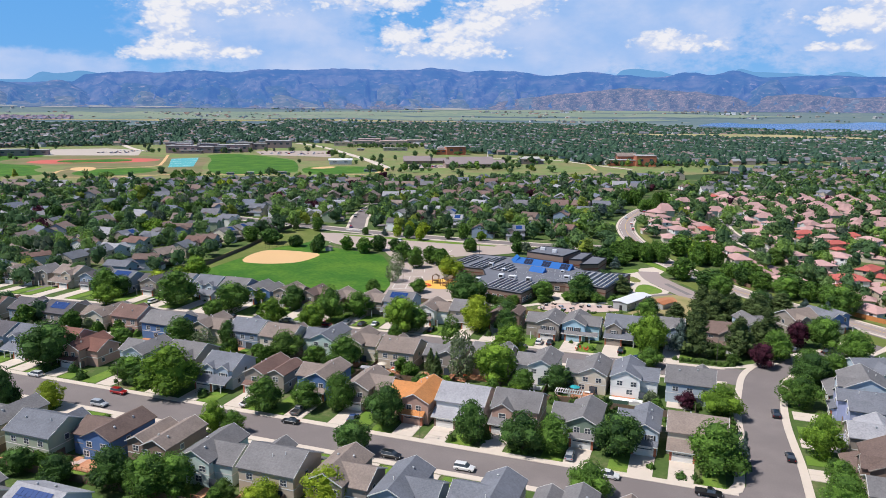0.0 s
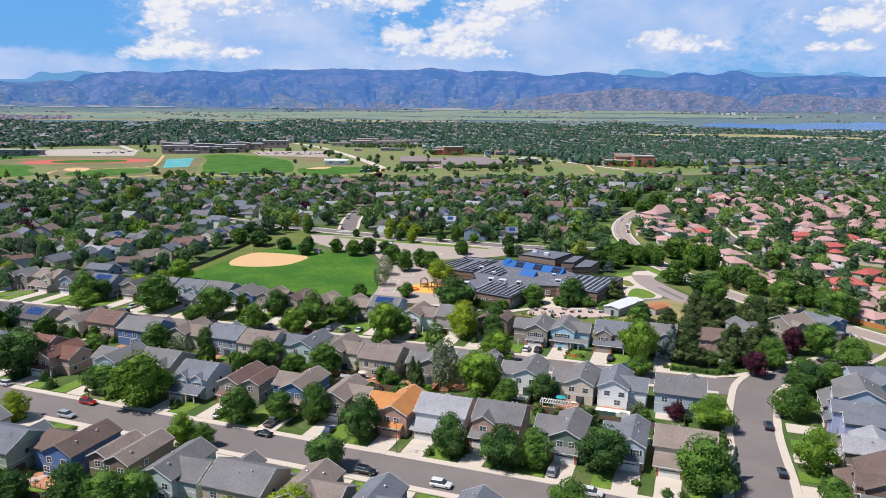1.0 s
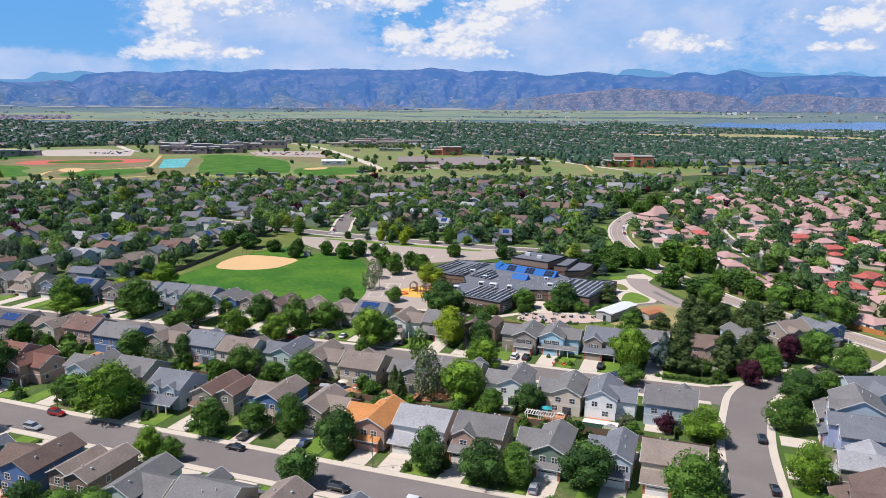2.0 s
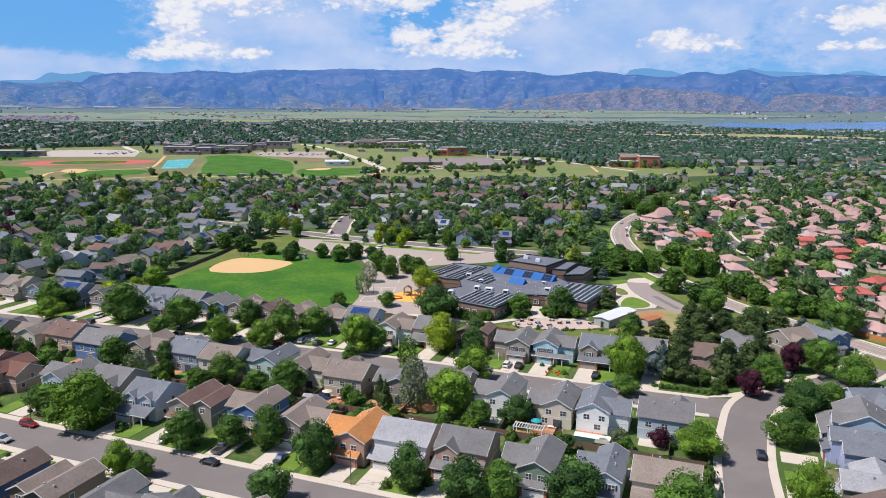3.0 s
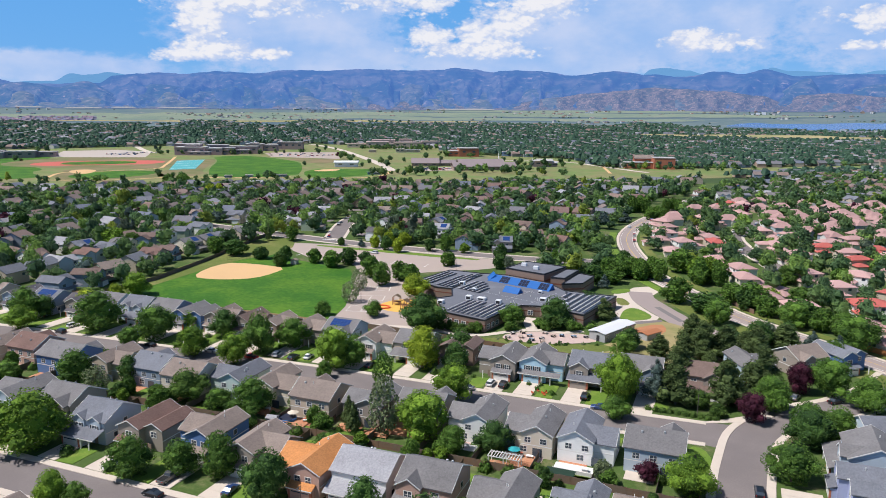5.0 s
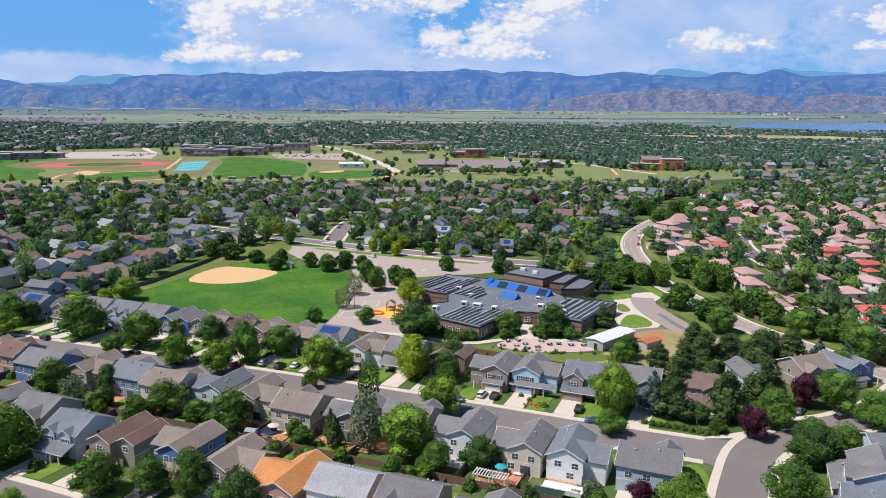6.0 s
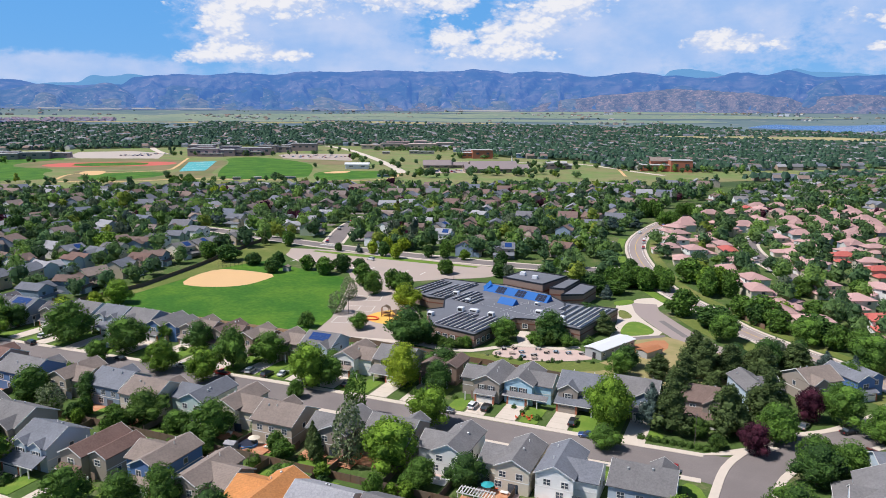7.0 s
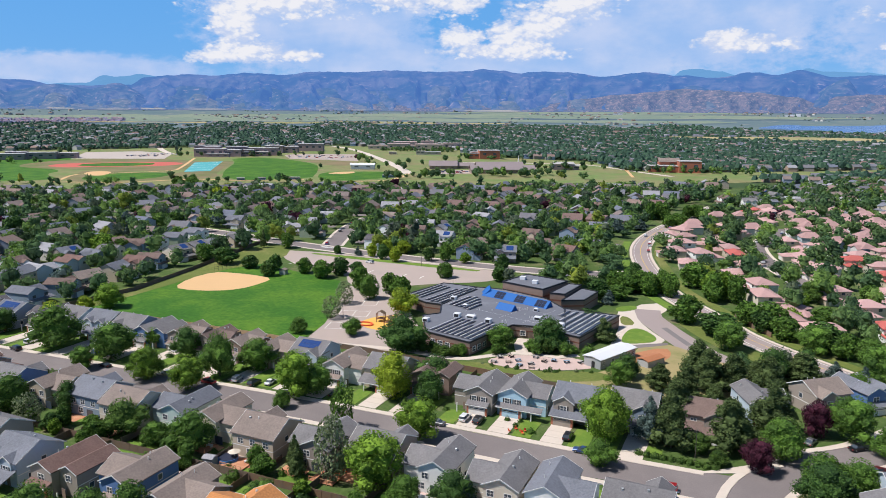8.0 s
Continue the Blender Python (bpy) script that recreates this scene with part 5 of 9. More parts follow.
def wheel(parent, x, y, r):
    bm = bmesh.new()
    bmesh.ops.create_cone(bm, cap_ends=True, segments=14, radius1=r, radius2=r, depth=0.22, matrix=pose(x, y, r, 0, 90, 0))
    w = part("wheel", bm, TYRE, parent, "black rubber tyre")
    bm = bmesh.new()
    bmesh.ops.create_cone(bm, cap_ends=True, segments=10, radius1=r * 0.6, radius2=r * 0.6, depth=0.25, matrix=pose(x, y, r, 0, 90, 0))
    part("rim", bm, GREY_METAL, w, "grey metal rim")


def car(x, y, turn, paint="black", kind="suv"):
    """A parked car; its nose points along local +y."""
    key = (paint, kind)
    label = {"suv": f"{paint} sport utility car parked", "sedan": f"{paint} saloon car parked", "pickup": f"{paint} pickup truck parked"}[kind] + " at the street or drive"
    m = pose(x, y, 0.05 if abs(y - 142) < 5 or abs(y - 220) < 5 or 16 < x < 27 else 0.16, 0, 0, turn)
    if key in CAR:
        return copy_thing(CAR[key], m)
    root = thing("car", m, label, "car", "parked cars")
    L, W = {"suv": (4.7, 1.9), "sedan": (4.6, 1.8), "pickup": (5.5, 1.95)}[kind]
    hl, hw = L / 2, W / 2
    z0, z1, z2 = {"suv": (0.32, 1.02, 1.68), "sedan": (0.26, 0.88, 1.42), "pickup": (0.42, 1.1, 1.78)}[kind]
    bm = bmesh.new()
    prism(bm, [(-hl, z0 + 0.1), (-hl + 0.1, z0), (hl - 0.15, z0), (hl, z0 + 0.18), (hl - 0.05, z1 - 0.22), (hl - 1.15, z1), (-hl + 0.12, z1), (-hl, z1 - 0.15)], -hw, hw, "x")
    bmesh.ops.bevel(bm, geom=bm.edges[:], offset=0.06, segments=1, affect="EDGES")
    part("body", bm, PAINTS[paint], root)
    back, front = {"suv": (-hl + 0.08, hl - 1.2), "sedan": (-hl + 0.75, hl - 1.25), "pickup": (-0.35, hl - 1.35)}[kind]
    slope_b = {"suv": 0.22, "sedan": 0.7, "pickup": 0.12}[kind]
    bm = bmesh.new()
    lo = [bm.verts.new(p) for p in ((-hw + 0.06, back, z1 - 0.03), (hw - 0.06, back, z1 - 0.03), (hw - 0.06, front, z1 - 0.03), (-hw + 0.06, front, z1 - 0.03))]
    hi = [bm.verts.new(p) for p in ((-hw + 0.24, back + slope_b, z2 - 0.05), (hw - 0.24, back + slope_b, z2 - 0.05), (hw - 0.24, front - 0.8, z2 - 0.05), (-hw + 0.24, front - 0.8, z2 - 0.05))]
    bm.faces.new(lo[::-1]), bm.faces.new(hi)
    for i in range(4):
        bm.faces.new((lo[i], lo[(i + 1) % 4], hi[(i + 1) % 4], hi[i]))
    part("cabin_glass", bm, GLASS, root, "dark car glass")
    part("roof_panel", boxes((-hw + 0.22, hw - 0.22, back + slope_b - 0.03, front - 0.76, z2 - 0.06, z2), bevel=0.025), PAINTS[paint], root)
    if kind == "pickup":
        part("cargo_bed", boxes((-hw + 0.15, hw - 0.15, -hl + 0.15, -0.5, z1 - 0.02, z1 + 0.012)), TYRE, root, "dark cargo bed")
    for sx in (-1, 1):
        for sy in (hl - 0.85, -hl + 0.9):
            wheel(root, sx * (hw - 0.08), sy, 0.34 if kind != "pickup" else 0.4)
        part("headlight", boxes((sx * (hw - 0.3) - 0.18, sx * (hw - 0.3) + 0.18, hl - 0.08, hl + 0.015, z1 - 0.42, z1 - 0.25)), LAMP_CLEAR, root)
        part("tail_light", boxes((sx * (hw - 0.22) - 0.12, sx * (hw - 0.22) + 0.12, -hl - 0.015, -hl + 0.05, z1 - 0.35, z1 - 0.12)), LAMP_RED, root, "red tail light")
    CAR[key] = root
    return root


# ---- fences, lawns, drives ----
def fence(points, material=FENCE_WOOD, h=1.8, label="cedar board fence between gardens"):
    bm = bmesh.new()
    for a, b in zip(points, points[1:]):
        a, b = Vector(a), Vector(b)
        n = max(1, round((b - a).length / 2.4))
        t = (b - a).normalized()
        s = Vector((-t.y, t.x))
        for i in range(n):
            p, q = a.lerp(b, i / n), a.lerp(b, (i + 1) / n)
            drop = 0.03 * math.sin(i * 2.3 + p.x)
            for c, e, hh, th in ((p, q, h + drop, 0.03), (p - t * 0.06, p + t * 0.06, h + 0.12, 0.07)):
                vs = [bm.verts.new((*(k + s * w), z)) for z in (-0.1, hh) for k, w in ((c, -th), (e, -th), (e, th), (c, th))]
                for fc in ((4, 5, 6, 7), (0, 1, 5, 4), (1, 2, 6, 5), (2, 3, 7, 6), (3, 0, 4, 7)):
                    bm.faces.new([vs[k] for k in fc])
    return solo("fence", bm, material, label, "fence", "garden fences")


def drive(x0, x1, y0, y1, material=CONCRETE):
    """A drive of a few cast slabs with open joints."""
    bm = bmesh.new()
    n = max(1, round(abs(y1 - y0) / 3))
    for i in range(n):
        a, b = y0 + (y1 - y0) * i / n, y0 + (y1 - y0) * (i + 1) / n
        box(bm, x0, x1, min(a, b) + 0.03, max(a, b) - 0.03, -0.05, 0.13)
    return solo("driveway", bm, material, "pale concrete drive in front of a garage" if material is CONCRETE else "reddish paved drive", "driveway", "drives", "structure")


def lawn(x0, x1, y0, y1):
    j = 0.3
    return solo("lawn", slab([(x0, y0), (x1, y0 + j), (x1, y1), (x0, y1 - j)], 0.0, 0.1), LAWN, "small mown green front lawn", "lawn", "lawns", "structure")


# ---- the near rows of houses ----
def lot(x, y, turn, style, roof, wall, street, lawn_side=1, flip=1, drive_mat=CONCRETE, **more):
    """A house with its drive and front lawn; street is the y of the pavement's inner edge."""
    h = house(x, y, turn, style, roof, wall, flip=flip, **more)
    w, d = more.get("w", 11.5), more.get("d", 13.5)
    s = 1 if turn == 0 else -1
    hw = w / 2
    if style == "front":
        gx = (-hw + hw - w * 0.36) / 2 if flip > 0 else (-hw + w * 0.36 + hw) / 2
    elif style == "twin":
        m = -hw + w * (0.55 if flip > 0 else 0.45)
        gx = (-hw + m) / 2 if flip > 0 else (m + hw) / 2
    else:
        gx = flip * hw * 0.45
    cx = x + s * gx
    yf = y - s * (d / 2 + 1.3)
    drive(cx - 2.7, cx + 2.7, yf, street, drive_mat)
    lx = x - s * math.copysign(1, gx) * (hw * 0.62)
    pm = (PINK_PAVING, CONCRETE, DECK_WOOD, None)[int(abs(x) * 7) % 4]
    if pm:
        px, yb = x + s * w * 0.2, y + s * (d / 2 + 2.0)
        ground_piece("patio", slab([(px - 3.2, yb - 2.0), (px + 3.2, yb - 2.0), (px + 3.2, yb + 2.0), (px - 3.2, yb + 2.0)], 0.0, 0.12), pm, "small paved garden patio behind a house", "pavement")
    if int(abs(x) * 3) % 3:
        y0, y1 = sorted((y + s * (d / 2 + 0.6), y + s * (d / 2 + 7.0)))
        lawn(x - w * 0.42, x + w * 0.4, y0, y1)
    if lawn_side:
        lawn(lx - 2.4, lx + 2.4, min(yf + s * 0.8, street), max(yf + s * 0.8, street))
    return h


lot(-283, 164, 0, "side", "grey", "mist", 149.6, flip=1)
lot(-269, 165, 0, "front", "brown", "beige", 149.6, flip=1)
lot(-255, 164, 0, "twin", "grey", "steel", 149.6, flip=-1)
lot(-241, 164, 0, "side", "tan", "beige", 149.6, flip=1)
lot(-227, 165, 0, "front", "grey", "taupe", 149.6, flip=1)
lot(-213, 165, 0, "side", "charcoal", "steel", 149.6, flip=-1)
lot(-199, 165, 0, "dormer", "slate", "steel", 149.6, flip=1, shutters=True, porch=True)
lot(-187, 167, 0, "side", "red", "rose", 149.6, flip=-1)
lot(-174.5, 164.5, 0, "front", "red", "rose", 149.6, flip=1)
lot(-158, 168.5, 0, "front", "grey", "mist", 149.6, flip=-1)
lot(-141, 169, 0, "side", "grey", "taupe", 149.6, flip=1)
lot(-124.2, 164.5, 0, "dormer", "slate", "mist", 149.6, flip=-1, shutters=True, porch=True, w=10.4)
lot(-109.5, 167, 0, "twin", "brown", "taupe", 149.6, flip=1)
lot(-95.5, 169, 0, "front", "tan", "blue", 149.6, flip=-1)
lot(-78.5, 167, 0, "front", "tan", "taupe", 149.6, flip=1)
lot(-65, 164.8, 0, "front", "orange", "rose", 149.6, flip=-1, w=12.2, d=14.5, door=WALLS["rose"])
lot(-51.6, 165.5, 0, "plain", "pale", "white", 149.6, flip=-1, w=12.5, shutters=False)
lot(-37.6, 166.5, 0, "side", "grey", "rose", 149.6, flip=-1)
lot(-22.5, 166, 0, "front", "grey", "green", 149.6, flip=-1)
lot(-8, 167.5, 0, "front", "slate", "mist", 149.6, flip=-1, w=9.5, shutters=True)
lot(5.2, 167, 0, "plain", "tan", "cream", 149.6, flip=-1, w=12.8, d=13, shutters=True, drive_mat=CONCRETE)
lot(-274, 187, 180, "side", "tan", "taupe", 200, flip=1)
lot(-260, 188, 180, "front", "slate", "mist", 200, flip=1)
lot(-245, 190, 180, "side", "brown", "beige", 200, flip=-1)
lot(-229, 192, 180, "side", "charcoal", "steel", 200, flip=1)
lot(-215, 193, 180, "side", "charcoal", "taupe", 204, flip=-1, solar=(6, 1))
lot(-200, 195.5, 180, "front", "tan", "cream", 204, flip=1)
lot(-187, 198, 180, "side", "brown", "rose", 204, flip=1)
lot(-170, 195.5, 180, "side", "grey", "blue", 204, flip=-1, w=14)
lot(-153, 198, 180, "front", "tan", "beige", 208.5, flip=-1)
lot(-138, 198.5, 180, "side", "slate", "steel", 208.5, flip=1)
lot(-124.5, 197, 180, "side", "tan", "cream", 208.5, flip=-1)
lot(-111.5, 200.5, 180, "front", "slate", "mint", 208.5, flip=1)
lot(-97, 200.5, 180, "front", "tan", "cream", 211.0, flip=-1)
lot(-82.5, 198, 180, "side", "tan", "beige", 211.0, flip=1)
lot(-68.3, 199, 180, "front", "grey", "taupe", 211.0, flip=1)
lot(-54, 202, 180, "side", "grey", "taupe", 211.0, flip=-1)
lot(-40, 201, 180, "front", "grey", "white", 211.0, flip=1)
lot(-25, 200, 180, "front", "grey", "cream", 211.0, flip=1)
lot(-11.8, 200.5, 180, "front", "slate", "white", 211.0, flip=-1, w=12.5)
lot(3, 201.5, 180, "side", "grey", "mist", 211.0, flip=-1, w=12.5)
lot(-306, 237, 0, "side", "slate", "mist", 218, flip=1)
lot(-291, 238, 0, "front", "tan", "beige", 218, flip=-1)
lot(-276, 239, 0, "twin", "grey", "taupe", 218, flip=1)
lot(-262, 240, 0, "side", "tan", "beige", 218, flip=1)
lot(-246, 241, 0, "front", "charcoal", "steel", 218, flip=1)
lot(-232, 240, 0, "side", "slate", "steel", 222, flip=1, solar=(7, -1))
lot(-218, 243, 0, "front", "charcoal", "taupe", 222, flip=-1)
lot(-205, 245, 0, "side", "grey", "mist", 222, flip=1)
lot(-191, 245.5, 0, "dormer", "slate", "mist", 222, flip=1)
lot(-178, 246, 0, "side", "grey", "steel", 222, flip=-1)
lot(-166, 247, 0, "twin", "grey", "blue", 226, flip=1)
lot(-153, 248, 0, "front", "tan", "taupe", 226, flip=1, w=10.6, d=12.5)
lot(-141, 248, 0, "front", "umber", "taupe", 226, flip=1, w=10.6, d=12.5)
lot(-129, 248, 0, "front", "tan", "brownish", 226, flip=1, w=10.6, d=12.5)
lot(-117, 248, 0, "front", "tan", "taupe", 228, flip=1, w=10.6, d=12.5)
lot(-105, 249, 0, "side", "grey", "mist", 228, flip=1, solar=(6, -1), w=11)
lot(-89, 245, 0, "front", "tan", "white", 228, flip=1, shutters=True, w=11.5)
lot(-76.5, 246, 0, "side", "grey", "beige", 228, flip=1)
lot(-62, 249, 0, "twin", "umber", "brownish", 228, flip=1, w=10.6, d=12.5)
lot(-47, 244, 0, "front", "grey", "taupe", 228, flip=-1, shutters=True, w=12)
lot(-34, 246, 0, "front", "grey", "sky", 228, flip=1, shutters=True, w=12.4, door=WALLS["sky"], porch=True)
lot(-19.8, 246.5, 0, "side", "slate", "taupe", 228, flip=-1, shutters=True, w=12, door=WALLS["taupe"])
lot(-6, 249, 0, "side", "grey", "steel", 228, flip=1)
lot(-169, 117, 180, "side", "tan", "taupe", 134.4, flip=1, w=13)
lot(-154, 117, 180, "front", "grey", "beige", 134.4, flip=1, w=12.4, d=14)
lot(-138, 116, 180, "side", "slate", "sage", 134.4, flip=-1, w=13)
lot(-123.5, 120, 180, "front", "umber", "blue", 134.4, flip=1, w=12.4, d=14)
lot(-109, 121, 180, "twin", "tan", "brownish", 134.4, flip=1)
lot(-92.5, 119.5, 180, "front", "grey", "mint", 134.4, flip=-1, w=12.4, d=14)
lot(-77.5, 120, 180, "side", "grey", "beige", 134.4, flip=1, w=13)
lot(-62, 120.5, 180, "front", "tan", "taupe", 134.4, flip=-1, w=12.4, d=14)
lot(-47.5, 119.5, 180, "front", "slate", "steel", 134.4, flip=-1, w=12.4, d=14)
lot(-33, 121.5, 180, "front", "slate", "grey", 134.4, flip=1, w=12.4, d=14)
lot(-18, 121.5, 180, "twin", "grey", "taupe", 134.4, flip=1)
lot(-3, 121, 180, "side", "tan", "beige", 134.4, flip=1, w=13)

# houses on the bend, their fronts to the west, and those round the corner
for x, y, turn, style, roof, wall, flip in ((44, 164, -90, "side", "umber", "brownish", 1), (45, 180.5, -90, "front", "pale", "taupe", -1), (46, 198, -90, "twin", "slate", "lavender", 1), (47, 214, -90, "side", "grey", "mist", 1),
                                            (54, 228, -70, "front", "slate", "mist", 1), (44, 148, -90, "front", "grey", "beige", 1), (66, 236, -60, "front", "grey", "steel", -1)):
    house(x, y, turn, style, roof, wall, flip=flip, w=13, d=13.5)
for x, y, turn, style, roof, wall, flip in ((11, 251, 0, "side", "umber", "taupe", 1), (23.5, 268, 24, "front", "grey", "mist", 1), (38.5, 279, 40, "side", "tan", "taupe", -1), (49.5, 288, 40, "twin", "slate", "blue", 1)):
    house(x, y, turn, style, roof, wall, flip=flip, w=11, d=12.5)
for x, y, turn, style, roof, wall, flip in ((-110, 88, 0, "plain", "pale", "mist", 1), (-126, 86, 0, "front", "grey", "taupe", 1), (-94, 86, 0, "front", "grey", "beige", -1), (-78, 87, 0, "side", "slate", "mist", 1), (-142, 85, 0, "side", "tan", "beige", 1)):
    house(x, y, turn, style, roof, wall, flip=flip, solar=(7, -1) if x == -110 else None)
for y0 in (160.5, 177, 194):
    drive(29, 37, y0, y0 + 5.5)
for y0 in (168, 185, 202):
    lawn(29.2, 34.5, y0, y0 + 5)

# ---- garden fences ----
fence([(-250, 180), (-150, 181.5), (-90, 183), (-20, 184), (13, 184)])
for k in range(19):
    x = -238 + k * 13.4
    fence([(x, 174.0), (x, 183 + 0.012 * (x + 90) * 0.1)])
    fence([(x + 1.5, 184), (x + 1.5, 193)], FENCE_DARK, label="weathered board fence between gardens")
fence([(-262, 261), (-200, 264.5), (-124, 266)], surface("fence_pale", (0.5, 0.32, 0.2), 0.85, 0.3, 2.0, 0.3, 0.3), 1.7, "pale cedar fence along the playing field")
fence([(-122, 267), (-98, 267.5), (-70, 266), (-40, 264), (-8, 262), (2, 262)])
for k in range(14):
    x = -172 + k * 12.9
    fence([(x, 254.5), (x, 264)])
fence([(-236, 262), (-232, 296), (-239, 338), (-246, 370), (-254, 402), (-256, 416)], FENCE_DARK, 1.9, "dark weathered fence beside the playing field")
fence([(-160, 104), (-90, 105), (0, 106)])
for k in range(11):
    fence([(-146 + k * 14.6, 105), (-146 + k * 14.6, 113.5)])
fence([(13.2, 165), (13.2, 198), (11, 206)])
fence([(92, 283), (75, 298), (66, 305), (60, 310), (55, 317)], surface("fence_orange_cedar", (0.5, 0.2, 0.07), 0.85, 0.3, 2.0, 0.3, 0.3), 1.9, "new orange cedar fence along the road")
fence([(26, 343), (19, 353), (13, 364)], FENCE_WOOD, 1.9, "cedar fence along the collector road")
fence([(2, 262), (8, 270), (20, 281), (34, 292)])


# ---- trees of the near blocks: place, crown radius, height ----
tree(-183.1, 156.5, 8.8, 10.7, "dark", "broad")
tree(-162.7, 124.2, 4.0, 13.9, "dark", "broad")
tree(-158.1, 120.4, 3.3, 4.9, "dark", "broad")
tree(-156.4, 132.0, 4.7, 6.0, "yellow", "broad")
tree(-149.8, 154.3, 5.2, 8.3, "mid", "broad")
tree(-134.0, 152.0, 8.8, 12.6, "bright", "broad")
tree(-106.9, 134.7, 3.7, 8.9, "bright", "broad")
tree(-102.4, 136.3, 3.6, 6.1, "mid", "broad")
tree(-103.0, 151.3, 5.3, 9.7, "mid", "broad")
tree(-93.5, 156.0, 4.8, 7.4, "mid", "broad")
tree(-84.2, 158.0, 5.2, 10.9, "mid", "broad")
tree(-68.9, 154.1, 5.4, 11.6, "dark", "broad")
tree(-69.3, 136.4, 5.1, 7.9, "dark", "broad")
tree(-46.0, 152.4, 4.9, 11.1, "dark", "broad")
tree(-33.2, 152.2, 5.4, 10.3, "dark", "broad")
tree(-26.4, 153.8, 5.1, 9.8, "mid", "broad")
tree(-50.5, 192.2, 7.5, 10.5, "bright", "broad")
tree(-41.6, 187.3, 4.2, 7.2, "mid", "broad")
tree(-60.8, 190.7, 4.8, 15.5, "sparse", "poplar")
tree(-98.7, 189.1, 6.0, 8.7, "mid", "broad")
tree(-108.4, 187.1, 3.7, 5.6, "mid", "broad")
tree(-70.9, 191.4, 2.4, 8.7, "pine", "conifer")
tree(-79.6, 189.0, 2.7, 5.4, "mid", "broad")
tree(-32.8, 191.6, 4.8, 8.2, "dark", "broad")
tree(-30.0, 193.6, 1.9, 7.2, "spruce", "conifer")
tree(11.2, 189.6, 5.5, 7.6, "bright", "broad")
tree(13.3, 178.7, 2.1, 3.6, "shrub", "shrub")
tree(15.5, 163.5, 1.5, 8.2, "spruce", "conifer")
tree(9.1, 157.4, 7.3, 7.6, "mid", "broad")
tree(32.2, 172.6, 4.7, 11.7, "bright", "broad")
tree(34.0, 159.8, 3.8, 5.7, "mid", "broad")
tree(33.5, 149.0, 4.9, 5.0, "mid", "broad")
tree(-15.2, 137.0, 4.7, 8.4, "mid", "broad")
tree(-11.9, 158.2, 6.4, 10.7, "dark", "broad")
tree(2.4, 192.3, 2.9, 3.0, "purple", "broad")
tree(-109.7, 105.1, 5.1, 9.9, "dark", "broad")
tree(-100.0, 104.1, 5.6, 10.7, "mid", "broad")
tree(-95.6, 108.0, 5.0, 9.7, "mid", "broad")
tree(-133.4, 102.8, 3.8, 5.0, "dark", "broad")
tree(-121.6, 102.3, 4.3, 5.9, "dark", "broad")
tree(36.1, 222.8, 6.0, 9.6, "dark", "broad")
tree(31.2, 203.2, 5.7, 9.8, "mid", "broad")
tree(-75.6, 109.3, 4.0, 3.9, "yellow", "broad")
tree(-64.1, 114.8, 5.3, 3.9, "yellow", "broad")
tree(-84.8, 109.1, 3.0, 3.0, "shrub", "shrub")
tree(53.2, 252.4, 6.1, 8.0, "mid", "broad")
tree(-6.9, 410.9, 8.0, 12.1, "mid", "light")
tree(3.3, 386.7, 4.9, 12.8, "mid", "light")
tree(12.2, 388.0, 4.9, 12.8, "mid", "light")
tree(7.8, 393.3, 4.9, 12.8, "bright", "light")
tree(25.0, 358.8, 3.2, 8.32, "bright", "light")
tree(39.7, 329.7, 6.0, 8.0, "mid", "broad")
tree(26.5, 294.5, 5.6, 11.5, "dark", "broad")
tree(16.4, 280.5, 6.2, 12.5, "pine", "pine")
tree(35.4, 304.5, 4.4, 9.5, "dark", "broad")
tree(43.2, 300.0, 3.4, 8.0, "spruce", "conifer")
tree(50.3, 296.5, 3.0, 8.5, "spruce", "conifer")
tree(12.6, 322.5, 6.2, 9.5, "mid", "broad")
tree(30.5, 341.5, 5.6, 9.0, "mid", "light")
tree(23.5, 348.5, 5.2, 9.0, "dark", "light")
tree(40.5, 333.0, 5.4, 9.0, "dark", "light")
tree(48.5, 328.0, 4.8, 9.0, "mid", "light")
tree(57.0, 318.0, 5.0, 8.5, "dark", "light")
tree(53.5, 303.0, 4.0, 7.5, "mid", "broad")
tree(9.7, 279.0, 7.0, 13.5, "pine", "pine")
tree(-3.7, 276.1, 4.8, 8.0, "pine", "pine")
tree(-14.6, 271.5, 4.2, 8.8, "mid", "broad")
tree(40.1, 289.1, 3.0, 5.9, "mid", "broad")
tree(4.2, 250.8, 6.0, 13.5, "pine", "pine")
tree(17.0, 249.2, 6.9, 10.7, "pine", "pine")
tree(26.5, 256.5, 7.0, 14.5, "pine", "pine")
tree(36.7, 259.2, 4.3, 10.0, "purple", "broad")
tree(-11.2, 237.3, 6.1, 13.8, "bright", "broad")
tree(54.7, 325.6, 5.4, 7.8, "mid", "broad")
tree(-38.5, 390.1, 5.6, 9.5, "mid", "light")
tree(-28.4, 391.6, 5.6, 9.5, "mid", "light")
tree(-33.5, 397.7, 5.6, 9.5, "mid", "light")
tree(-42.1, 370.8, 5.2, 9.3, "dark", "light")
tree(-36.9, 332.7, 5.8, 5.5, "dark", "light")
tree(48.4, 289.9, 5.0, 6.4, "mid", "broad")
tree(44.9, 260.4, 6.2, 12.0, "mid", "broad")
tree(32.5, 362.1, 4.0, 7.2, "bright", "light")
tree(19.6, 418.9, 5.4, 6.4, "mid", "light")
tree(37.4, 394.7, 3.9, 6.0, "bright", "light")
tree(52.0, 371.9, 5.0, 7.0, "mid", "light")
tree(17.2, 299.9, 4.0, 7.0, "dark", "broad")
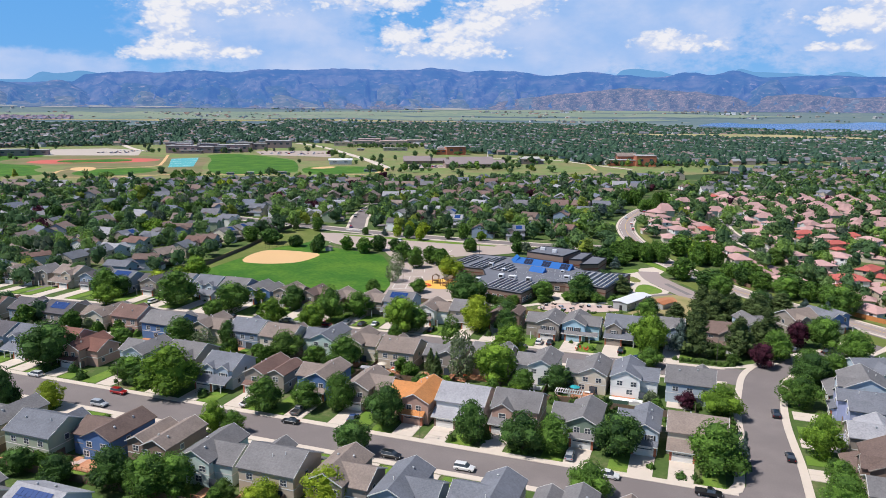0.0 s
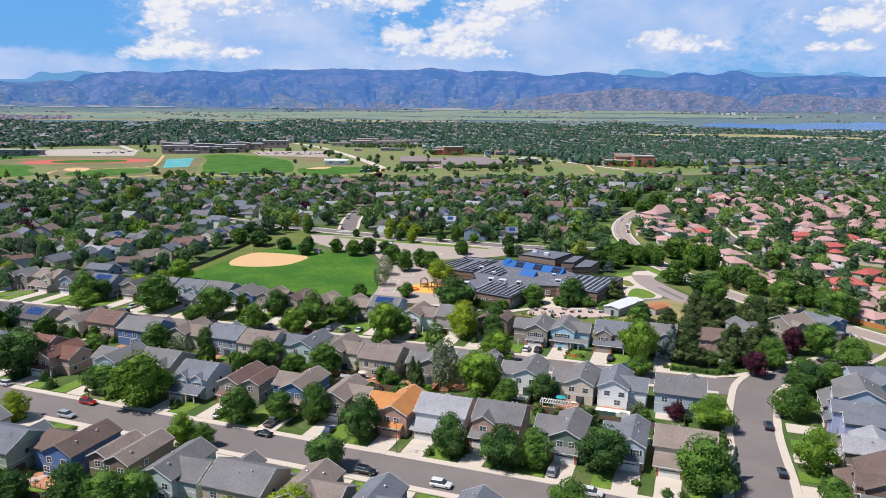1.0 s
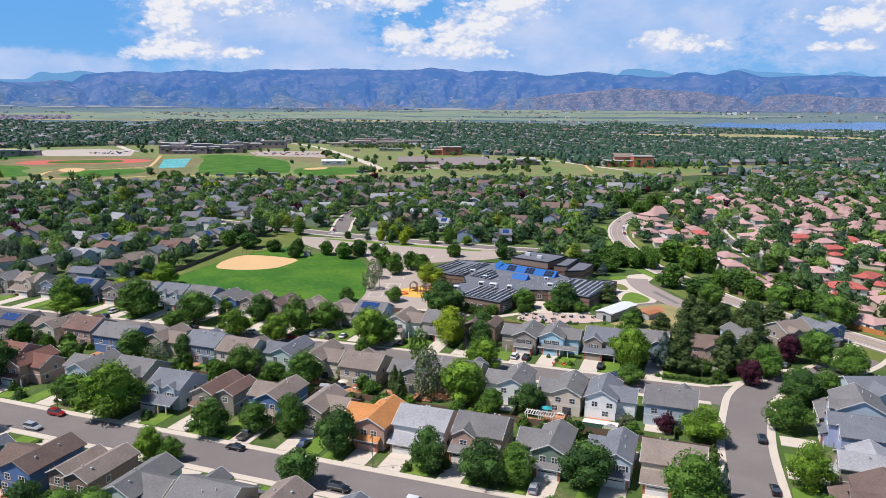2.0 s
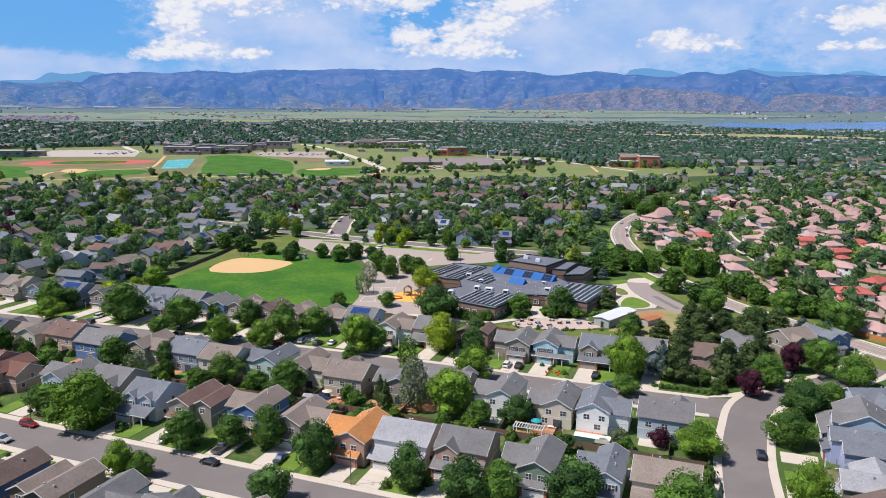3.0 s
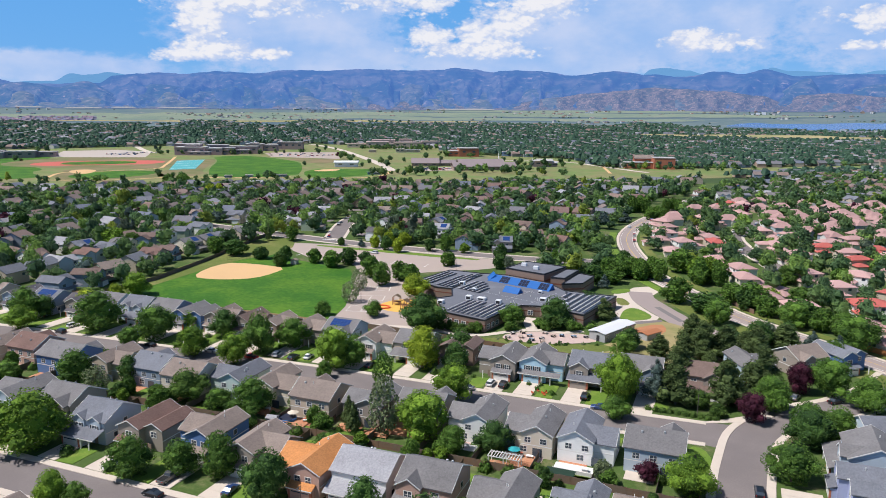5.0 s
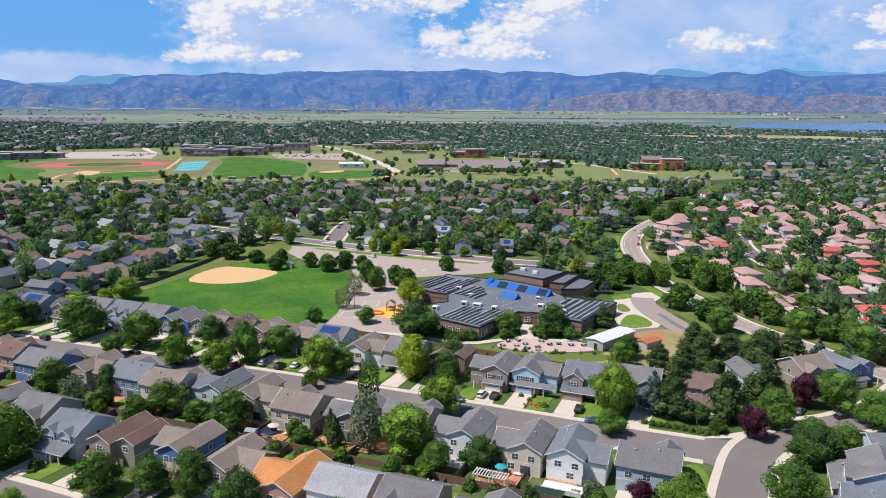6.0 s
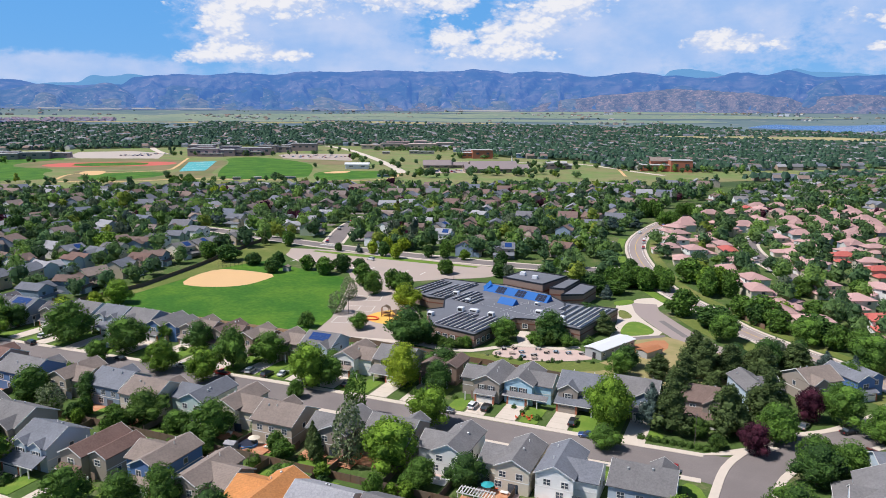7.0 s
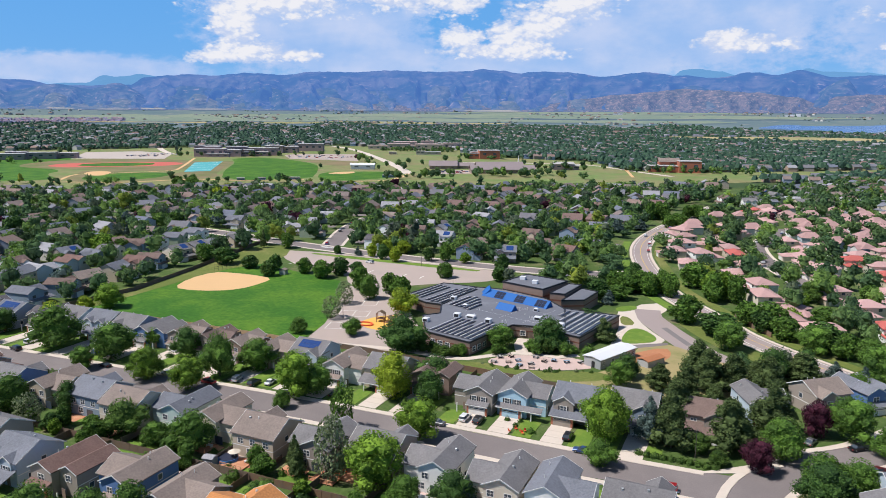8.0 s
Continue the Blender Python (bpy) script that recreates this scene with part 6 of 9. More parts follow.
tree(-231.8, 228.2, 7.1, 12.9, "mid", "broad")
tree(-221.5, 217.9, 5.5, 7.5, "bright", "broad")
tree(-226.3, 232.4, 4.7, 9.4, "dark", "broad")
tree(-194.9, 228.4, 9.1, 13.9, "mid", "broad")
tree(-218.6, 245.2, 4.9, 9.7, "yellow", "broad")
tree(-219.6, 271.2, 6.4, 6.2, "bright", "broad")
tree(-225.0, 265.2, 3.1, 5.5, "yellow", "broad")
tree(-168.2, 227.1, 7.5, 11.0, "mid", "broad")
tree(-168.2, 216.9, 4.0, 8.0, "mid", "broad")
tree(-165.7, 242.0, 3.9, 7.0, "mid", "broad")
tree(-143.8, 219.0, 5.6, 10.7, "bright", "broad")
tree(-147.0, 238.3, 5.4, 10.9, "dark", "broad")
tree(-126.6, 217.1, 5.4, 11.1, "bright", "broad")
tree(-125.6, 229.4, 5.8, 14.7, "mid", "broad")
tree(-119.2, 238.6, 6.3, 10.0, "mid", "broad")
tree(-95.2, 226.5, 6.3, 14.3, "bright", "broad")
tree(-91.3, 230.2, 4.8, 9.5, "mid", "broad")
tree(-94.1, 218.1, 2.7, 5.8, "mid", "broad")
tree(-110.8, 282.0, 3.9, 7.0, "mid", "broad")
tree(-70.5, 237.2, 6.9, 14.1, "yellow", "broad")
tree(-86.2, 273.2, 8.1, 14.2, "dark", "broad")
tree(-108.0, 314.2, 6.5, 8.9, "yellow", "broad")
tree(-120.9, 338.5, 5.6, 9.0, "mid", "light")
tree(-63.4, 250.3, 5.9, 8.1, "dark", "broad")
tree(-60.2, 239.5, 4.8, 9.6, "dark", "broad")
tree(-52.4, 217.4, 5.6, 11.0, "bright", "broad")
tree(-72.3, 213.5, 3.7, 12.9, "mid", "poplar")
tree(-64.2, 196.8, 3.0, 12.6, "sparse", "poplar")
tree(-68.0, 188.3, 2.2, 8.9, "pine", "conifer")
tree(-58.1, 291.6, 5.0, 8.8, "mid", "broad")
tree(-43.1, 297.1, 6.9, 10.0, "dark", "broad")
tree(-136.3, 317.1, 4.6, 10.0, "sparse", "poplar")
tree(-129.6, 296.8, 4.3, 9.2, "sparse", "poplar")
tree(-130.7, 328.5, 5.6, 11.4, "mid", "broad")
tree(-142.8, 340.9, 5.3, 10.9, "mid", "light")
tree(-129.6, 276.0, 3.7, 6.1, "mid", "broad")
tree(-10.6, 233.8, 5.6, 14.7, "bright", "broad")
tree(-9.2, 222.0, 3.9, 5.6, "mid", "broad")
tree(-0.8, 239.0, 3.7, 12.6, "spruce", "conifer")
tree(4.5, 237.9, 5.9, 14.8, "pine", "pine")
tree(17.2, 241.6, 6.2, 14.0, "pine", "pine")
tree(25.5, 281.0, 6.4, 13.0, "pine", "pine")
tree(4.1, 270.9, 5.2, 10.8, "pine", "pine")
tree(5.5, 293.0, 5.6, 11.9, "pine", "pine")
tree(28.8, 242.8, 5.8, 10.6, "mid", "broad")
tree(24.1, 233.4, 3.9, 8.6, "purple", "broad")
tree(36.0, 230.2, 5.3, 6.6, "mid", "broad")
tree(43.1, 230.6, 5.2, 6.6, "mid", "broad")
tree(-141.0, 159.8, 6.0, 8.7, "mid", "broad")
tree(-145.9, 153.2, 4.1, 7.0, "dark", "broad")
tree(-145.2, 181.7, 4.0, 9.2, "sparse", "poplar")
tree(-158.9, 186.4, 6.3, 8.9, "mid", "broad")
tree(-144.2, 192.2, 3.9, 9.1, "dark", "broad")
tree(-119.7, 188.6, 5.7, 5.1, "shrub", "shrub")
tree(-177.2, 178.6, 4.3, 5.7, "mid", "broad")
tree(-13.9, 281.2, 4.6, 7.9, "dark", "broad")
tree(-28.0, 314.3, 5.5, 8.4, "pine", "pine")
tree(-41.9, 292.4, 3.1, 3.5, "shrub", "shrub")
tree(12.0, 269.1, 3.9, 6.6, "pine", "pine")
tree(22.4, 287.1, 5.0, 9.5, "pine", "pine")
tree(8.7, 338.2, 8.5, 8.5, "dark", "light")
tree(-23.1, 386.1, 4.8, 10.9, "mid", "light")
tree(-14.5, 387.4, 4.8, 10.9, "mid", "light")
tree(-18.8, 392.7, 4.8, 10.9, "mid", "light")
tree(-33.3, 386.1, 5.6, 9.5, "mid", "light")
tree(-23.1, 387.6, 5.6, 9.5, "mid", "light")
tree(-28.2, 393.7, 5.6, 9.5, "mid", "light")
tree(34.4, 297.5, 6.5, 10.2, "pine", "pine")
tree(42.6, 300.8, 3.8, 6.2, "spruce", "conifer")
tree(24.7, 352.1, 7.6, 11.1, "mid", "light")
tree(41.4, 335.8, 8.2, 9.7, "dark", "light")
tree(56.8, 306.2, 8.1, 6.5, "mid", "broad")
tree(31.2, 246.7, 1.9, 3.3, "shrub", "shrub")
tree(-88.0, 195.0, 3.3, 5.2, "sparse", "poplar")
tree(-67.8, 176.4, 3.5, 5.9, "mid", "broad")
tree(-96.5, 241.9, 4.0, 6.9, "mid", "broad")
tree(10.8, 237.3, 3.2, 4.1, "shrub", "shrub")
tree(15.3, 233.0, 2.4, 3.0, "shrub", "shrub")
tree(-171.8, 353.3, 5.6, 8.9, "mid", "light")
tree(-167.2, 362.7, 5.7, 9.1, "dark", "light")
tree(-184.8, 358.1, 4.5, 8.1, "mid", "light")
tree(-197.3, 345.6, 5.0, 7.7, "dark", "light")
tree(-217.4, 356.8, 5.7, 6.6, "dark", "light")
tree(-235.4, 358.7, 7.3, 9.4, "dark", "light")
tree(-202.2, 358.1, 3.8, 8.4, "dark", "light")
tree(-157.0, 362.3, 4.3, 7.9, "dark", "light")
tree(-127.9, 341.0, 4.6, 9.5, "mid", "light")
tree(-118.2, 379.2, 5.0, 7.8, "mid", "light")
tree(-175.4, 408.2, 3.5, 7.9, "yellow", "light")
tree(-170.0, 416.0, 4.3, 9.4, "yellow", "light")
tree(-164.2, 423.3, 4.3, 7.9, "yellow", "light")
grove(-158.4, 431.0, 4.3, 9.7, "dark")
tree(-91.8, 382.6, 4.2, 7.8, "dark", "light")
grove(-257.7, 427.7, 4.7, 11.9, "yellow")
grove(-253.3, 429.4, 4.2, 10.920000000000002, "yellow")
grove(-244.0, 429.4, 4.7, 11.8, "yellow")
tree(-232.4, 408.6, 4.7, 9.4, "mid", "light")
tree(-245.5, 403.9, 2.1, 11.7, "pine", "conifer")
grove(-182.8, 428.9, 4.8, 12.48, "yellow")
grove(-176.0, 436.8, 4.5, 11.2, "yellow")
tree(-157.5, 401.6, 3.9, 8.6, "yellow", "light")
tree(-166.7, 404.7, 3.4, 8.84, "dark", "light")
tree(-197.3, 407.7, 2.8, 5.0, "dark", "light")
grove(-200.4, 430.7, 3.0, 7.800000000000001, "dark")
tree(-184.0, 407.9, 2.5, 5.6, "spruce", "conifer")
tree(-142.7, 411.8, 3.3, 7.4, "dark", "light")
tree(-134.2, 415.5, 4.0, 10.4, "mid", "light")
tree(-122.7, 414.5, 3.2, 5.9, "bright", "light")
grove(-121.3, 426.3, 7.6, 12.5, "dark")
grove(-111.0, 427.4, 6.1, 11.2, "dark")
tree(-97.9, 404.1, 4.3, 9.3, "dark", "light")
tree(-425.1, 568.2, 4.9, 12.6, "yellow", "light")
tree(-416.2, 569.5, 4.9, 12.6, "yellow", "light")
tree(-420.7, 574.9, 4.9, 12.6, "yellow", "light")
grove(-440.6, 482.6, 7.2, 18.0, "yellow")
tree(-311.2, 347.8, 7.6, 12.8, "bright", "light")
tree(-404.7, 413.6, 7.6, 10.9, "dark", "light")
tree(-412.9, 369.1, 7.2, 13.6, "dark", "light")
tree(-450.2, 411.1, 6.0, 7.8, "yellow", "light")
tree(-390.2, 375.6, 5.4, 9.2, "dark", "light")
tree(-380.4, 377.1, 5.4, 9.2, "dark", "light")
tree(-385.3, 383.1, 5.4, 9.2, "dark", "light")
tree(-302.3, 313.7, 4.9, 7.8, "mid", "broad")
tree(-352.7, 330.6, 8.1, 7.3, "mid", "light")
tree(-263.9, 307.6, 3.5, 10.2, "dark", "broad")
tree(-253.5, 309.7, 4.0, 7.4, "mid", "broad")
tree(-304.5, 355.3, 4.8, 8.9, "mid", "light")
tree(-312.3, 374.5, 5.3, 6.2, "dark", "light")
tree(-343.7, 394.5, 2.9, 8.9, "spruce", "conifer")
grove(-316.2, 432.3, 5.0, 12.8, "yellow")
grove(-382.4, 497.3, 7.8, 12.8, "bright")
grove(-354.2, 499.8, 6.1, 11.7, "bright")
grove(-308.6, 481.2, 7.7, 13.6, "mid")
tree(-361.4, 437.5, 5.6, 9.5, "mid", "light")
tree(-351.2, 439.0, 5.6, 9.5, "mid", "light")
tree(-356.3, 445.1, 5.6, 9.5, "mid", "light")
tree(-307.9, 398.7, 5.2, 8.2, "mid", "light")
tree(-310.7, 411.1, 4.2, 7.0, "yellow", "light")
tree(-517.9, 618.2, 8.4, 14.3, "mid", "light")
tree(-502.6, 620.5, 8.4, 14.3, "mid", "light")
tree(-510.2, 629.6, 8.4, 14.3, "mid", "light")
tree(-250.3, 360.6, 5.9, 9.6, "mid", "light")
tree(-219.9, 260.2, 3.9, 8.0, "yellow", "broad")
tree(3.0, 394.4, 7.7, 11.8, "bright", "light")
tree(-3.6, 348.7, 6.4, 11.4, "mid", "light")
tree(17.5, 356.1, 5.8, 9.4, "mid", "light")
grove(-25.0, 464.9, 6.0, 8.3, "dark")
grove(-33.8, 505.2, 6.7, 9.3, "mid")
tree(-35.6, 419.6, 4.6, 7.6, "dark", "light")
grove(-57.7, 465.8, 6.9, 8.4, "mid")
grove(-49.2, 435.8, 7.7, 8.8, "dark")
grove(-49.4, 461.9, 4.0, 8.9, "mid")
tree(-35.1, 373.9, 6.9, 6.3, "mid", "light")
tree(-36.2, 363.8, 3.4, 6.5, "spruce", "conifer")
tree(-57.3, 567.8, 7.1, 8.1, "spruce", "conifer")
grove(12.6, 523.3, 5.1, 8.8, "mid")
grove(-1.4, 543.6, 5.4, 8.5, "bright")
grove(10.9, 466.0, 6.4, 6.4, "mid")
grove(20.0, 487.7, 4.7, 5.8, "mid")
grove(19.1, 429.1, 4.8, 9.9, "dark")
grove(29.0, 449.6, 5.5, 8.8, "dark")
grove(45.1, 432.8, 3.7, 8.6, "mid")
grove(77.2, 537.9, 7.1, 7.4, "mid")
tree(44.5, 365.2, 6.6, 7.9, "mid", "light")
tree(40.8, 404.1, 5.7, 5.1, "shrub", "shrub")
grove(37.2, 572.4, 5.2, 8.8, "dark")
tree(64.1, 415.2, 5.3, 7.5, "mid", "light")
tree(-57.8, 620.2, 5.3, 13.9, "mid", "light")
tree(-48.2, 621.6, 5.3, 13.9, "mid", "light")
tree(-53.0, 627.4, 5.3, 13.9, "mid", "light")
tree(-33.8, 641.1, 4.7, 10.5, "mid", "light")
tree(-25.2, 642.3, 4.7, 10.5, "mid", "light")
tree(-29.5, 647.5, 4.7, 10.5, "mid", "light")
tree(-40.6, 586.5, 4.8, 10.1, "mid", "light")
tree(-31.9, 587.8, 4.8, 10.1, "mid", "light")
tree(-36.3, 593.1, 4.8, 10.1, "mid", "light")
grove(12.5, 588.9, 7.4, 7.1, "mid")
grove(-243.6, 591.8, 7.1, 11.5, "bright")
grove(-216.3, 576.9, 8.0, 13.0, "bright")
tree(-200.0, 522.1, 4.7, 8.0, "mid", "light")
tree(-191.4, 523.4, 4.7, 8.0, "mid", "light")
tree(-195.7, 528.6, 4.7, 8.0, "mid", "light")
grove(-273.1, 618.5, 6.6, 12.4, "dark")
grove(-135.4, 507.2, 5.6, 8.8, "bright")
grove(-127.4, 525.4, 4.6, 9.4, "yellow")
grove(-122.1, 496.3, 5.4, 8.5, "bright")
grove(-199.3, 640.4, 5.5, 14.3, "dark")
grove(-266.9, 576.3, 6.4, 16.64, "dark")
grove(-336.3, 556.4, 4.2, 10.920000000000002, "dark")
grove(-295.3, 519.9, 4.7, 10.8, "dark")
grove(-167.3, 500.4, 5.7, 9.0, "dark")
grove(-96.0, 446.8, 5.5, 10.2, "mid")
grove(-83.1, 429.9, 3.9, 8.5, "dark")
tree(-69.0, 405.2, 3.1, 8.06, "mid", "light")
grove(-83.2, 481.4, 5.8, 7.7, "mid")
grove(-88.3, 542.4, 5.7, 7.3, "bright")

# shrubs along the house fronts and in the gardens
rnd = random.Random(5)
for y0, y1, x0, x1, n in ((151, 156.5, -200, 12, 26), (176, 192, -220, 10, 46), (207, 212, -200, 10, 18), (230, 238, -200, 0, 22), (256, 262, -200, 0, 24), (124, 133, -150, -10, 14), (106, 112, -140, 0, 18)):
    for _ in range(n):
        r = rnd.uniform(0.7, 1.7)
        tree(round(rnd.uniform(x0, x1), 1), round(rnd.uniform(y0, y1), 1), r, r * rnd.uniform(0.9, 1.6), rnd.choice(("shrub", "shrub", "mid", "dark")), "shrub")
for k in range(9):
    tree(-92 + k * 2.9, 276 + 1.2 * math.sin(k * 1.7), 2.4, 2.2 + 0.5 * math.sin(k), "shrub", "shrub")
for x, y, r in ((-67, 278, 2.6), (-57, 284, 2.4), (-55.5, 287, 2.2), (-45, 290, 2.6), (-48, 293, 2.4), (-36, 293, 2.8), (-34, 297, 2.0), (-30, 300, 2.2)):
    tree(x, y, r, r * 1.0, "mid", "shrub")
for k in range(10):
    tree(-2 + k * 1.9, 231.2, 1.1, 1.2, "shrub", "shrub")

# thickets along the rear fences
for _ in range(38):
    r = rnd.uniform(1.6, 2.8)
    tree(round(rnd.uniform(-225, 8), 1), round(rnd.choice((rnd.uniform(179.5, 183.4), rnd.uniform(184.6, 187.0))), 1), r, r * rnd.uniform(1.7, 2.4), rnd.choice(("dark", "mid", "mid", "bright", "sparse")), "light")
for _ in range(16):
    r = rnd.uniform(1.4, 2.6)
    tree(round(rnd.uniform(-145, 0), 1), round(rnd.uniform(102, 108), 1), r, r * rnd.uniform(1.7, 2.2), rnd.choice(("dark", "mid", "bright")), "light")

# ---- cars ----
for x, y, turn, paint, kind in ((-43, 138.6, -90, "white", "suv"), (-60.5, 138.2, -90, "black", "suv"), (-147, 146.2, -90, "red", "suv"), (-145.5, 137.8, -90, "silver", "suv"), (-92, 146.3, 90, "black", "sedan"), (-103.5, 137.6, 90, "silver", "sedan"),
                                (-180, 148, 90, "white", "suv"), (-109, 152.5, 0, "white", "pickup"), (-93.5, 152.5, 0, "grey", "pickup"), (-78, 153.5, 5, "blue", "sedan"), (-22, 152.4, 2, "silver", "suv"), (-12.5, 146.4, -90, "white", "suv"),
                                (8, 146.0, -90, "black", "pickup"), (25.8, 169.8, 4, "black", "sedan"), (24.7, 195.0, 2, "black", "suv"), (-46.5, 231.8, 0, "white", "suv"), (-42.8, 232, 0, "black", "suv"), (-19.2, 232.4, 0, "black", "suv"),
                                (-14.2, 226.4, 92, "blue", "sedan"), (6.1, 217.0, 92, "red", "suv"), (-27, 215.5, -90, "white", "sedan")):
    car(x, y, turn, paint, kind)
for x, y, turn, paint, kind in ((-125, 223.5, 85, "red", "pickup"), (-118.5, 229, 10, "silver", "suv"), (-112, 228.5, 0, "black", "suv"), (-134, 223, 85, "silver", "sedan"), (-141, 224, 86, "white", "sedan"),
                                (-174, 222, 84, "red", "suv"), (-176, 229, 0, "blue", "suv"), (-170, 230, 0, "silver", "suv"), (-164, 221, 84, "black", "sedan"), (-204, 220, 80, "black", "suv"), (-206, 227, 0, "white", "suv"), (-98, 226.5, 88, "black", "sedan"),
                                (-86, 231.5, 0, "black", "sedan"), (45.3, 255.3, -48, "black", "sedan"), (48.4, 244.5, -48, "maroon", "sedan"), (-52, 226, 90, "grey", "sedan"), (-99, 132.5, 180, "maroon", "sedan"), (-34, 131.5, 180, "black", "sedan"),
                                (-168, 393, 80, "white", "suv"), (35.1, 254.2, -20, "grey", "sedan"), (-108, 231, 5, "white", "sedan")):
    car(x, y, turn, paint, kind)


# ---- the school: low brick wings under one grey flat roof, with blue light-scoops ----
def school():
    s = thing("school", Matrix(), "low brown brick school with grey flat roofs and blue rooflights", "school")

    def wing(pts, h, name="wing", parapet=0.5, roof=MEMBRANE):
        bm = slab(pts, h - 0.02)
        body = bmesh.new()
        for a, b in zip(pts, pts[1:] + pts[:1]):
            v = [body.verts.new((*p, z)) for p, z in ((a, -0.1), (b, -0.1), (b, h), (a, h))]
            body.faces.new(v)
        w = part(name, body, BRICK, s, "brown brick wall")
        part("roof", bm, roof, w, "grey roof membrane")
        for a, b in zip(pts, pts[1:] + pts[:1]):
            a, b = Vector(a), Vector(b)
            t = (b - a).normalized()
            nrm = Vector((t.y, -t.x))
            for kind, mat_, words, o0, o1, z0, z1 in (("parapet", DARK_METAL, "dark metal roof edge", 0.12, -0.3, h - 0.28, h + parapet * 0.5), ("brick_band", BRICK_BAND, "dark red brick band", 0.04, -0.05, h * 0.52, h * 0.62)):
                bmx = bmesh.new()
                v = [bmx.verts.new((*(p + nrm * o), z)) for z in (z0, z1) for p, o in ((a - t * 0.1, o0), (b + t * 0.1, o0), (b + t * 0.1, o1), (a - t * 0.1, o1))]
                for fc in ((0, 3, 2, 1), (4, 5, 6, 7), (0, 1, 5, 4), (1, 2, 6, 5), (2, 3, 7, 6), (3, 0, 4, 7)):
                    bmx.faces.new([v[k] for k in fc])
                part(kind, bmx, mat_, w, words)
        return w

    H = 4.5
    wing([(-64.5, 279), (-61.8, 292), (-58, 304), (-51, 305.5), (-46, 303), (-38.5, 301.5), (-47, 333), (-58, 345), (-78, 352), (-90.5, 351), (-91, 333), (-92.5, 318), (-88, 307), (-92.5, 301.5), (-83, 284)], H, "main_wing")
    wing([(-112.5, 325.5), (-99.6, 318.4), (-92.6, 318.2), (-91.1, 333), (-90.6, 350.8), (-106.5, 351.5)], H + 0.06, "class_wing")
    wing([(-38.4, 301.2), (-33, 299.5), (-26, 332.3), (-46.9, 333.2)], H + 0.06, "class_wing")
    wing([(-79.5, 353), (-60, 347), (-54.5, 366), (-74.5, 371)], 7.6, "hall", 0.6)
    wing([(-57.0, 347.0), (-50.8, 347.2), (-48.5, 366), (-54.2, 366)], 6.5, "hall", 0.6)
    wing([(-50.7, 341.5), (-42.5, 346), (-40.5, 362), (-48.4, 365)], 5.3, "hall", 0.6)

    def scoop(a, b, z0, z1, depth, cells):
        """A long blue lean-to rooflight: a steep slope to the front with dark panels, a vertical back."""
        a, b = Vector(a), Vector(b)
        t = (b - a).normalized()
        nrm = Vector((t.y, -t.x))
        bm = bmesh.new()
        L = (b - a).length
        prof = [(0.0, z0), (depth, z1), (depth + 1.6, z0)]
        rows = [[bm.verts.new((*(p - nrm * u), z)) for u, z in prof] for p in (a, b)]
        bm.faces.new(rows[0]), bm.faces.new(rows[1][::-1])
        for i in range(3):
            bm.faces.new((rows[0][i], rows[1][i], rows[1][(i + 1) % 3], rows[0][(i + 1) % 3]))
        r = part("rooflight", bm, BLUE_ROOF, s, "bright blue sheet-metal rooflight")
        for c in range(cells):
            p = a + t * (L * (c + 0.62) / (cells + 0.2))
            up = Vector((*(-nrm * depth), z1 - z0)).normalized()
            out = Vector((*nrm, 0)) * 0.05 + Vector((0, 0, 0.06))
            for i in range(2):
                for j in range(3):
                    o = Vector((*p, z0)) + Vector((*t, 0)) * (j * 1.5) + up * (0.35 + i * 1.75) + out
                    vs = [o, o + Vector((*t, 0)) * 1.42, o + Vector((*t, 0)) * 1.42 + up * 1.68, o + up * 1.68]
                    part("solar_panel", mesh_from("solar_panel", [v[:] for v in vs], [(0, 1, 2, 3)], SOLAR), None, r)

    scoop((-83.5, 338.5), (-53.5, 329.5), H, H + 2.5, 3.4, 3)
    scoop((-85.8, 345.2), (-82.8, 338.6), H, H + 2.8, 3.0, 0)
    scoop((-71.5, 322.0), (-64.2, 319.6), H, H + 2.2, 2.6, 0)
    # rows of panels on tilted racks
    racks = {}

    def rack(length):
        """One row: low tilted dark panels, with pale modules in front painting the reflected sky."""
        n = max(3, round(length / 1.75))
        if n not in racks:
            vs, fs, ms = [(0, 0, 0.12), (1, 0, 0.12), (1, 0.85, 0.34), (0, 0.85, 0.34), (1, 0.9, 0.0), (0, 0.9, 0.0)], [(0, 1, 2, 3), (3, 2, 4, 5)], [0, 1]
            # pale faces, their sky reflection put into the colour
            for k in range(n):
                u0, u1, i = (k + 0.08) / n, (k + 0.86) / n, len(vs)
                vs += [(u0, -0.82, 0.05), (u1, -0.82, 0.05), (u1, -0.08, 0.27), (u0, -0.08, 0.27), (u0, -0.82, 0.0), (u1, -0.82, 0.0)]
                fs += [(i, i + 1, i + 2, i + 3), (i + 4, i + 5, i + 1, i)]
                ms += [2, 2]
            me = mesh_from("panel_rack", vs, fs, SOLAR)
            me.materials.append(DARK_METAL)
            me.materials.append(RACK)
            me.polygons.foreach_set("material_index", ms)
            racks[n] = me
        return racks[n]

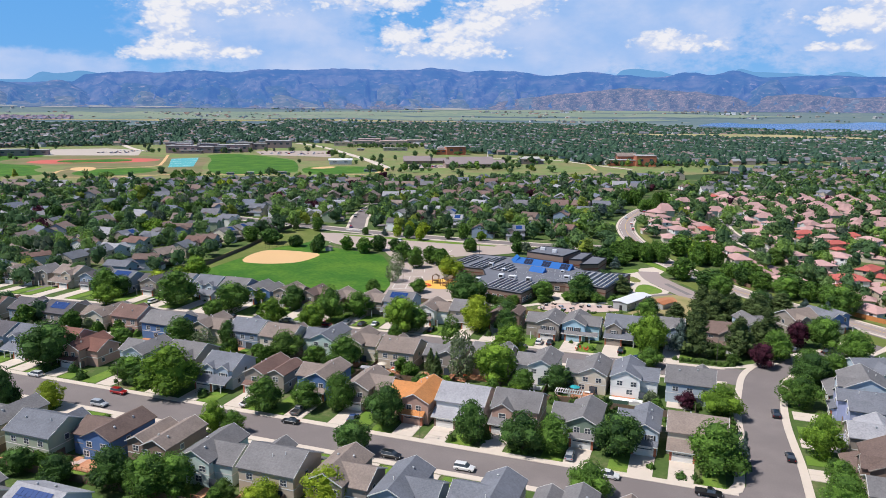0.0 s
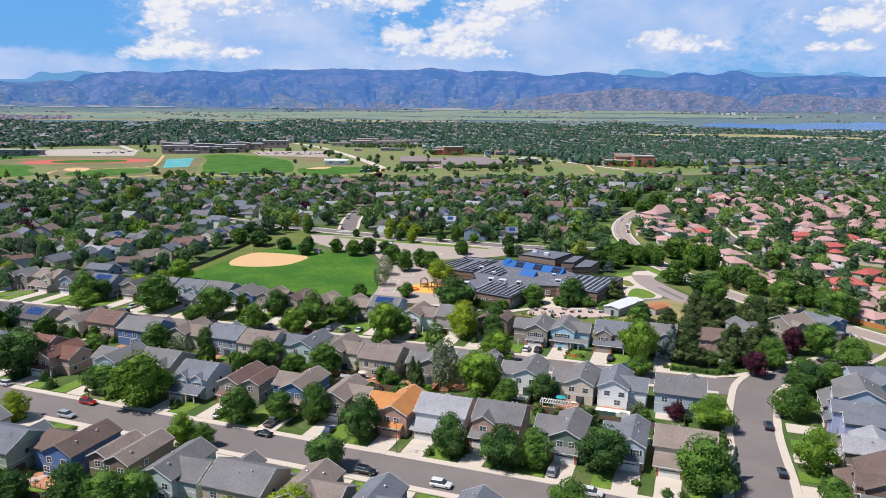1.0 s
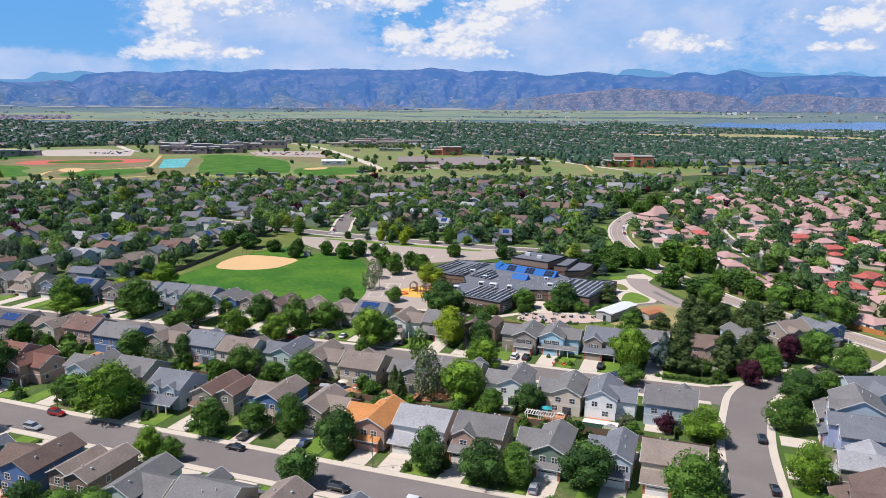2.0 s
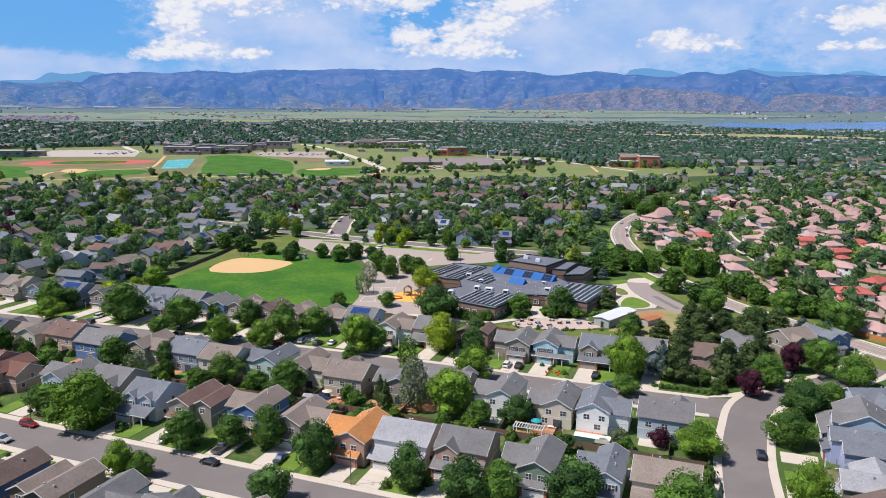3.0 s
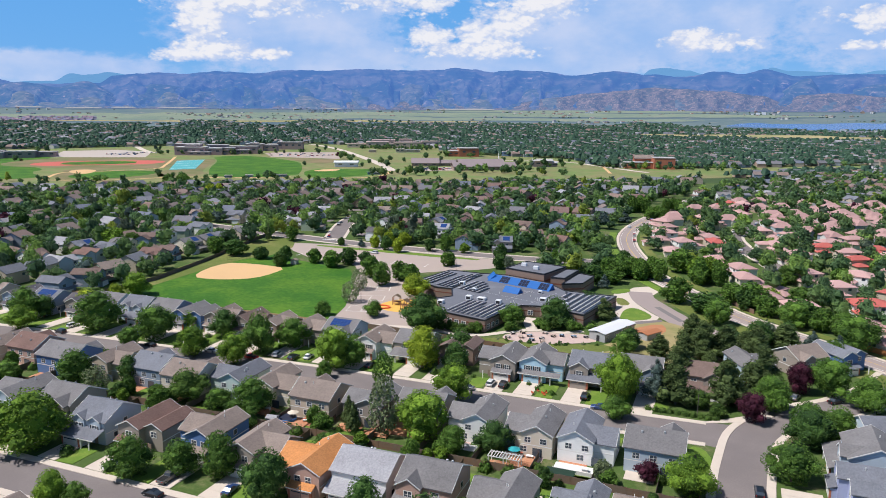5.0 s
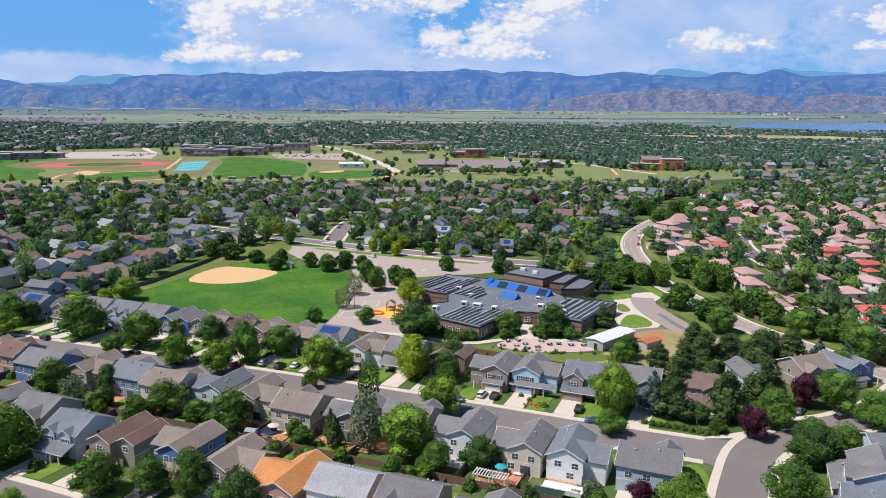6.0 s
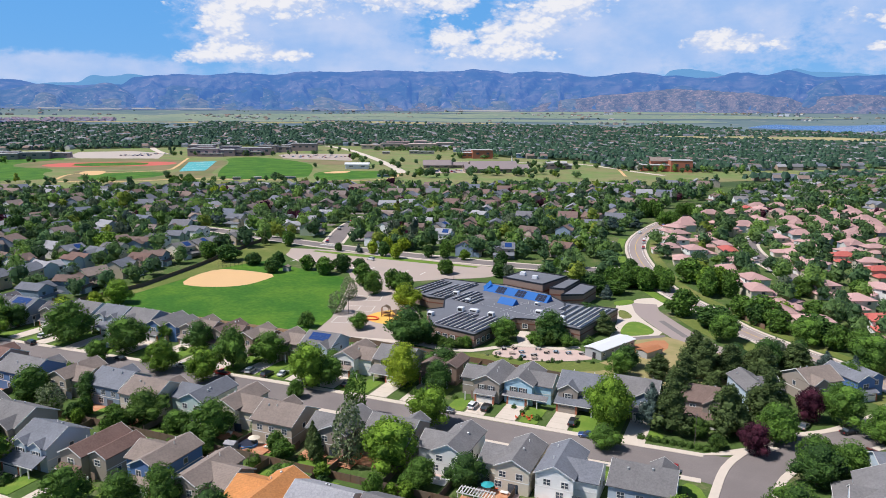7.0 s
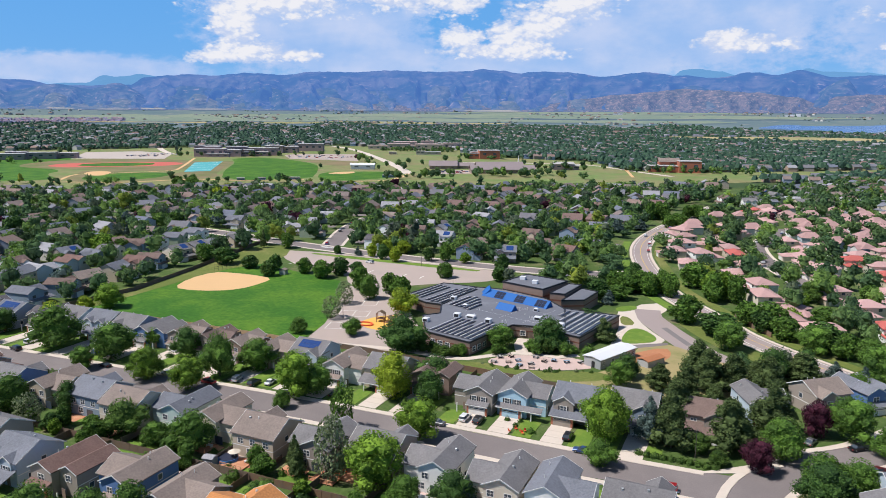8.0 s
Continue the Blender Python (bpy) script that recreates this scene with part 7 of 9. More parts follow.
    # each row runs away from its lower end, its panels tilted to the south
    for ends in ([(-82 + 2.1 * i, 286 - 0.55 * i, 13.5 if i == 4 else 17.5 + 0.25 * i) for i in range(9)],
                 [(-109.6 + 2.2 * i, 326.6 - 1.15 * i if i < 5 else 320.6, 21.5 if i < 5 else 27) for i in range(8) if i != 3],
                 [(-89.6 + 2.3 * i, 319.5 - 0.9 * i, (15, 16.5, 15, 12, 9)[i]) for i in range(5)],
                 [(-46.0 + 2.0 * i, (322, 316, 310, 305.5, 304, 303, 302)[i], (8, 14, 20, 25, 26.5, 27.5, 28.5)[i]) for i in range(7)]):
        for x, y, length in ends:
            part("panel_rack", rack(length), None, s, "tilted rack of dark solar panels", pose(x + 0.17 * length, y + 0.985 * length, H + 0.08, 0, 0, 260.2) @ Matrix.Diagonal((length, 1.25, 1, 1)))
    # welded seams of the roof membrane
    seam = mesh_from("roof_seam", [(0, -0.06, 0), (1, -0.06, 0), (1, 0.06, 0), (0, 0.06, 0)], [(0, 1, 2, 3)], RACK)
    for x, y, ang, length in ((-78, 318, -17, 30), (-74, 330, -17, 24), (-70, 300, -17, 14), (-66, 310, 73, 18), (-56, 308, 73, 22), (-60, 306, -17, 12), (-82, 309, 73, 10)):
        part("roof_seam", seam, None, s, "pale roof seam", pose(x, y, H + 0.02, 0, 0, ang) @ Matrix.Diagonal((length, 1, 1, 1)))
    # plant on the roofs
    for x, y, w, d, h in ((-91, 327, 2.2, 2.0, 1.5), (-80, 305, 2.4, 2.2, 1.6), (-75, 306, 3.4, 2.4, 1.1), (-67, 303, 2.2, 2.2, 1.6), (-88, 295, 2.2, 2.2, 1.4), (-52, 314, 2.6, 2.2, 1.3), (-42, 309, 2.2, 2.2, 1.5), (-83, 320, 1.8, 1.6, 0.9), (-49, 312, 1.6, 1.4, 0.8), (-56, 325, 1.6, 1.6, 1.2)):
        u = part("roof_unit", boxes((x - w / 2, x + w / 2, y - d / 2, y + d / 2, H, H + h), bevel=0.08), WHITE_METAL, s, "pale metal ventilation unit")
        part("grille", boxes((x - w * 0.35, x + w * 0.35, y - d / 2 - 0.03, y - d / 2, H + 0.3, H + h - 0.25)), DARK_METAL, u)
    for x, y in ((-73, 361), (-66, 356)):
        part("roof_unit", boxes((x - 1.2, x + 1.2, y - 1, y + 1, 7.6, 9.0), bevel=0.08), WHITE_METAL, s, "pale metal ventilation unit")
    rnd = random.Random(3)
    for k in range(16):
        x, y = rnd.uniform(-84, -50), rnd.uniform(304, 328)
        part("vent_pipe", PIPE, None, s, "", pose(x, y, H + 0.25))
    # windows along the outer walls
    for x, y, turn, n in ((-66, 279.6, -15, 0), (-62.9, 286, 78, 3), (-30, 315, 78, 5), (-36, 300.4, -16, 1), (-75, 281.6, -15, 3), (-54.5, 304.6, 5, 2)):
        for k in range(n):
            a = radians(turn)
            window(s, x + math.cos(a) * (k - n / 2) * 3.2, y + math.sin(a) * (k - n / 2) * 3.2, 1.0, turn, 1.8, 1.6)
    return s


school()
sh = thing("portable_classroom", pose(-21.5, 294.0, 0, 0, 0, 66), "white metal portable classroom beside the school", "shed")
part("wall", boxes((-9.5, 9.5, -3.2, 3.2, -0.05, 3.1)), WALLS["grey"], sh)
bm = bmesh.new()
gable(bm, 0, 3.2, -9.5, 9.5, 3.1, 0.16, "x", 0.4, 0.2)
part("roof", bm, WHITE_METAL, sh, "white sheet-metal roof")
for u in (-8, -3, 3, 8):
    window(sh, u, -3.2, 1.2, 0, 1.2, 1.0)
part("door", boxes((-9.56, -9.48, -1.0, 0.2, 0.0, 2.1)), DARK_METAL, sh)
sh = thing("storage_shed", pose(-9, 296, 0, 0, 0, 60), "low shed with an orange-brown roof beside the white classroom", "shed")
part("wall", boxes((-4, 4, -2.2, 2.2, -0.05, 2.2)), WALLS["grey"], sh)
bm = bmesh.new()
gable(bm, 0, 2.2, -4, 4, 2.2, 0.25, "x", 0.3, 0.15)
part("roof", bm, surface("rust_roof", (0.42, 0.17, 0.08), 0.8, 0.2, 2.0, 0.3, 0.1), sh, "orange-brown roof")
sh = thing("field_shed", pose(-193, 352, 0, 0, 0, 10), "small grey shed at the edge of the playing field", "shed")
part("wall", boxes((-1.6, 1.6, -1.4, 1.4, -0.05, 2.3)), WALLS["grey"], sh)
bm = bmesh.new()
gable(bm, 0, 1.6, -1.4, 1.4, 2.3, 0.4, "y", 0.2, 0.12)
part("roof", bm, ROOFS["tan"], sh)

# playground frames, benches, backstop
WOOD = surface("play_timber", (0.3, 0.14, 0.07), 0.8, 0.2, 3.0, 0.3, 0.1)
for x, y, turn, h in ((-110, 301, 15, 3.4), (-103, 303, 60, 2.8), (-104.5, 297.5, -10, 3.0)):
    p = thing("play_frame", pose(x, y, 0, 0, 0, turn), "brown timber climbing frame on the yellow play surface", "play equipment", "play frames")
    for u in (-1.5, 1.5):
        for v in (-1.2, 1.2):
            part("post", boxes((u - 0.12, u + 0.12, v - 0.12, v + 0.12, 0, h)), WOOD, p)
    part("platform", boxes((-1.6, 1.6, -1.3, 1.3, 1.3, 1.45)), WOOD, p)
    bm = bmesh.new()
    gable(bm, 0, 1.5, -1.2, 1.2, h, 0.6, "y", 0.2, 0.1)
    part("canopy", bm, surface("brown_canopy", (0.16, 0.11, 0.07), 0.7), p, "brown canopy")
    bm = bmesh.new()
    prism(bm, [(1.3, 1.3), (1.3, 1.5), (4.2, 0.35), (4.2, 0.15)], -0.4, 0.4, "x")
    part("slide", bm, GREY_METAL, p, "grey metal slide")
bm = bmesh.new()
for k in range(12):
    a0, a1 = k * math.pi / 6, (k + 1) * math.pi / 6
    q = [(3.4 * math.cos(a0), 2.4 * math.sin(a0)), (3.4 * math.cos(a1), 2.4 * math.sin(a1)), (2.9 * math.cos(a1), 1.95 * math.sin(a1)), (2.9 * math.cos(a0), 1.95 * math.sin(a0))]
    v = [bm.verts.new((*c, z)) for z in (0.0, 0.55) for c in q]
    for fc in ((4, 5, 6, 7), (0, 1, 5, 4), (2, 3, 7, 6)):
        bm.faces.new([v[i] for i in fc])
solo("sand_pit_edge", bm, ORANGE_CLOTH, "orange-brown oval sand pit kerb in the schoolyard", "play equipment", m=pose(-113.5, 295, 0.05))
BENCH_WOOD = surface("weathered_bench_wood", (0.42, 0.33, 0.27), 0.85, 0.2, 3.0, 0.3, 0.1)
BENCH_BLUE = surface("faded_blue_plastic", (0.22, 0.3, 0.38), 0.7, 0.15, 3.0, 0.3, 0.05)
BENCH_GREY = surface("weathered_grey_plastic", (0.38, 0.36, 0.34), 0.8, 0.15, 3.0, 0.3, 0.05)
for k, (x, y) in enumerate(((-55, 276.3), (-50.7, 278.1), (-48.2, 280.6), (-43.5, 279.3), (-40.4, 283.6), (-37.7, 285.2), (-54.6, 281.2), (-51.6, 283.4), (-46.4, 276.6), (-44, 286), (-42.6, 276.4), (-33.6, 285.8), (-29.4, 287.2))):
    t = thing("picnic_table", pose(x, y, 0.09, 0, 0, 20 * k), "weathered picnic table in the school garden", "table", "picnic tables")
    mt = (BENCH_GREY, BENCH_WOOD, BENCH_BLUE)[k % 3]
    part("tabletop", boxes((-0.9, 0.9, -0.4, 0.4, 0.7, 0.77)), mt, t)
    for v in (-0.75, 0.75):
        part("bench", boxes((-0.9, 0.9, v - 0.14, v + 0.14, 0.42, 0.47)), mt, t)
        part("leg", boxes((v * 0.9 - 0.05, v * 0.9 + 0.05, -0.7, 0.7, 0.0, 0.7)), DARK_METAL, t)
rnd = random.Random(8)
for k in range(26):
    u = rnd.random()
    x, y = (-58 + 24 * u, 273.2 + 4 * u * u + rnd.uniform(-1, 0.6)) if k % 3 else (-37 + 14 * u, 275.5 + 6 * u + rnd.uniform(-1, 1))
    r = rnd.uniform(0.4, 0.9)
    tree(round(x, 1), round(y, 1), r, r * rnd.uniform(0.8, 1.6), rnd.choice(("shrub", "sparse", "dark")), "shrub")
bs = thing("backstop", pose(-224, 347, 0, 0, 0, 38), "dark metal baseball backstop behind the infield", "fence")
for k in range(7):
    u = -6 + 2 * k
    part("post", boxes((u - 0.04, u + 0.04, -0.04, 0.04, 0, 3.2)), DARK_METAL, bs)
for z in (1.1, 2.1, 3.2):
    part("rail", boxes((-6, 6, -0.02, 0.02, z - 0.025, z + 0.025)), DARK_METAL, bs)


LAMP_POLE = surface("bronze_painted_steel", (0.1, 0.085, 0.075), 0.6, 0.1, 3.0, 0.5, 0.03)


def lamp_post(x, y, turn, h=8.0):
    p = thing("street_lamp", pose(x, y, 0, 0, 0, turn), "slim dark bronze street lamp with a short arm", "street lamp", "street lamps")
    bm = bmesh.new()
    bmesh.ops.create_cone(bm, segments=8, radius1=0.1, radius2=0.06, depth=h, cap_ends=True, matrix=pose(0, 0, h / 2))
    part("pole", bm, LAMP_POLE, p)
    part("arm", boxes((-0.04, 0.04, -0.9, 0.05, h - 0.1, h)), LAMP_POLE, p)
    part("lantern", boxes((-0.16, 0.16, -1.4, -0.8, h - 0.16, h - 0.02), bevel=0.04), LAMP_POLE, p)


for x, y, turn in ((-57.8, 149.2, 0), (-150, 149.3, 0), (10.5, 231.6, 180), (-150, 228, 0), (-100, 398, 0), (-140, 398, 0), (-180, 398, 0), (-110, 370, 0), (-133, 330, 0), (-125, 298, 0)):
    lamp_post(x, y, turn, 6.5 if y > 290 else 8.0)

# decks, parasols and garden clutter behind the near houses
for x, y in ((-88.5, 109.5), (-121, 110.5), (-133, 107), (-25, 190), (-62, 190.5), (-84, 187.5), (-97, 190.5), (-124, 187)):
    d = thing("deck", pose(x, y, 0), "timber garden deck with railing behind a house", "deck", "garden decks")
    bm = bmesh.new()
    box(bm, -3.0, 3.0, -2.4, 2.4, 0.3, 0.42, bevel=0.03)
    part("platform", bm, DECK_WOOD, d)
    for u in (-2.95, -1.5, 0, 1.5, 2.95):
        part("post", boxes((u - 0.05, u + 0.05, -2.4, -2.3, 0, 1.3)), DECK_WOOD, d)
    part("rail", boxes((-3, 3, -2.42, -2.28, 1.25, 1.33)), DECK_WOOD, d)
for x, y, mt, words in ((-98.5, 191.5, PALE_BLUE_CLOTH, "light blue"), (-27.5, 191, TEAL_CLOTH, "teal"), (-158, 186, ORANGE_CLOTH, "red"), (-86, 189, WALLS["cream"], "cream")):
    p = thing("parasol", pose(x, y, 0), f"{words} garden parasol on a patio", "parasol", "parasols")
    bm = bmesh.new()
    bmesh.ops.create_cone(bm, segments=8, radius1=1.5, radius2=0.05, depth=0.6, matrix=pose(0, 0, 2.5))
    part("canopy", bm, mt, p)
    part("pole", boxes((-0.03, 0.03, -0.03, 0.03, 0, 2.6)), WHITE, p)
for x, y, n in ((-62, 193, 7), (-31, 230.8, 5), (-27, 192.5, 6), (-84, 189, 4)):
    rnd = random.Random(int(x))
    for k in range(n):
        c = thing("garden_chair", pose(x + rnd.uniform(-2.5, 2.5), y + rnd.uniform(-1.5, 1.5), 0.12, 0, 0, rnd.uniform(0, 360)), "orange-red plastic garden chair on a patio", "chair", "garden chairs")
        part("seat", boxes((-0.3, 0.3, -0.3, 0.3, 0.38, 0.44)), ORANGE_CLOTH, c)
        part("backrest", boxes((-0.3, 0.3, 0.26, 0.32, 0.44, 0.95)), ORANGE_CLOTH, c)
        for u in (-0.26, 0.26):
            for v in (-0.26, 0.26):
                part("leg", boxes((u - 0.03, u + 0.03, v - 0.03, v + 0.03, 0, 0.4)), ORANGE_CLOTH, c)
tr = thing("trampoline", pose(-125.5, 182, 0), "round black garden trampoline", "trampoline")
bm = bmesh.new()
bmesh.ops.create_cone(bm, segments=24, radius1=2.2, radius2=2.2, depth=0.08, cap_ends=True, matrix=pose(0, 0, 0.85))
part("mat", bm, TYRE, tr)
for k in range(6):
    a = k * math.pi / 3
    part("leg", boxes((2.1 * math.cos(a) - 0.04, 2.1 * math.cos(a) + 0.04, 2.1 * math.sin(a) - 0.04, 2.1 * math.sin(a) + 0.04, 0, 0.85)), GREY_METAL, tr)
for x0, x1, y0, y1 in ((-66, -58, 176, 182), (-150, -140, 177, 183), (-118, -108, 176, 182), (-40, -30, 255, 261), (-26, -14, 256, 261), (-20, -12, 176, 182), (-98, -90, 176, 182), (0, 8, 205, 211), (-50, -42, 205, 211), (-55, -47, 256, 262)):
    lawn(x0, x1, y0, y1)


# patios, a pergola, a pool and a white porch yard between the two near rows
WHITE_SLAB = surface("white_painted_concrete", (0.74, 0.72, 0.7), 0.8, 0.08, 2.0, 0.3, 0.05)
for x0, x1, y0, y1, mt, words in ((-30.5, -21, 190.2, 193.2, PINK_PAVING, "reddish paved patio behind a beige house"), (-42.5, -37, 190.2, 193.2, WHITE_SLAB, "white concrete patio"), (-18, -5, 188.6, 192.8, WHITE_SLAB, "white concrete yard behind the white house"),
                                  (-85, -76, 187.2, 190.6, DECK_WOOD, "terracotta coloured garden patio"), (-98.5, -92.5, 190.0, 193.0, DECK_WOOD, "orange timber terrace"), (-129, -122.5, 188.2, 190.0, PINK_PAVING, "orange paved patio"), (-133, -126, 111.5, 113.6, DECK_WOOD, "reddish timber terrace")):
    ground_piece("patio", slab([(x0, y0), (x1, y0), (x1, y1), (x0, y1)], 0.0, 0.14), mt, words, "pavement")
for x0, x1, y0, y1 in ((-72, -62, 184.6, 189.5), (-146, -134.5, 186.5, 190.5), (-19, -8, 184.8, 188.2), (-116, -105, 185, 190)):
    lawn(x0, x1, y0, y1)
ground_piece("lawn", slab([(9.6, 213), (13, 212.5), (15.2, 207), (15.1, 196), (10.4, 196), (9.9, 206)], 0.02, 0.1, 1), LAWN, "green corner lawn beside the blue house", "lawn")
ground_piece("lawn", slab([(-4, 231.4), (3, 232), (3, 236.5), (-3.5, 236.5)], 0.02, 0.1, 1), LAWN, "green front lawn with a clipped hedge", "lawn")
wf = thing("porch_fence", pose(-11.5, 188.4, 0), "low white panel fence round the yard of the white house", "fence")
for k in range(7):
    u = -6.3 + k * 2.1
    part("post", boxes((u - 0.07, u + 0.07, -0.07, 0.07, -0.05, 1.15)), WHITE, wf)
    if k < 6:
        part("panel", boxes((u + 0.07, u + 2.03, -0.03, 0.03, 0.1, 1.05)), WHITE, wf)
pg = thing("pergola", pose(-28.3, 186.4, 0), "white timber pergola over a brown deck", "pergola")
part("deck", boxes((-3.8, 3.8, -1.6, 1.6, -0.05, 0.25)), DECK_WOOD, pg, "brown timber deck")
for u in (-3.5, 0, 3.5):
    for v in (-1.3, 1.3):
        part("post", boxes((u - 0.08, u + 0.08, v - 0.08, v + 0.08, 0.2, 2.4)), WHITE, pg)
for v in (-1.3, 1.3):
    part("beam", boxes((-3.8, 3.8, v - 0.06, v + 0.06, 2.4, 2.58)), WHITE, pg)
for k in range(12):
    u = -3.6 + k * 0.655
    part("slat", boxes((u - 0.09, u + 0.09, -1.6, 1.6, 2.58, 2.68)), WHITE, pg)
net = thing("garden_net", pose(-15.5, 185.6, 0), "dark green netted garden enclosure", "enclosure")
for u in (-3.2, 3.2):
    for v in (-1.4, 1.4):
        part("post", boxes((u - 0.05, u + 0.05, v - 0.05, v + 0.05, -0.05, 1.7)), DARK_METAL, net)
part("net", boxes((-3.2, 3.2, -1.4, 1.4, 1.6, 1.66)), surface("dark_net", (0.02, 0.045, 0.03), 0.9, 0.2, 3.0, 0.4, 0.2), net)
pool = thing("garden_pool", pose(-87.1, 188.2, 0), "round blue garden pool with a dark cover", "pool")
bm = bmesh.new()
bmesh.ops.create_cone(bm, segments=28, radius1=2.3, radius2=2.3, depth=1.1, cap_ends=True, matrix=pose(0, 0, 0.5))
part("wall", bm, surface("blue_pool_liner", (0.06, 0.2, 0.5), 0.4, 0.1, 2.0, 0.3, 0.05), pool, "blue pool wall")
bm = bmesh.new()
bmesh.ops.create_cone(bm, segments=28, radius1=2.15, radius2=2.1, depth=0.08, cap_ends=True, matrix=pose(0, 0, 1.09))
part("cover", bm, surface("dark_pool_cover", (0.03, 0.035, 0.06), 0.5, 0.15, 2.0, 0.4, 0.1), pool, "dark pool cover")
sh = thing("garden_shed", pose(-89.5, 184.9, 0, 0, 0, 8), "small grey garden shed with a pale roof", "shed")
part("wall", boxes((-1.3, 1.3, -1.1, 1.1, -0.05, 2.0)), WALLS["grey"], sh)
bm = bmesh.new()
gable(bm, 0, 1.1, -1.3, 1.3, 2.0, 0.4, "x", 0.15, 0.1)
part("roof", bm, ROOFS["pale"], sh)
for x, y in ((-82, 188.8), (-78.5, 189.2), (-95.5, 191.4), (-28, 191.6), (-24, 191.8), (-126, 189.2), (-39.5, 191.6), (-11, 190.6)):
    t = thing("garden_table", pose(x, y, 0.14), "white garden table on a patio", "table", "garden tables")
    part("tabletop", boxes((-0.8, 0.8, -0.5, 0.5, 0.7, 0.76), bevel=0.02), WHITE, t)
    for u in (-0.65, 0.65):
        part("leg", boxes((u - 0.05, u + 0.05, -0.4, 0.4, 0.0, 0.7)), WHITE, t)


# ---- estates further off ----
def inside(x, y, poly):
    hit = False
    for (x0, y0), (x1, y1) in zip(poly, poly[1:] + poly[:1]):
        if (y0 > y) != (y1 > y) and x < (x1 - x0) * (y - y0) / (y1 - y0) + x0:
            hit = not hit
    return hit


def away_from(x, y, line, gap):
    p = Vector((x, y))
    for a, b in zip(line, line[1:]):
        a, b = Vector(a), Vector(b)
        t = max(0.0, min(1.0, (p - a).dot(b - a) / (b - a).length_squared))
        if (a + (b - a) * t - p).length < gap:
            return False
    return True


ESTATE_WEST = [(-306, 225), (-306, 300), (-309, 372), (-318, 424), (-420, 440), (-640, 470), (-640, 330), (-420, 190), (-306, 200)]
ESTATE_NORTH = [(-640, 478), (-420, 460), (-262, 440), (-180, 428), (-70, 428), (-56, 470), (-58, 560), (-54, 650), (-36, 740), (-20, 900), (-119, 826), (-308, 728), (-480, 632), (-640, 530)]
ESTATE_EAST = [(38, 356), (12, 398), (-10, 438), (-22, 480), (-28, 560), (-22, 640), (0, 705), (120, 730), (330, 760), (300, 640), (190, 440), (110, 330), (80, 322)]
ESTATE_NORTHEAST = [(-18, 735), (0, 715), (120, 742), (330, 772), (420, 900), (420, 1230), (320, 1130), (100, 980), (20, 860)]
PLAIN_HOUSES, PINK_HOUSES = [], []
rnd = random.Random(21)


def plain_house(i):
    style = ("front", "side", "twin", "dormer", "side", "front")[i % 6]
    roof = ("grey", "umber", "slate", "brown", "grey", "slate", "pale", "tan", "charcoal", "slate", "umber")[i % 11]
    wall = ("beige", "mist", "white", "taupe", "cream", "steel", "mist", "sage", "white", "grey", "steel", "cream", "beige")[i % 13]
    return lite_house(style, roof, wall, 1 if i % 2 else -1, i in (4, 10, 16))


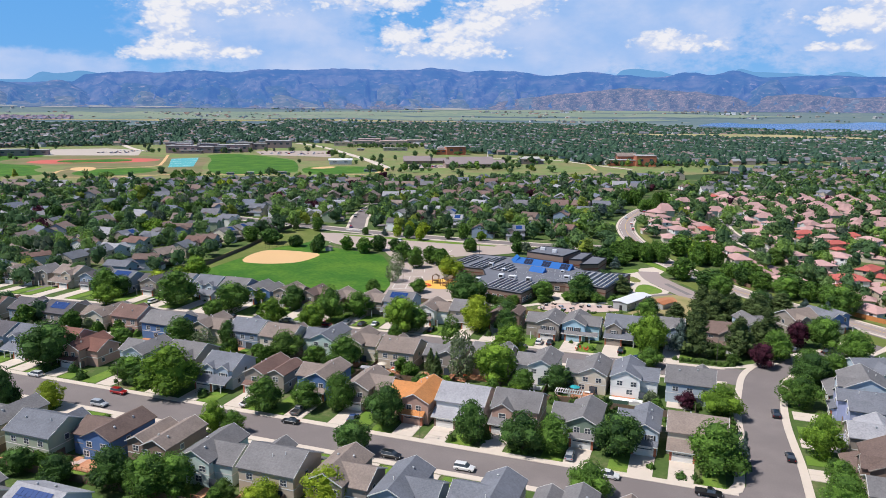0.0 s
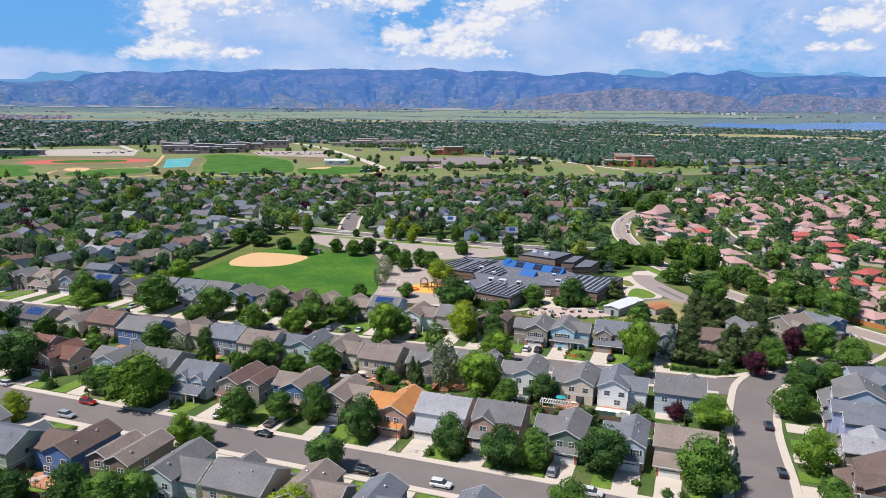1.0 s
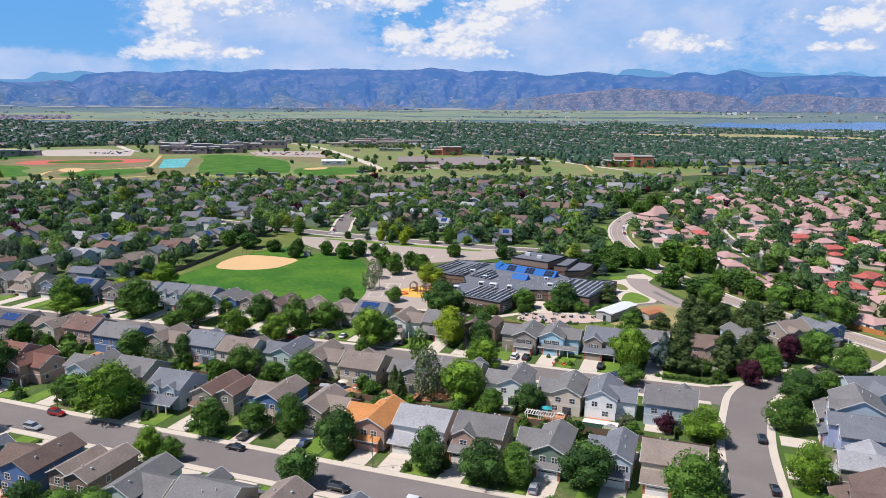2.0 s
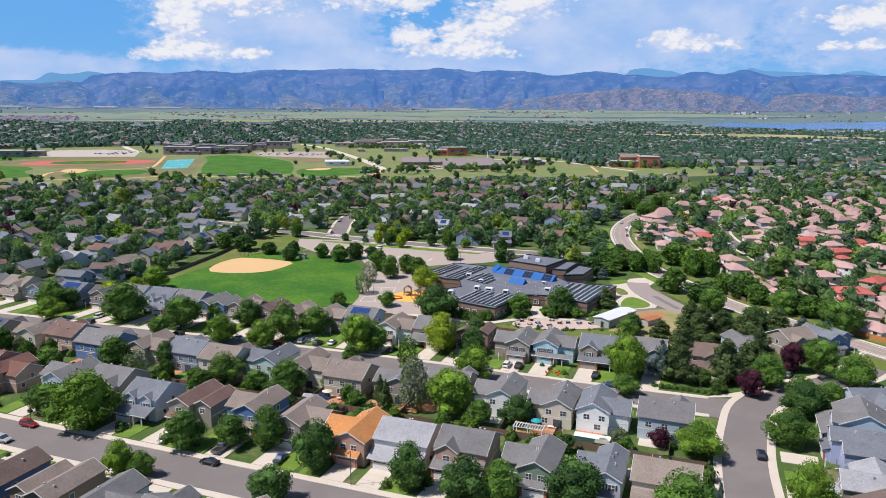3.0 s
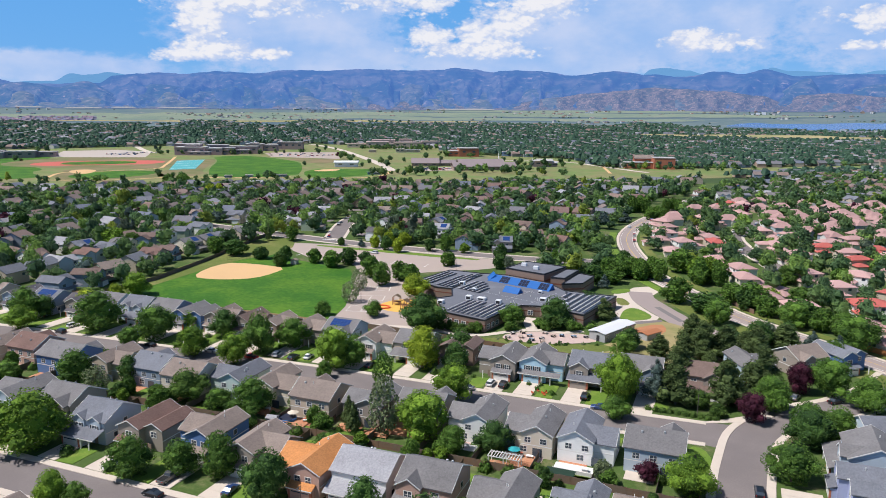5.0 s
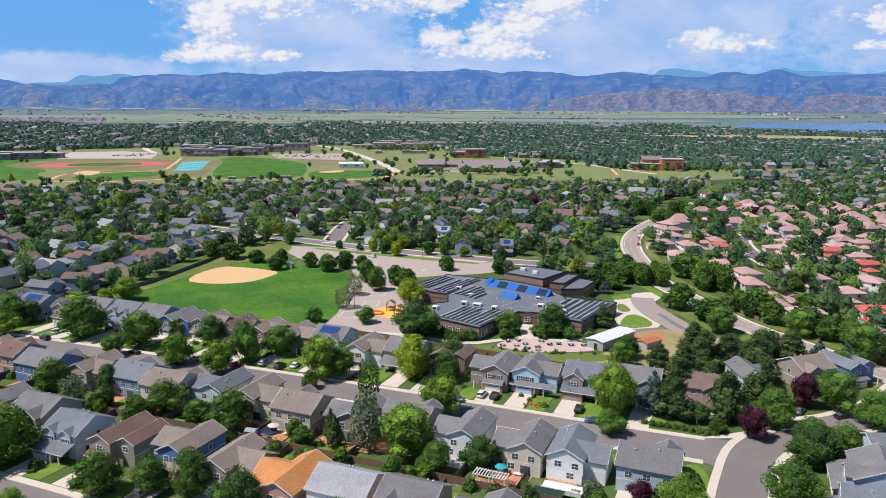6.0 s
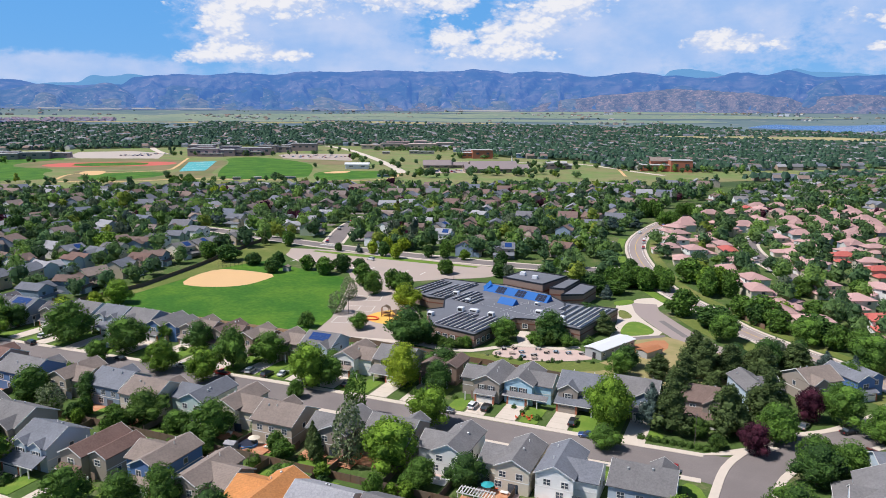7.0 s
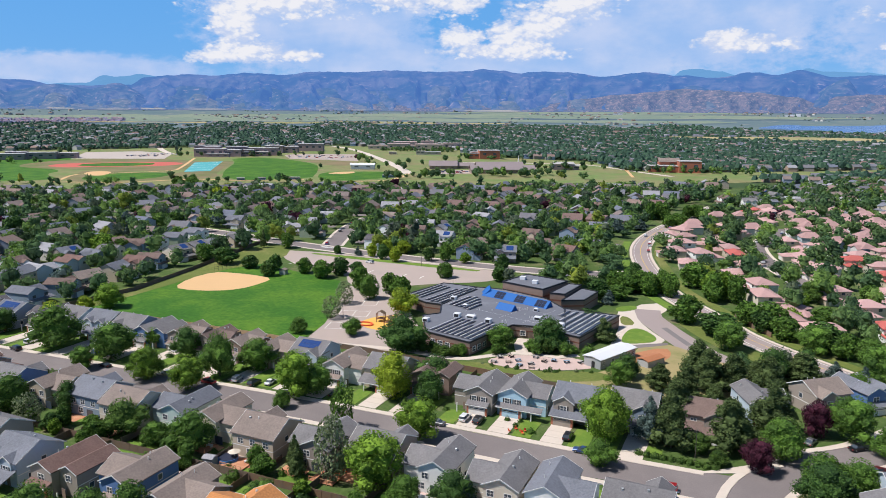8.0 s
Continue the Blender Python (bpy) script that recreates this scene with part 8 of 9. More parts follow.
def lite_house(style, roof, wall, flip, solar=False):
    """The same kinds of house in fewer parts, for the estates further off."""
    words = {"grey": "grey", "slate": "slate-grey", "brown": "brown", "tan": "tan", "pale": "pale grey", "charcoal": "charcoal", "umber": "dark brown"}
    h = thing("house", Matrix(), f"two-storey {wall} house with {words[roof]} shingle roof", "house", "houses of the estate")
    w, d, ev, p = 11.5, 12.5, 5.8, 0.5
    walls, roofs = bmesh.new(), bmesh.new()

    def block(c, half, a0, a1, e, axis):
        prism(walls, [(c - half, -0.1), (c + half, -0.1), (c + half, e), (c, e + half * p), (c - half, e)], a0, a1, axis)
        gable(roofs, c, half, a0, a1, e, p, axis)

    if style == "front":
        block(-flip * 2.0, 3.75, -6.2, 6.2, ev, "y")
        block(0.5, 4.2, -1.3 if flip > 0 else -5.75, 5.75 if flip > 0 else 1.3, ev - 0.8, "x")
        gx = -flip * 2.0
    elif style == "twin":
        block(-2.9, 2.9, -6.2, 6.0, ev, "y")
        block(2.9, 2.85, -4.6, 5.2, ev - 0.2, "y")
        gx = -2.9
    else:
        block(1.0, 5.0, -5.75, 5.75, ev, "x")
        for s in ((-1, 1) if style == "dormer" else (flip,)):
            prism(walls, [(s * 2.8 - 2, 2.7), (s * 2.8 + 2, 2.7), (s * 2.8 + 2, ev), (s * 2.8, ev + 1.2), (s * 2.8 - 2, ev)], -5.3, 0.5, "y")
            gable(roofs, s * 2.8, 2.0, -5.3, 0.5, ev, 0.6, "y", 0.3)
        gx = flip * 2.6
    box(walls, gx - 2.8, gx + 2.8, -7.6, -3.5, -0.1, 2.7)
    shed(roofs, -5.8, 5.8, -8.0, -3.8, 2.6, 3.7)
    part("wall", walls, WALLS[wall], h)
    part("roof", roofs, ROOFS[roof], h)
    part("garage_door", boxes((gx - 2.3, gx + 2.3, -7.68, -7.58, 0.05, 2.15)), WHITE, h, "white garage door")
    if solar and style == "side":
        part("solar_panel", boxes((-flip * 2.4 - 1.9, -flip * 2.4 + 1.9, -4.6, -0.9, 0, 0.06)), SOLAR_BLUE, h, "dark blue solar panels", pose(0, 1.0, ev + 5.0 * p + 0.2, math.degrees(math.atan(p)), 0, 0))
    yf = -6.2 if style in ("front", "twin") else -4.0
    for u in (-3.0, 2.8):
        part("window", WIN_PANE, None, h, "dark window", sized(u, yf if style != "twin" or u < 0 else -4.6, 3.5, 0, 1.5, 1.2))
        if u < 0:
            part("window", WIN_PANE, None, h, "dark window", sized(u, 6.0 if style not in ("front", "twin") else (6.2 if u < 0 else 5.2), 3.5, 180, 1.5, 1.2))
    return h


def put_house(kind, x, y, turn):
    m = pose(round(x, 2), round(y, 2), 0, 0, 0, round(turn, 1))
    if kind == "pink":
        i = rnd.randrange(9)
        roof = "scarlet" if i == 8 and rnd.random() < 0.7 else "pink"
        i %= 8
        key = (i, roof)
        for k, root in PINK_HOUSES:
            if k == key:
                return copy_thing(root, m)
        root = hip_house(m, roof, ("cream", "white", "beige", "cream")[i % 4], (12, 13, 12.5, 13.5)[i % 4], (12, 13, 11.5, 12, 13, 11.5, 12.5, 12)[i], (5.2, 3.2, 5.0, 3.1, 5.2, 4.8, 5.2, 5.2)[i], f"cream stucco house with a {'red' if roof == 'scarlet' else 'pink'} tile hip roof", "pink-roofed houses")
        PINK_HOUSES.append((key, root))
        return root
    i = rnd.randrange(24)
    for k, root in PLAIN_HOUSES:
        if k == i:
            return copy_thing(root, m)
    root = plain_house(i)
    root.matrix_basis = m
    PLAIN_HOUSES.append((i, root))
    return root


FAR_HOUSES, MID_TREES = [], []
counts = {"plain": 0}


def estate(poly, kind, angle, spacing, lots, limit, wobble, keep_off=(), tree_rate=2.2, roads=True):
    """Parallel, gently winding streets lined by houses on both sides, with trees in the front and back gardens."""
    c, s = math.cos(radians(angle)), math.sin(radians(angle))
    cx, cy = sum(p[0] for p in poly) / len(poly), sum(p[1] for p in poly) / len(poly)
    reach = max(math.hypot(p[0] - cx, p[1] - cy) for p in poly)

    def place(u, v):
        v2 = v + wobble * math.sin(u / 55 + v / 90) + 0.4 * wobble * math.sin(u / 23)
        return cx + u * c - v2 * s, cy + u * s + v2 * c

    spots, green = [], []
    v = -reach
    while v < reach:
        run = []
        u = -reach
        while u < reach:
            x, y = place(u, v)
            if inside(x, y, poly) and all(away_from(x, y, ln, gp) for ln, gp in keep_off):
                run.append((x, y))
            else:
                if len(run) > 3 and roads:
                    ground_piece("road", ribbon(run, 8.5, 0.05, step=8), ASPHALT, "grey asphalt estate street", "road")
                run = []
            for side in (-1, 1):
                x, y = place(u + rnd.uniform(-2.5, 2.5), v + side * (17 + rnd.uniform(-3, 3)))
                if inside(x, y, poly) and all(away_from(x, y, ln, gp + 6) for ln, gp in keep_off) and all(math.hypot(x - q[0], y - q[1]) > 17 for q in PINK_NEAR) and all(math.hypot(x - q[0], y - q[1]) > 15 for q in spots):
                    t = angle + rnd.uniform(-9, 9) + rnd.choice((0, 0, 0, 18, -22)) + rnd.choice((0, 90, 90))
                    spots.append((x, y, t + (0 if side > 0 else 180)))
                for _ in range(int(tree_rate + rnd.random())):
                    off = rnd.choice((7.0, 8.0, 27, 28, 25, 24, 10))
                    tx, ty = place(u + rnd.uniform(-lots / 2, lots / 2), v + side * (off + rnd.uniform(-2, 2)))
                    if inside(tx, ty, poly) and all(away_from(tx, ty, ln, gp) for ln, gp in keep_off):
                        green.append((tx, ty))
            u += lots
        v += spacing
    clear = 4.9
    MID_TREES.extend(q for q in green if all(abs(q[0] - x) > clear or abs(q[1] - y) > clear for x, y, _ in spots) and all(math.hypot(q[0] - p[0], q[1] - p[1]) > 7.5 for p in PINK_NEAR))
    spots.sort(key=lambda q: math.hypot(q[0], q[1]))
    for x, y, t in spots:
        if counts[kind] < limit:
            put_house(kind, x, y, t)
            counts[kind] += 1
        else:
            FAR_HOUSES.append((x, y, t, 0))


def close_estate(poly, angle, cell, limit, keep_off):
    """Close-set tile-roofed houses on small lots, each turned a little, with a garden tree or two at the corners of the lot."""
    c, s = math.cos(radians(angle)), math.sin(radians(angle))
    cx, cy = sum(p[0] for p in poly) / len(poly), sum(p[1] for p in poly) / len(poly)
    n = int(max(math.hypot(p[0] - cx, p[1] - cy) for p in poly) / cell) + 1
    spots = []
    for i in range(-n, n + 1):
        for j in range(-n, n + 1):
            u, v = (i + 0.5 * (j % 2)) * cell + 8 * math.sin(j * 0.5), j * cell * 0.95 + 7 * math.sin(i * 0.45)
            x, y = cx + u * c - v * s + rnd.uniform(-1.6, 1.6), cy + u * s + v * c + rnd.uniform(-1.6, 1.6)
            if not inside(x, y, poly) or not all(away_from(x, y, ln, gp) for ln, gp in keep_off):
                continue
            if rnd.random() < 0.9 and all(math.hypot(x - q[0], y - q[1]) > 15.5 for q in PINK_NEAR) and all(away_from(x, y, ln, gp + 5) for ln, gp in keep_off):
                spots.append((x, y, angle + rnd.choice((0, 90, 180, 270)) + rnd.uniform(-14, 14)))
            for _ in range(rnd.choice((2, 2, 2, 3))):
                a = rnd.uniform(0, 6.28)
                MID_TREES.append((x + math.cos(a) * cell * 0.52, y + math.sin(a) * cell * 0.52))
    spots.sort(key=lambda q: math.hypot(q[0], q[1]))
    for k, (x, y, t) in enumerate(spots):
        if k < limit:
            put_house("pink", x, y, t)
        else:
            FAR_HOUSES.append((x, y, t, 1))


# the pink-roofed houses nearest the collector road, each with its own turn and roof
PINK_NEAR = [(-3.6, 597.9, 64, "pink"), (41.2, 581.0, 22, "pink"), (-29.4, 551.6, -31, "pink"), (-5.3, 543.2, 12, "pink"), (-22.6, 502.9, 22, "pink"), (-24.1, 477.9, -71, "pink"), (10.7, 437.7, 17, "pink"),
             (19.7, 412.2, -63, "pink"), (8.8, 482.6, 108, "scarlet"), (34.5, 377.4, 58, "pink"), (32.0, 357.8, 106, "pink"), (42.4, 346.3, 18, "pink"), (42.8, 478.0, 106, "pink"), (50.3, 529.8, 64, "pink"),
             (35.1, 539.6, 111, "pink"), (50.6, 445.5, 29, "pink"), (24.3, 678.6, 112, "pink"), (10.8, 679.5, -73, "scarlet"), (21.4, 635.2, 62, "pink"), (52.8, 700.5, -27, "pink"), (49.2, 409.7, 27, "pink"),
             (-12.6, 454.7, 100, "pink"), (-8.8, 477.8, 118, "pink"), (4.0, 562.8, 159, "pink"), (39.0, 497.2, -74, "pink"), (48.3, 458.7, -22, "pink"), (2.1, 498.4, -71, "pink"), (65, 334, 80, "pink"),
             (68, 358, 10, "scarlet"), (77, 456, 30, "scarlet"), (92, 502, 15, "scarlet"), (71, 414, -20, "pink"), (82, 385, 60, "scarlet"), (69, 312, 130, "pink"), (96, 476, -30, "pink"),
             (90, 434, 70, "pink"), (84, 356, 20, "pink")]
for k, (x, y, turn, roof) in enumerate(PINK_NEAR):
    hip_house(pose(x, y, 0, 0, 0, turn), roof, ("cream", "white", "beige")[k % 3] if (x, y) != (69, 312) else "white", 14.0 if k % 4 == 0 else 12.5, (12, 13, 11)[k % 3], 5.2 if k % 3 else 3.4, f"cream stucco house with a {'red' if roof == 'scarlet' else 'pink'} tile hip roof", "pink-roofed houses")

for (x, y, turn), look_of in (((-155, 453, 8), ("side", "pale", "white", -1, True)), ((-70, 468, 20), ("front", "slate", "sage", 1, False)), ((-110, 484, -10), ("side", "umber", "beige", 1, False))):
    lite_house(*look_of).matrix_basis = pose(x, y + 6, 0, 0, 0, turn)
    PINK_NEAR.append((x, y + 6, turn, "other"))

KEEP = ((BACK_ST, 8), (COLLECTOR, 12), (SIDE_ST, 9), (PINK_ST, 8))
# the row that backs on to the playing-field fence, and the one that faces it
for k in range(10):
    y = 262 + k * 15.4 + 2.0 * math.sin(k * 2.3)
    x = -247 - 0.09 * (y - 262) + 2.5 * math.sin(k * 0.9)
    put_house("plain", x - 7, y, 95 + (0, 14, -16, 6, -90, 10, -12, 0, 20, -8)[k])
    put_house("plain", x - 43, y + 4, -85 + rnd.uniform(-16, 16))
    counts["plain"] += 2
    for dx in (3, 4, -15, -17, -30, -53, -55):
        if rnd.random() < 0.6:
            MID_TREES.append((x + dx + rnd.uniform(-2, 2), y + 7.7 + rnd.uniform(-4, 4)))
ground_piece("road", ribbon([(-270, 222), (-269, 270), (-272, 330), (-281, 400), (-284, 430)], 8.5, 0.048), ASPHALT, "grey asphalt estate street", "road")
estate(ESTATE_WEST, "plain", 84, 54, 15.6, 38, 6, KEEP, 4.8)
estate(ESTATE_NORTH, "plain", 12, 56, 16.0, 70, 12, KEEP, 4.5)
close_estate(ESTATE_EAST, 24, 19.0, 46, KEEP)
estate(ESTATE_NORTHEAST, "plain", 30, 54, 15, 108, 9, KEEP, 4.8, False)


def belt(x0, y0, x1, y1, n, spread):
    for k in range(n):
        t = rnd.random()
        MID_TREES.append((x0 + (x1 - x0) * t + rnd.gauss(0, spread), y0 + (y1 - y0) * t + rnd.gauss(0, spread)))


# rows of trees along roads and round the school
for line, off, gap in ((BACK_ST[:3], 9.5, 12), (COLLECTOR[2:], 11, 8), (COLLECTOR[3:], -11, 9)):
    for a, b in zip(line, line[1:]):
        a, b = Vector(a), Vector(b)
        t = (b - a).normalized()
        nrm = Vector((t.y, -t.x))
        for k in range(int((b - a).length / gap)):
            p = a + t * (k + rnd.random()) * gap + nrm * (off + rnd.uniform(-1.5, 1.5))
            if p.y > 415 and away_from(p.x, p.y, LOOP, 12) and not (-45 < p.x < 12 and 330 < p.y < 400 and off < 0) and rnd.random() < (0.5 if p.y < 420 else 1.0):
                MID_TREES.append((p.x, p.y))
belt(-76, 380, -45, 396, 9, 5)
belt(-64, 425, -62, 470, 6, 5)
belt(-52, 808, -10, 746, 34, 14)
belt(-38, 590, -10, 700, 22, 9)
belt(70, 240, 80, 300, 16, 8)
belt(20, 300, 40, 320, 8, 5)
belt(-400, 270, -270, 235, 30, 12)
belt(-330, 130, -215, 180, 40, 22)
belt(-230, 100, -175, 125, 12, 8)

MID_TREES = [q for q in MID_TREES if q[1] < 300 or (away_from(*q, COLLECTOR, 13) and away_from(*q, LOOP, 12))]
MID_TREES.sort(key=lambda q: math.hypot(*q))
THINGS = 34
for k, (x, y) in enumerate(MID_TREES[:THINGS]):
    q = rnd.uniform(2.4, 4.2)
    tree(round(x, 1), round(y, 1), q, q * rnd.uniform(1.9, 2.6), rnd.choice(("dark", "mid", "mid", "bright", "dark", "yellow" if k % 9 == 0 else "mid")), "light" if math.hypot(x, y) > 250 else "broad")


# ---- what nobody could count: the rest of the trees and roofs out to the plain ----
def tree_clumps(spots, leaves, size, lobes, seed):
    """Many trees in one mesh: each a few rounded boughs clad in leaf clumps."""
    rng = np.random.default_rng(seed)
    chunks = []
    for x, y, r, h in spots:
        base = np.array([x, y, land(x, y) + h * 0.48])
        cs = rng.normal(size=(lobes, 3))
        cs /= np.linalg.norm(cs, axis=1)[:, None]
        cs = np.vstack([cs * [0.55, 0.55, 0.6] * rng.uniform(0.8, 1.1, (lobes, 1)), [[0, 0, 0]]])
        rs = np.append(rng.uniform(0.36, 0.56, lobes), 0.74)
        pick = rng.choice(lobes + 1, leaves, p=rs ** 2 / (rs ** 2).sum())
        d = rng.normal(size=(leaves, 3))
        d[:, 2] = np.where(d[:, 2] < -0.5, -d[:, 2], d[:, 2])
        d /= np.linalg.norm(d, axis=1)[:, None]
        dims = np.array([r, r, h * 0.46])
        p = base + (cs[pick] + d * rs[pick][:, None] * rng.uniform(0.85, 1.15, (leaves, 1))) * dims
        nn = d + rng.normal(scale=0.55, size=d.shape)
        nn /= np.linalg.norm(nn, axis=1)[:, None]
        chunks.append(leaf_quads(p, nn, size * r / 3.4, rng))
        for c, q in zip(cs, rs):
            chunks.append((base + (c + OCTO * q * 0.8 * rng.uniform(0.88, 1.1, (len(OCTO), 1))) * dims, OCTO_F))
    return join(chunks)


OCTO = np.array([(1, 0, -0.2), (0.31, 0.95, 0.1), (-0.81, 0.59, -0.2), (-0.81, -0.59, 0.1), (0.31, -0.95, -0.1), (0.5, 0.2, 0.85), (-0.4, 0.4, 0.85), (-0.1, -0.55, 0.85), (0, 0, -1)])
OCTO_F = [(0, 1, 5), (1, 6, 5), (1, 2, 6), (2, 3, 6), (3, 7, 6), (3, 4, 7), (4, 5, 7), (4, 0, 5), (5, 6, 7), (1, 0, 8), (2, 1, 8), (3, 2, 8), (4, 3, 8), (0, 4, 8)]


def far_clumps(spots, seed):
    rng = np.random.default_rng(seed)
    v0, f0 = OCTO[:8], OCTO_F[:9]
    chunks = []
    for x, y, r, h in spots:
        v = v0 * [r, r, h * 0.55] * rng.uniform(0.75, 1.2, (8, 1))
        a = rng.uniform(0, 6.3)
        ca, sa = math.cos(a), math.sin(a)
        chunks.append((np.stack([v[:, 0] * ca - v[:, 1] * sa + x, v[:, 0] * sa + v[:, 1] * ca + y, v[:, 2] + land(x, y) + h * 0.45], 1), f0))
    return join(chunks)


def far_house_mesh(spots, hip=0.0, cross=False, size=1.0):
    walls, wf, roofs, rf = [], [], [], []
    for x, y, t, _ in spots:
        c, s = math.cos(radians(t)), math.sin(radians(t))
        w, d, e = size * (5.8 + (x % 1.3)), size * (5.4 + (y % 1.1)), size * 5.4
        z = land(x, y)
        put = lambda u, v, q: (x + u * c - v * s, y + u * s + v * c, z + q)
        k = len(walls)
        walls += [put(-w, -d, -1), put(w, -d, -1), put(w, d, -1), put(-w, d, -1), put(-w, -d, e), put(w, -d, e), put(w, d, e), put(-w, d, e), put(-w, 0, e + d * 0.5 * (not hip)), put(w, 0, e + d * 0.5 * (not hip))]
        wf += [(k, k + 1, k + 5, k + 4), (k + 2, k + 3, k + 7, k + 6), (k + 1, k + 2, k + 6, k + 9, k + 5), (k + 3, k, k + 4, k + 8, k + 7)]
        k = len(roofs)
        w, d = w + 0.4, d + 0.5
        h0, h1 = e - 0.1, e + 0.15 + d * 0.5
        roofs += [put(-w, -d, h0), put(w, -d, h0), put(w - hip, 0, h1), put(hip - w, 0, h1), put(w, d, h0), put(-w, d, h0)]
        if cross and int(x * 7) % 3:
            g, fw = (-2.6 if int(x) % 2 else 2.4), -d - 1.8
            k2 = len(walls)
            walls += [put(g - 2.8, fw, -1), put(g + 2.8, fw, -1), put(g + 2.8, fw, e - 0.4), put(g, fw, e + 1.2), put(g - 2.8, fw, e - 0.4), put(g - 2.8, 0, -1), put(g + 2.8, 0, -1), put(g + 2.8, 0, e - 0.4), put(g - 2.8, 0, e - 0.4)]
            wf += [(k2, k2 + 1, k2 + 2, k2 + 3, k2 + 4), (k2 + 1, k2 + 6, k2 + 7, k2 + 2), (k2 + 5, k2, k2 + 4, k2 + 8)]
            roofs += [put(g - 3.2, fw - 0.4, e - 0.5), put(g, fw - 0.4, e + 1.45), put(g + 3.2, fw - 0.4, e - 0.5), put(g - 3.2, 0, e - 0.5), put(g, 0, e + 1.45), put(g + 3.2, 0, e - 0.5)]
            rf += [(k + 6, k + 7, k + 10, k + 9), (k + 7, k + 8, k + 11, k + 10)]
        rf += [(k, k + 1, k + 2, k + 3), (k + 3, k + 2, k + 4, k + 5)] + ([(k + 1, k + 4, k + 2), (k + 5, k, k + 3)] if hip else [])
    n = len(walls)
    me = mesh_from("far_houses", walls + roofs, wf + [tuple(i + n for i in f) for f in rf], FAR_WALLS)
    me.materials.append(FAR_ROOFS)
    me.polygons.foreach_set("material_index", [0] * len(wf) + [1] * len(rf))
    return me


def sizes(spots, lo, hi):
    return [(x, y, q, q * rnd.uniform(1.7, 2.5)) for x, y, q in ((x, y, rnd.uniform(lo, hi)) for x, y in spots)]


rest = MID_TREES[THINGS:]
for k in range(70):
    a, rr = rnd.uniform(-62, 10), rnd.uniform(640, 1500)
    x, y = polar(a, rr)
    if inside(x, y, [(-1500, 640), (-660, 545), (-310, 745), (-15, 960), (420, 1300), (150, 1250), (-160, 1075), (-480, 1280), (-900, 1500), (-1300, 1000)]) and noise.noise((x / 70, y / 70, 9)) > 0.3 and not (-800 < x < -440 and 730 < y < 1060):
        rest.append((x, y))
for x0, y0, x1, y1, n, w in ((-905, 1040, -800, 1090, 16, 14), (-800, 1100, -700, 1180, 9, 8), (-360, 905, -250, 925, 16, 6), (-265, 935, -225, 960, 10, 8), (-150, 1065, -50, 1070, 14, 6), (-60, 1075, 30, 1110, 16, 8), (-620, 1120, -520, 1010, 10, 8),
                             (-700, 1370, -520, 1400, 26, 10), (-1000, 1130, -880, 1210, 16, 12), (-470, 1195, -390, 1215, 10, 6), (-300, 1040, -200, 1050, 10, 6), (-1060, 760, -980, 800, 14, 12), (-560, 690, -420, 740, 14, 8), (-760, 575, -600, 625, 16, 10), (-400, 800, -340, 860, 8, 8), (-240, 900, -160, 930, 6, 10)):
    for _ in range(n):
        q = rnd.random()
        rest.append((x0 + (x1 - x0) * q + rnd.gauss(0, w), y0 + (y1 - y0) * q + rnd.gauss(0, w)))
mixed = {}
for p in rest:
    far = math.hypot(*p)
    near = 2 if far < 450 else 1 if far < 600 else 0
    kind = rnd.choices(("dark", "mid", "bright", "yellow", "purple", "spruce", "sparse"), (36, 38, 16, 4, 1, 1.6, 4))[0]
    mixed.setdefault((kind, near), []).append(p)
# single trees on the far school's grounds and round the church
for k, (x, y) in enumerate(((-551, 921), (-495, 971), (-468, 937), (-488, 998), (-474, 1005), (-792, 1345), (-733, 1281), (-716, 1289), (-618, 1141), (-437, 952), (-378, 861), (-362, 868), (-334, 855), (-350, 911), (-302, 879), (-280, 840), (-296, 917), (-274, 928), (-262, 933), (-249, 939), (-452, 1041), (-402, 1065),
                            (-379, 1076), (-315, 1106), (-452, 1125), (-265, 1046), (-225, 1099), (-223, 1150), (-193, 1090), (-1142, 996), (-1142, 1036), (-1200, 1180), (-1150, 1167), (-943, 1055), (-912, 1030), (-905, 1040), (-482, 1054), (-790, 1075), (-762, 1106), (-344, 846), (-326, 862), (-608, 700), (-592, 706), (-575, 700))):
    q = (4.0, 5.2, 3.4, 4.6, 6.0)[k % 5]
    GROVE.append((x, y, q, q * (2.1, 1.8, 2.3)[k % 3], ("dark", "mid", "dark")[k % 3]))
for k in range(60):
    x, y = -700 + 150 * rnd.random(), 1340 + 50 * rnd.random()
    GROVE.append((x, y, rnd.uniform(2.5, 4.5), rnd.uniform(6, 10), "mid" if k % 3 else "dark"))
for (kind, near), spots in mixed.items():
    own = [q[:4] for q in GROVE if near == 2 and q[4] == kind]
    v, f = tree_clumps(sizes(spots, 3.0, 6.3) + own, (30, 78, 230)[near], (0.8, 0.5, 0.3)[near], (4, 6, 8)[near], len(spots))
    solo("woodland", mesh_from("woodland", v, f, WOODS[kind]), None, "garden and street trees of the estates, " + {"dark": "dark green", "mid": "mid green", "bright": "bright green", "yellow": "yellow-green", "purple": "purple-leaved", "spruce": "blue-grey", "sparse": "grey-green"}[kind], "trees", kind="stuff")

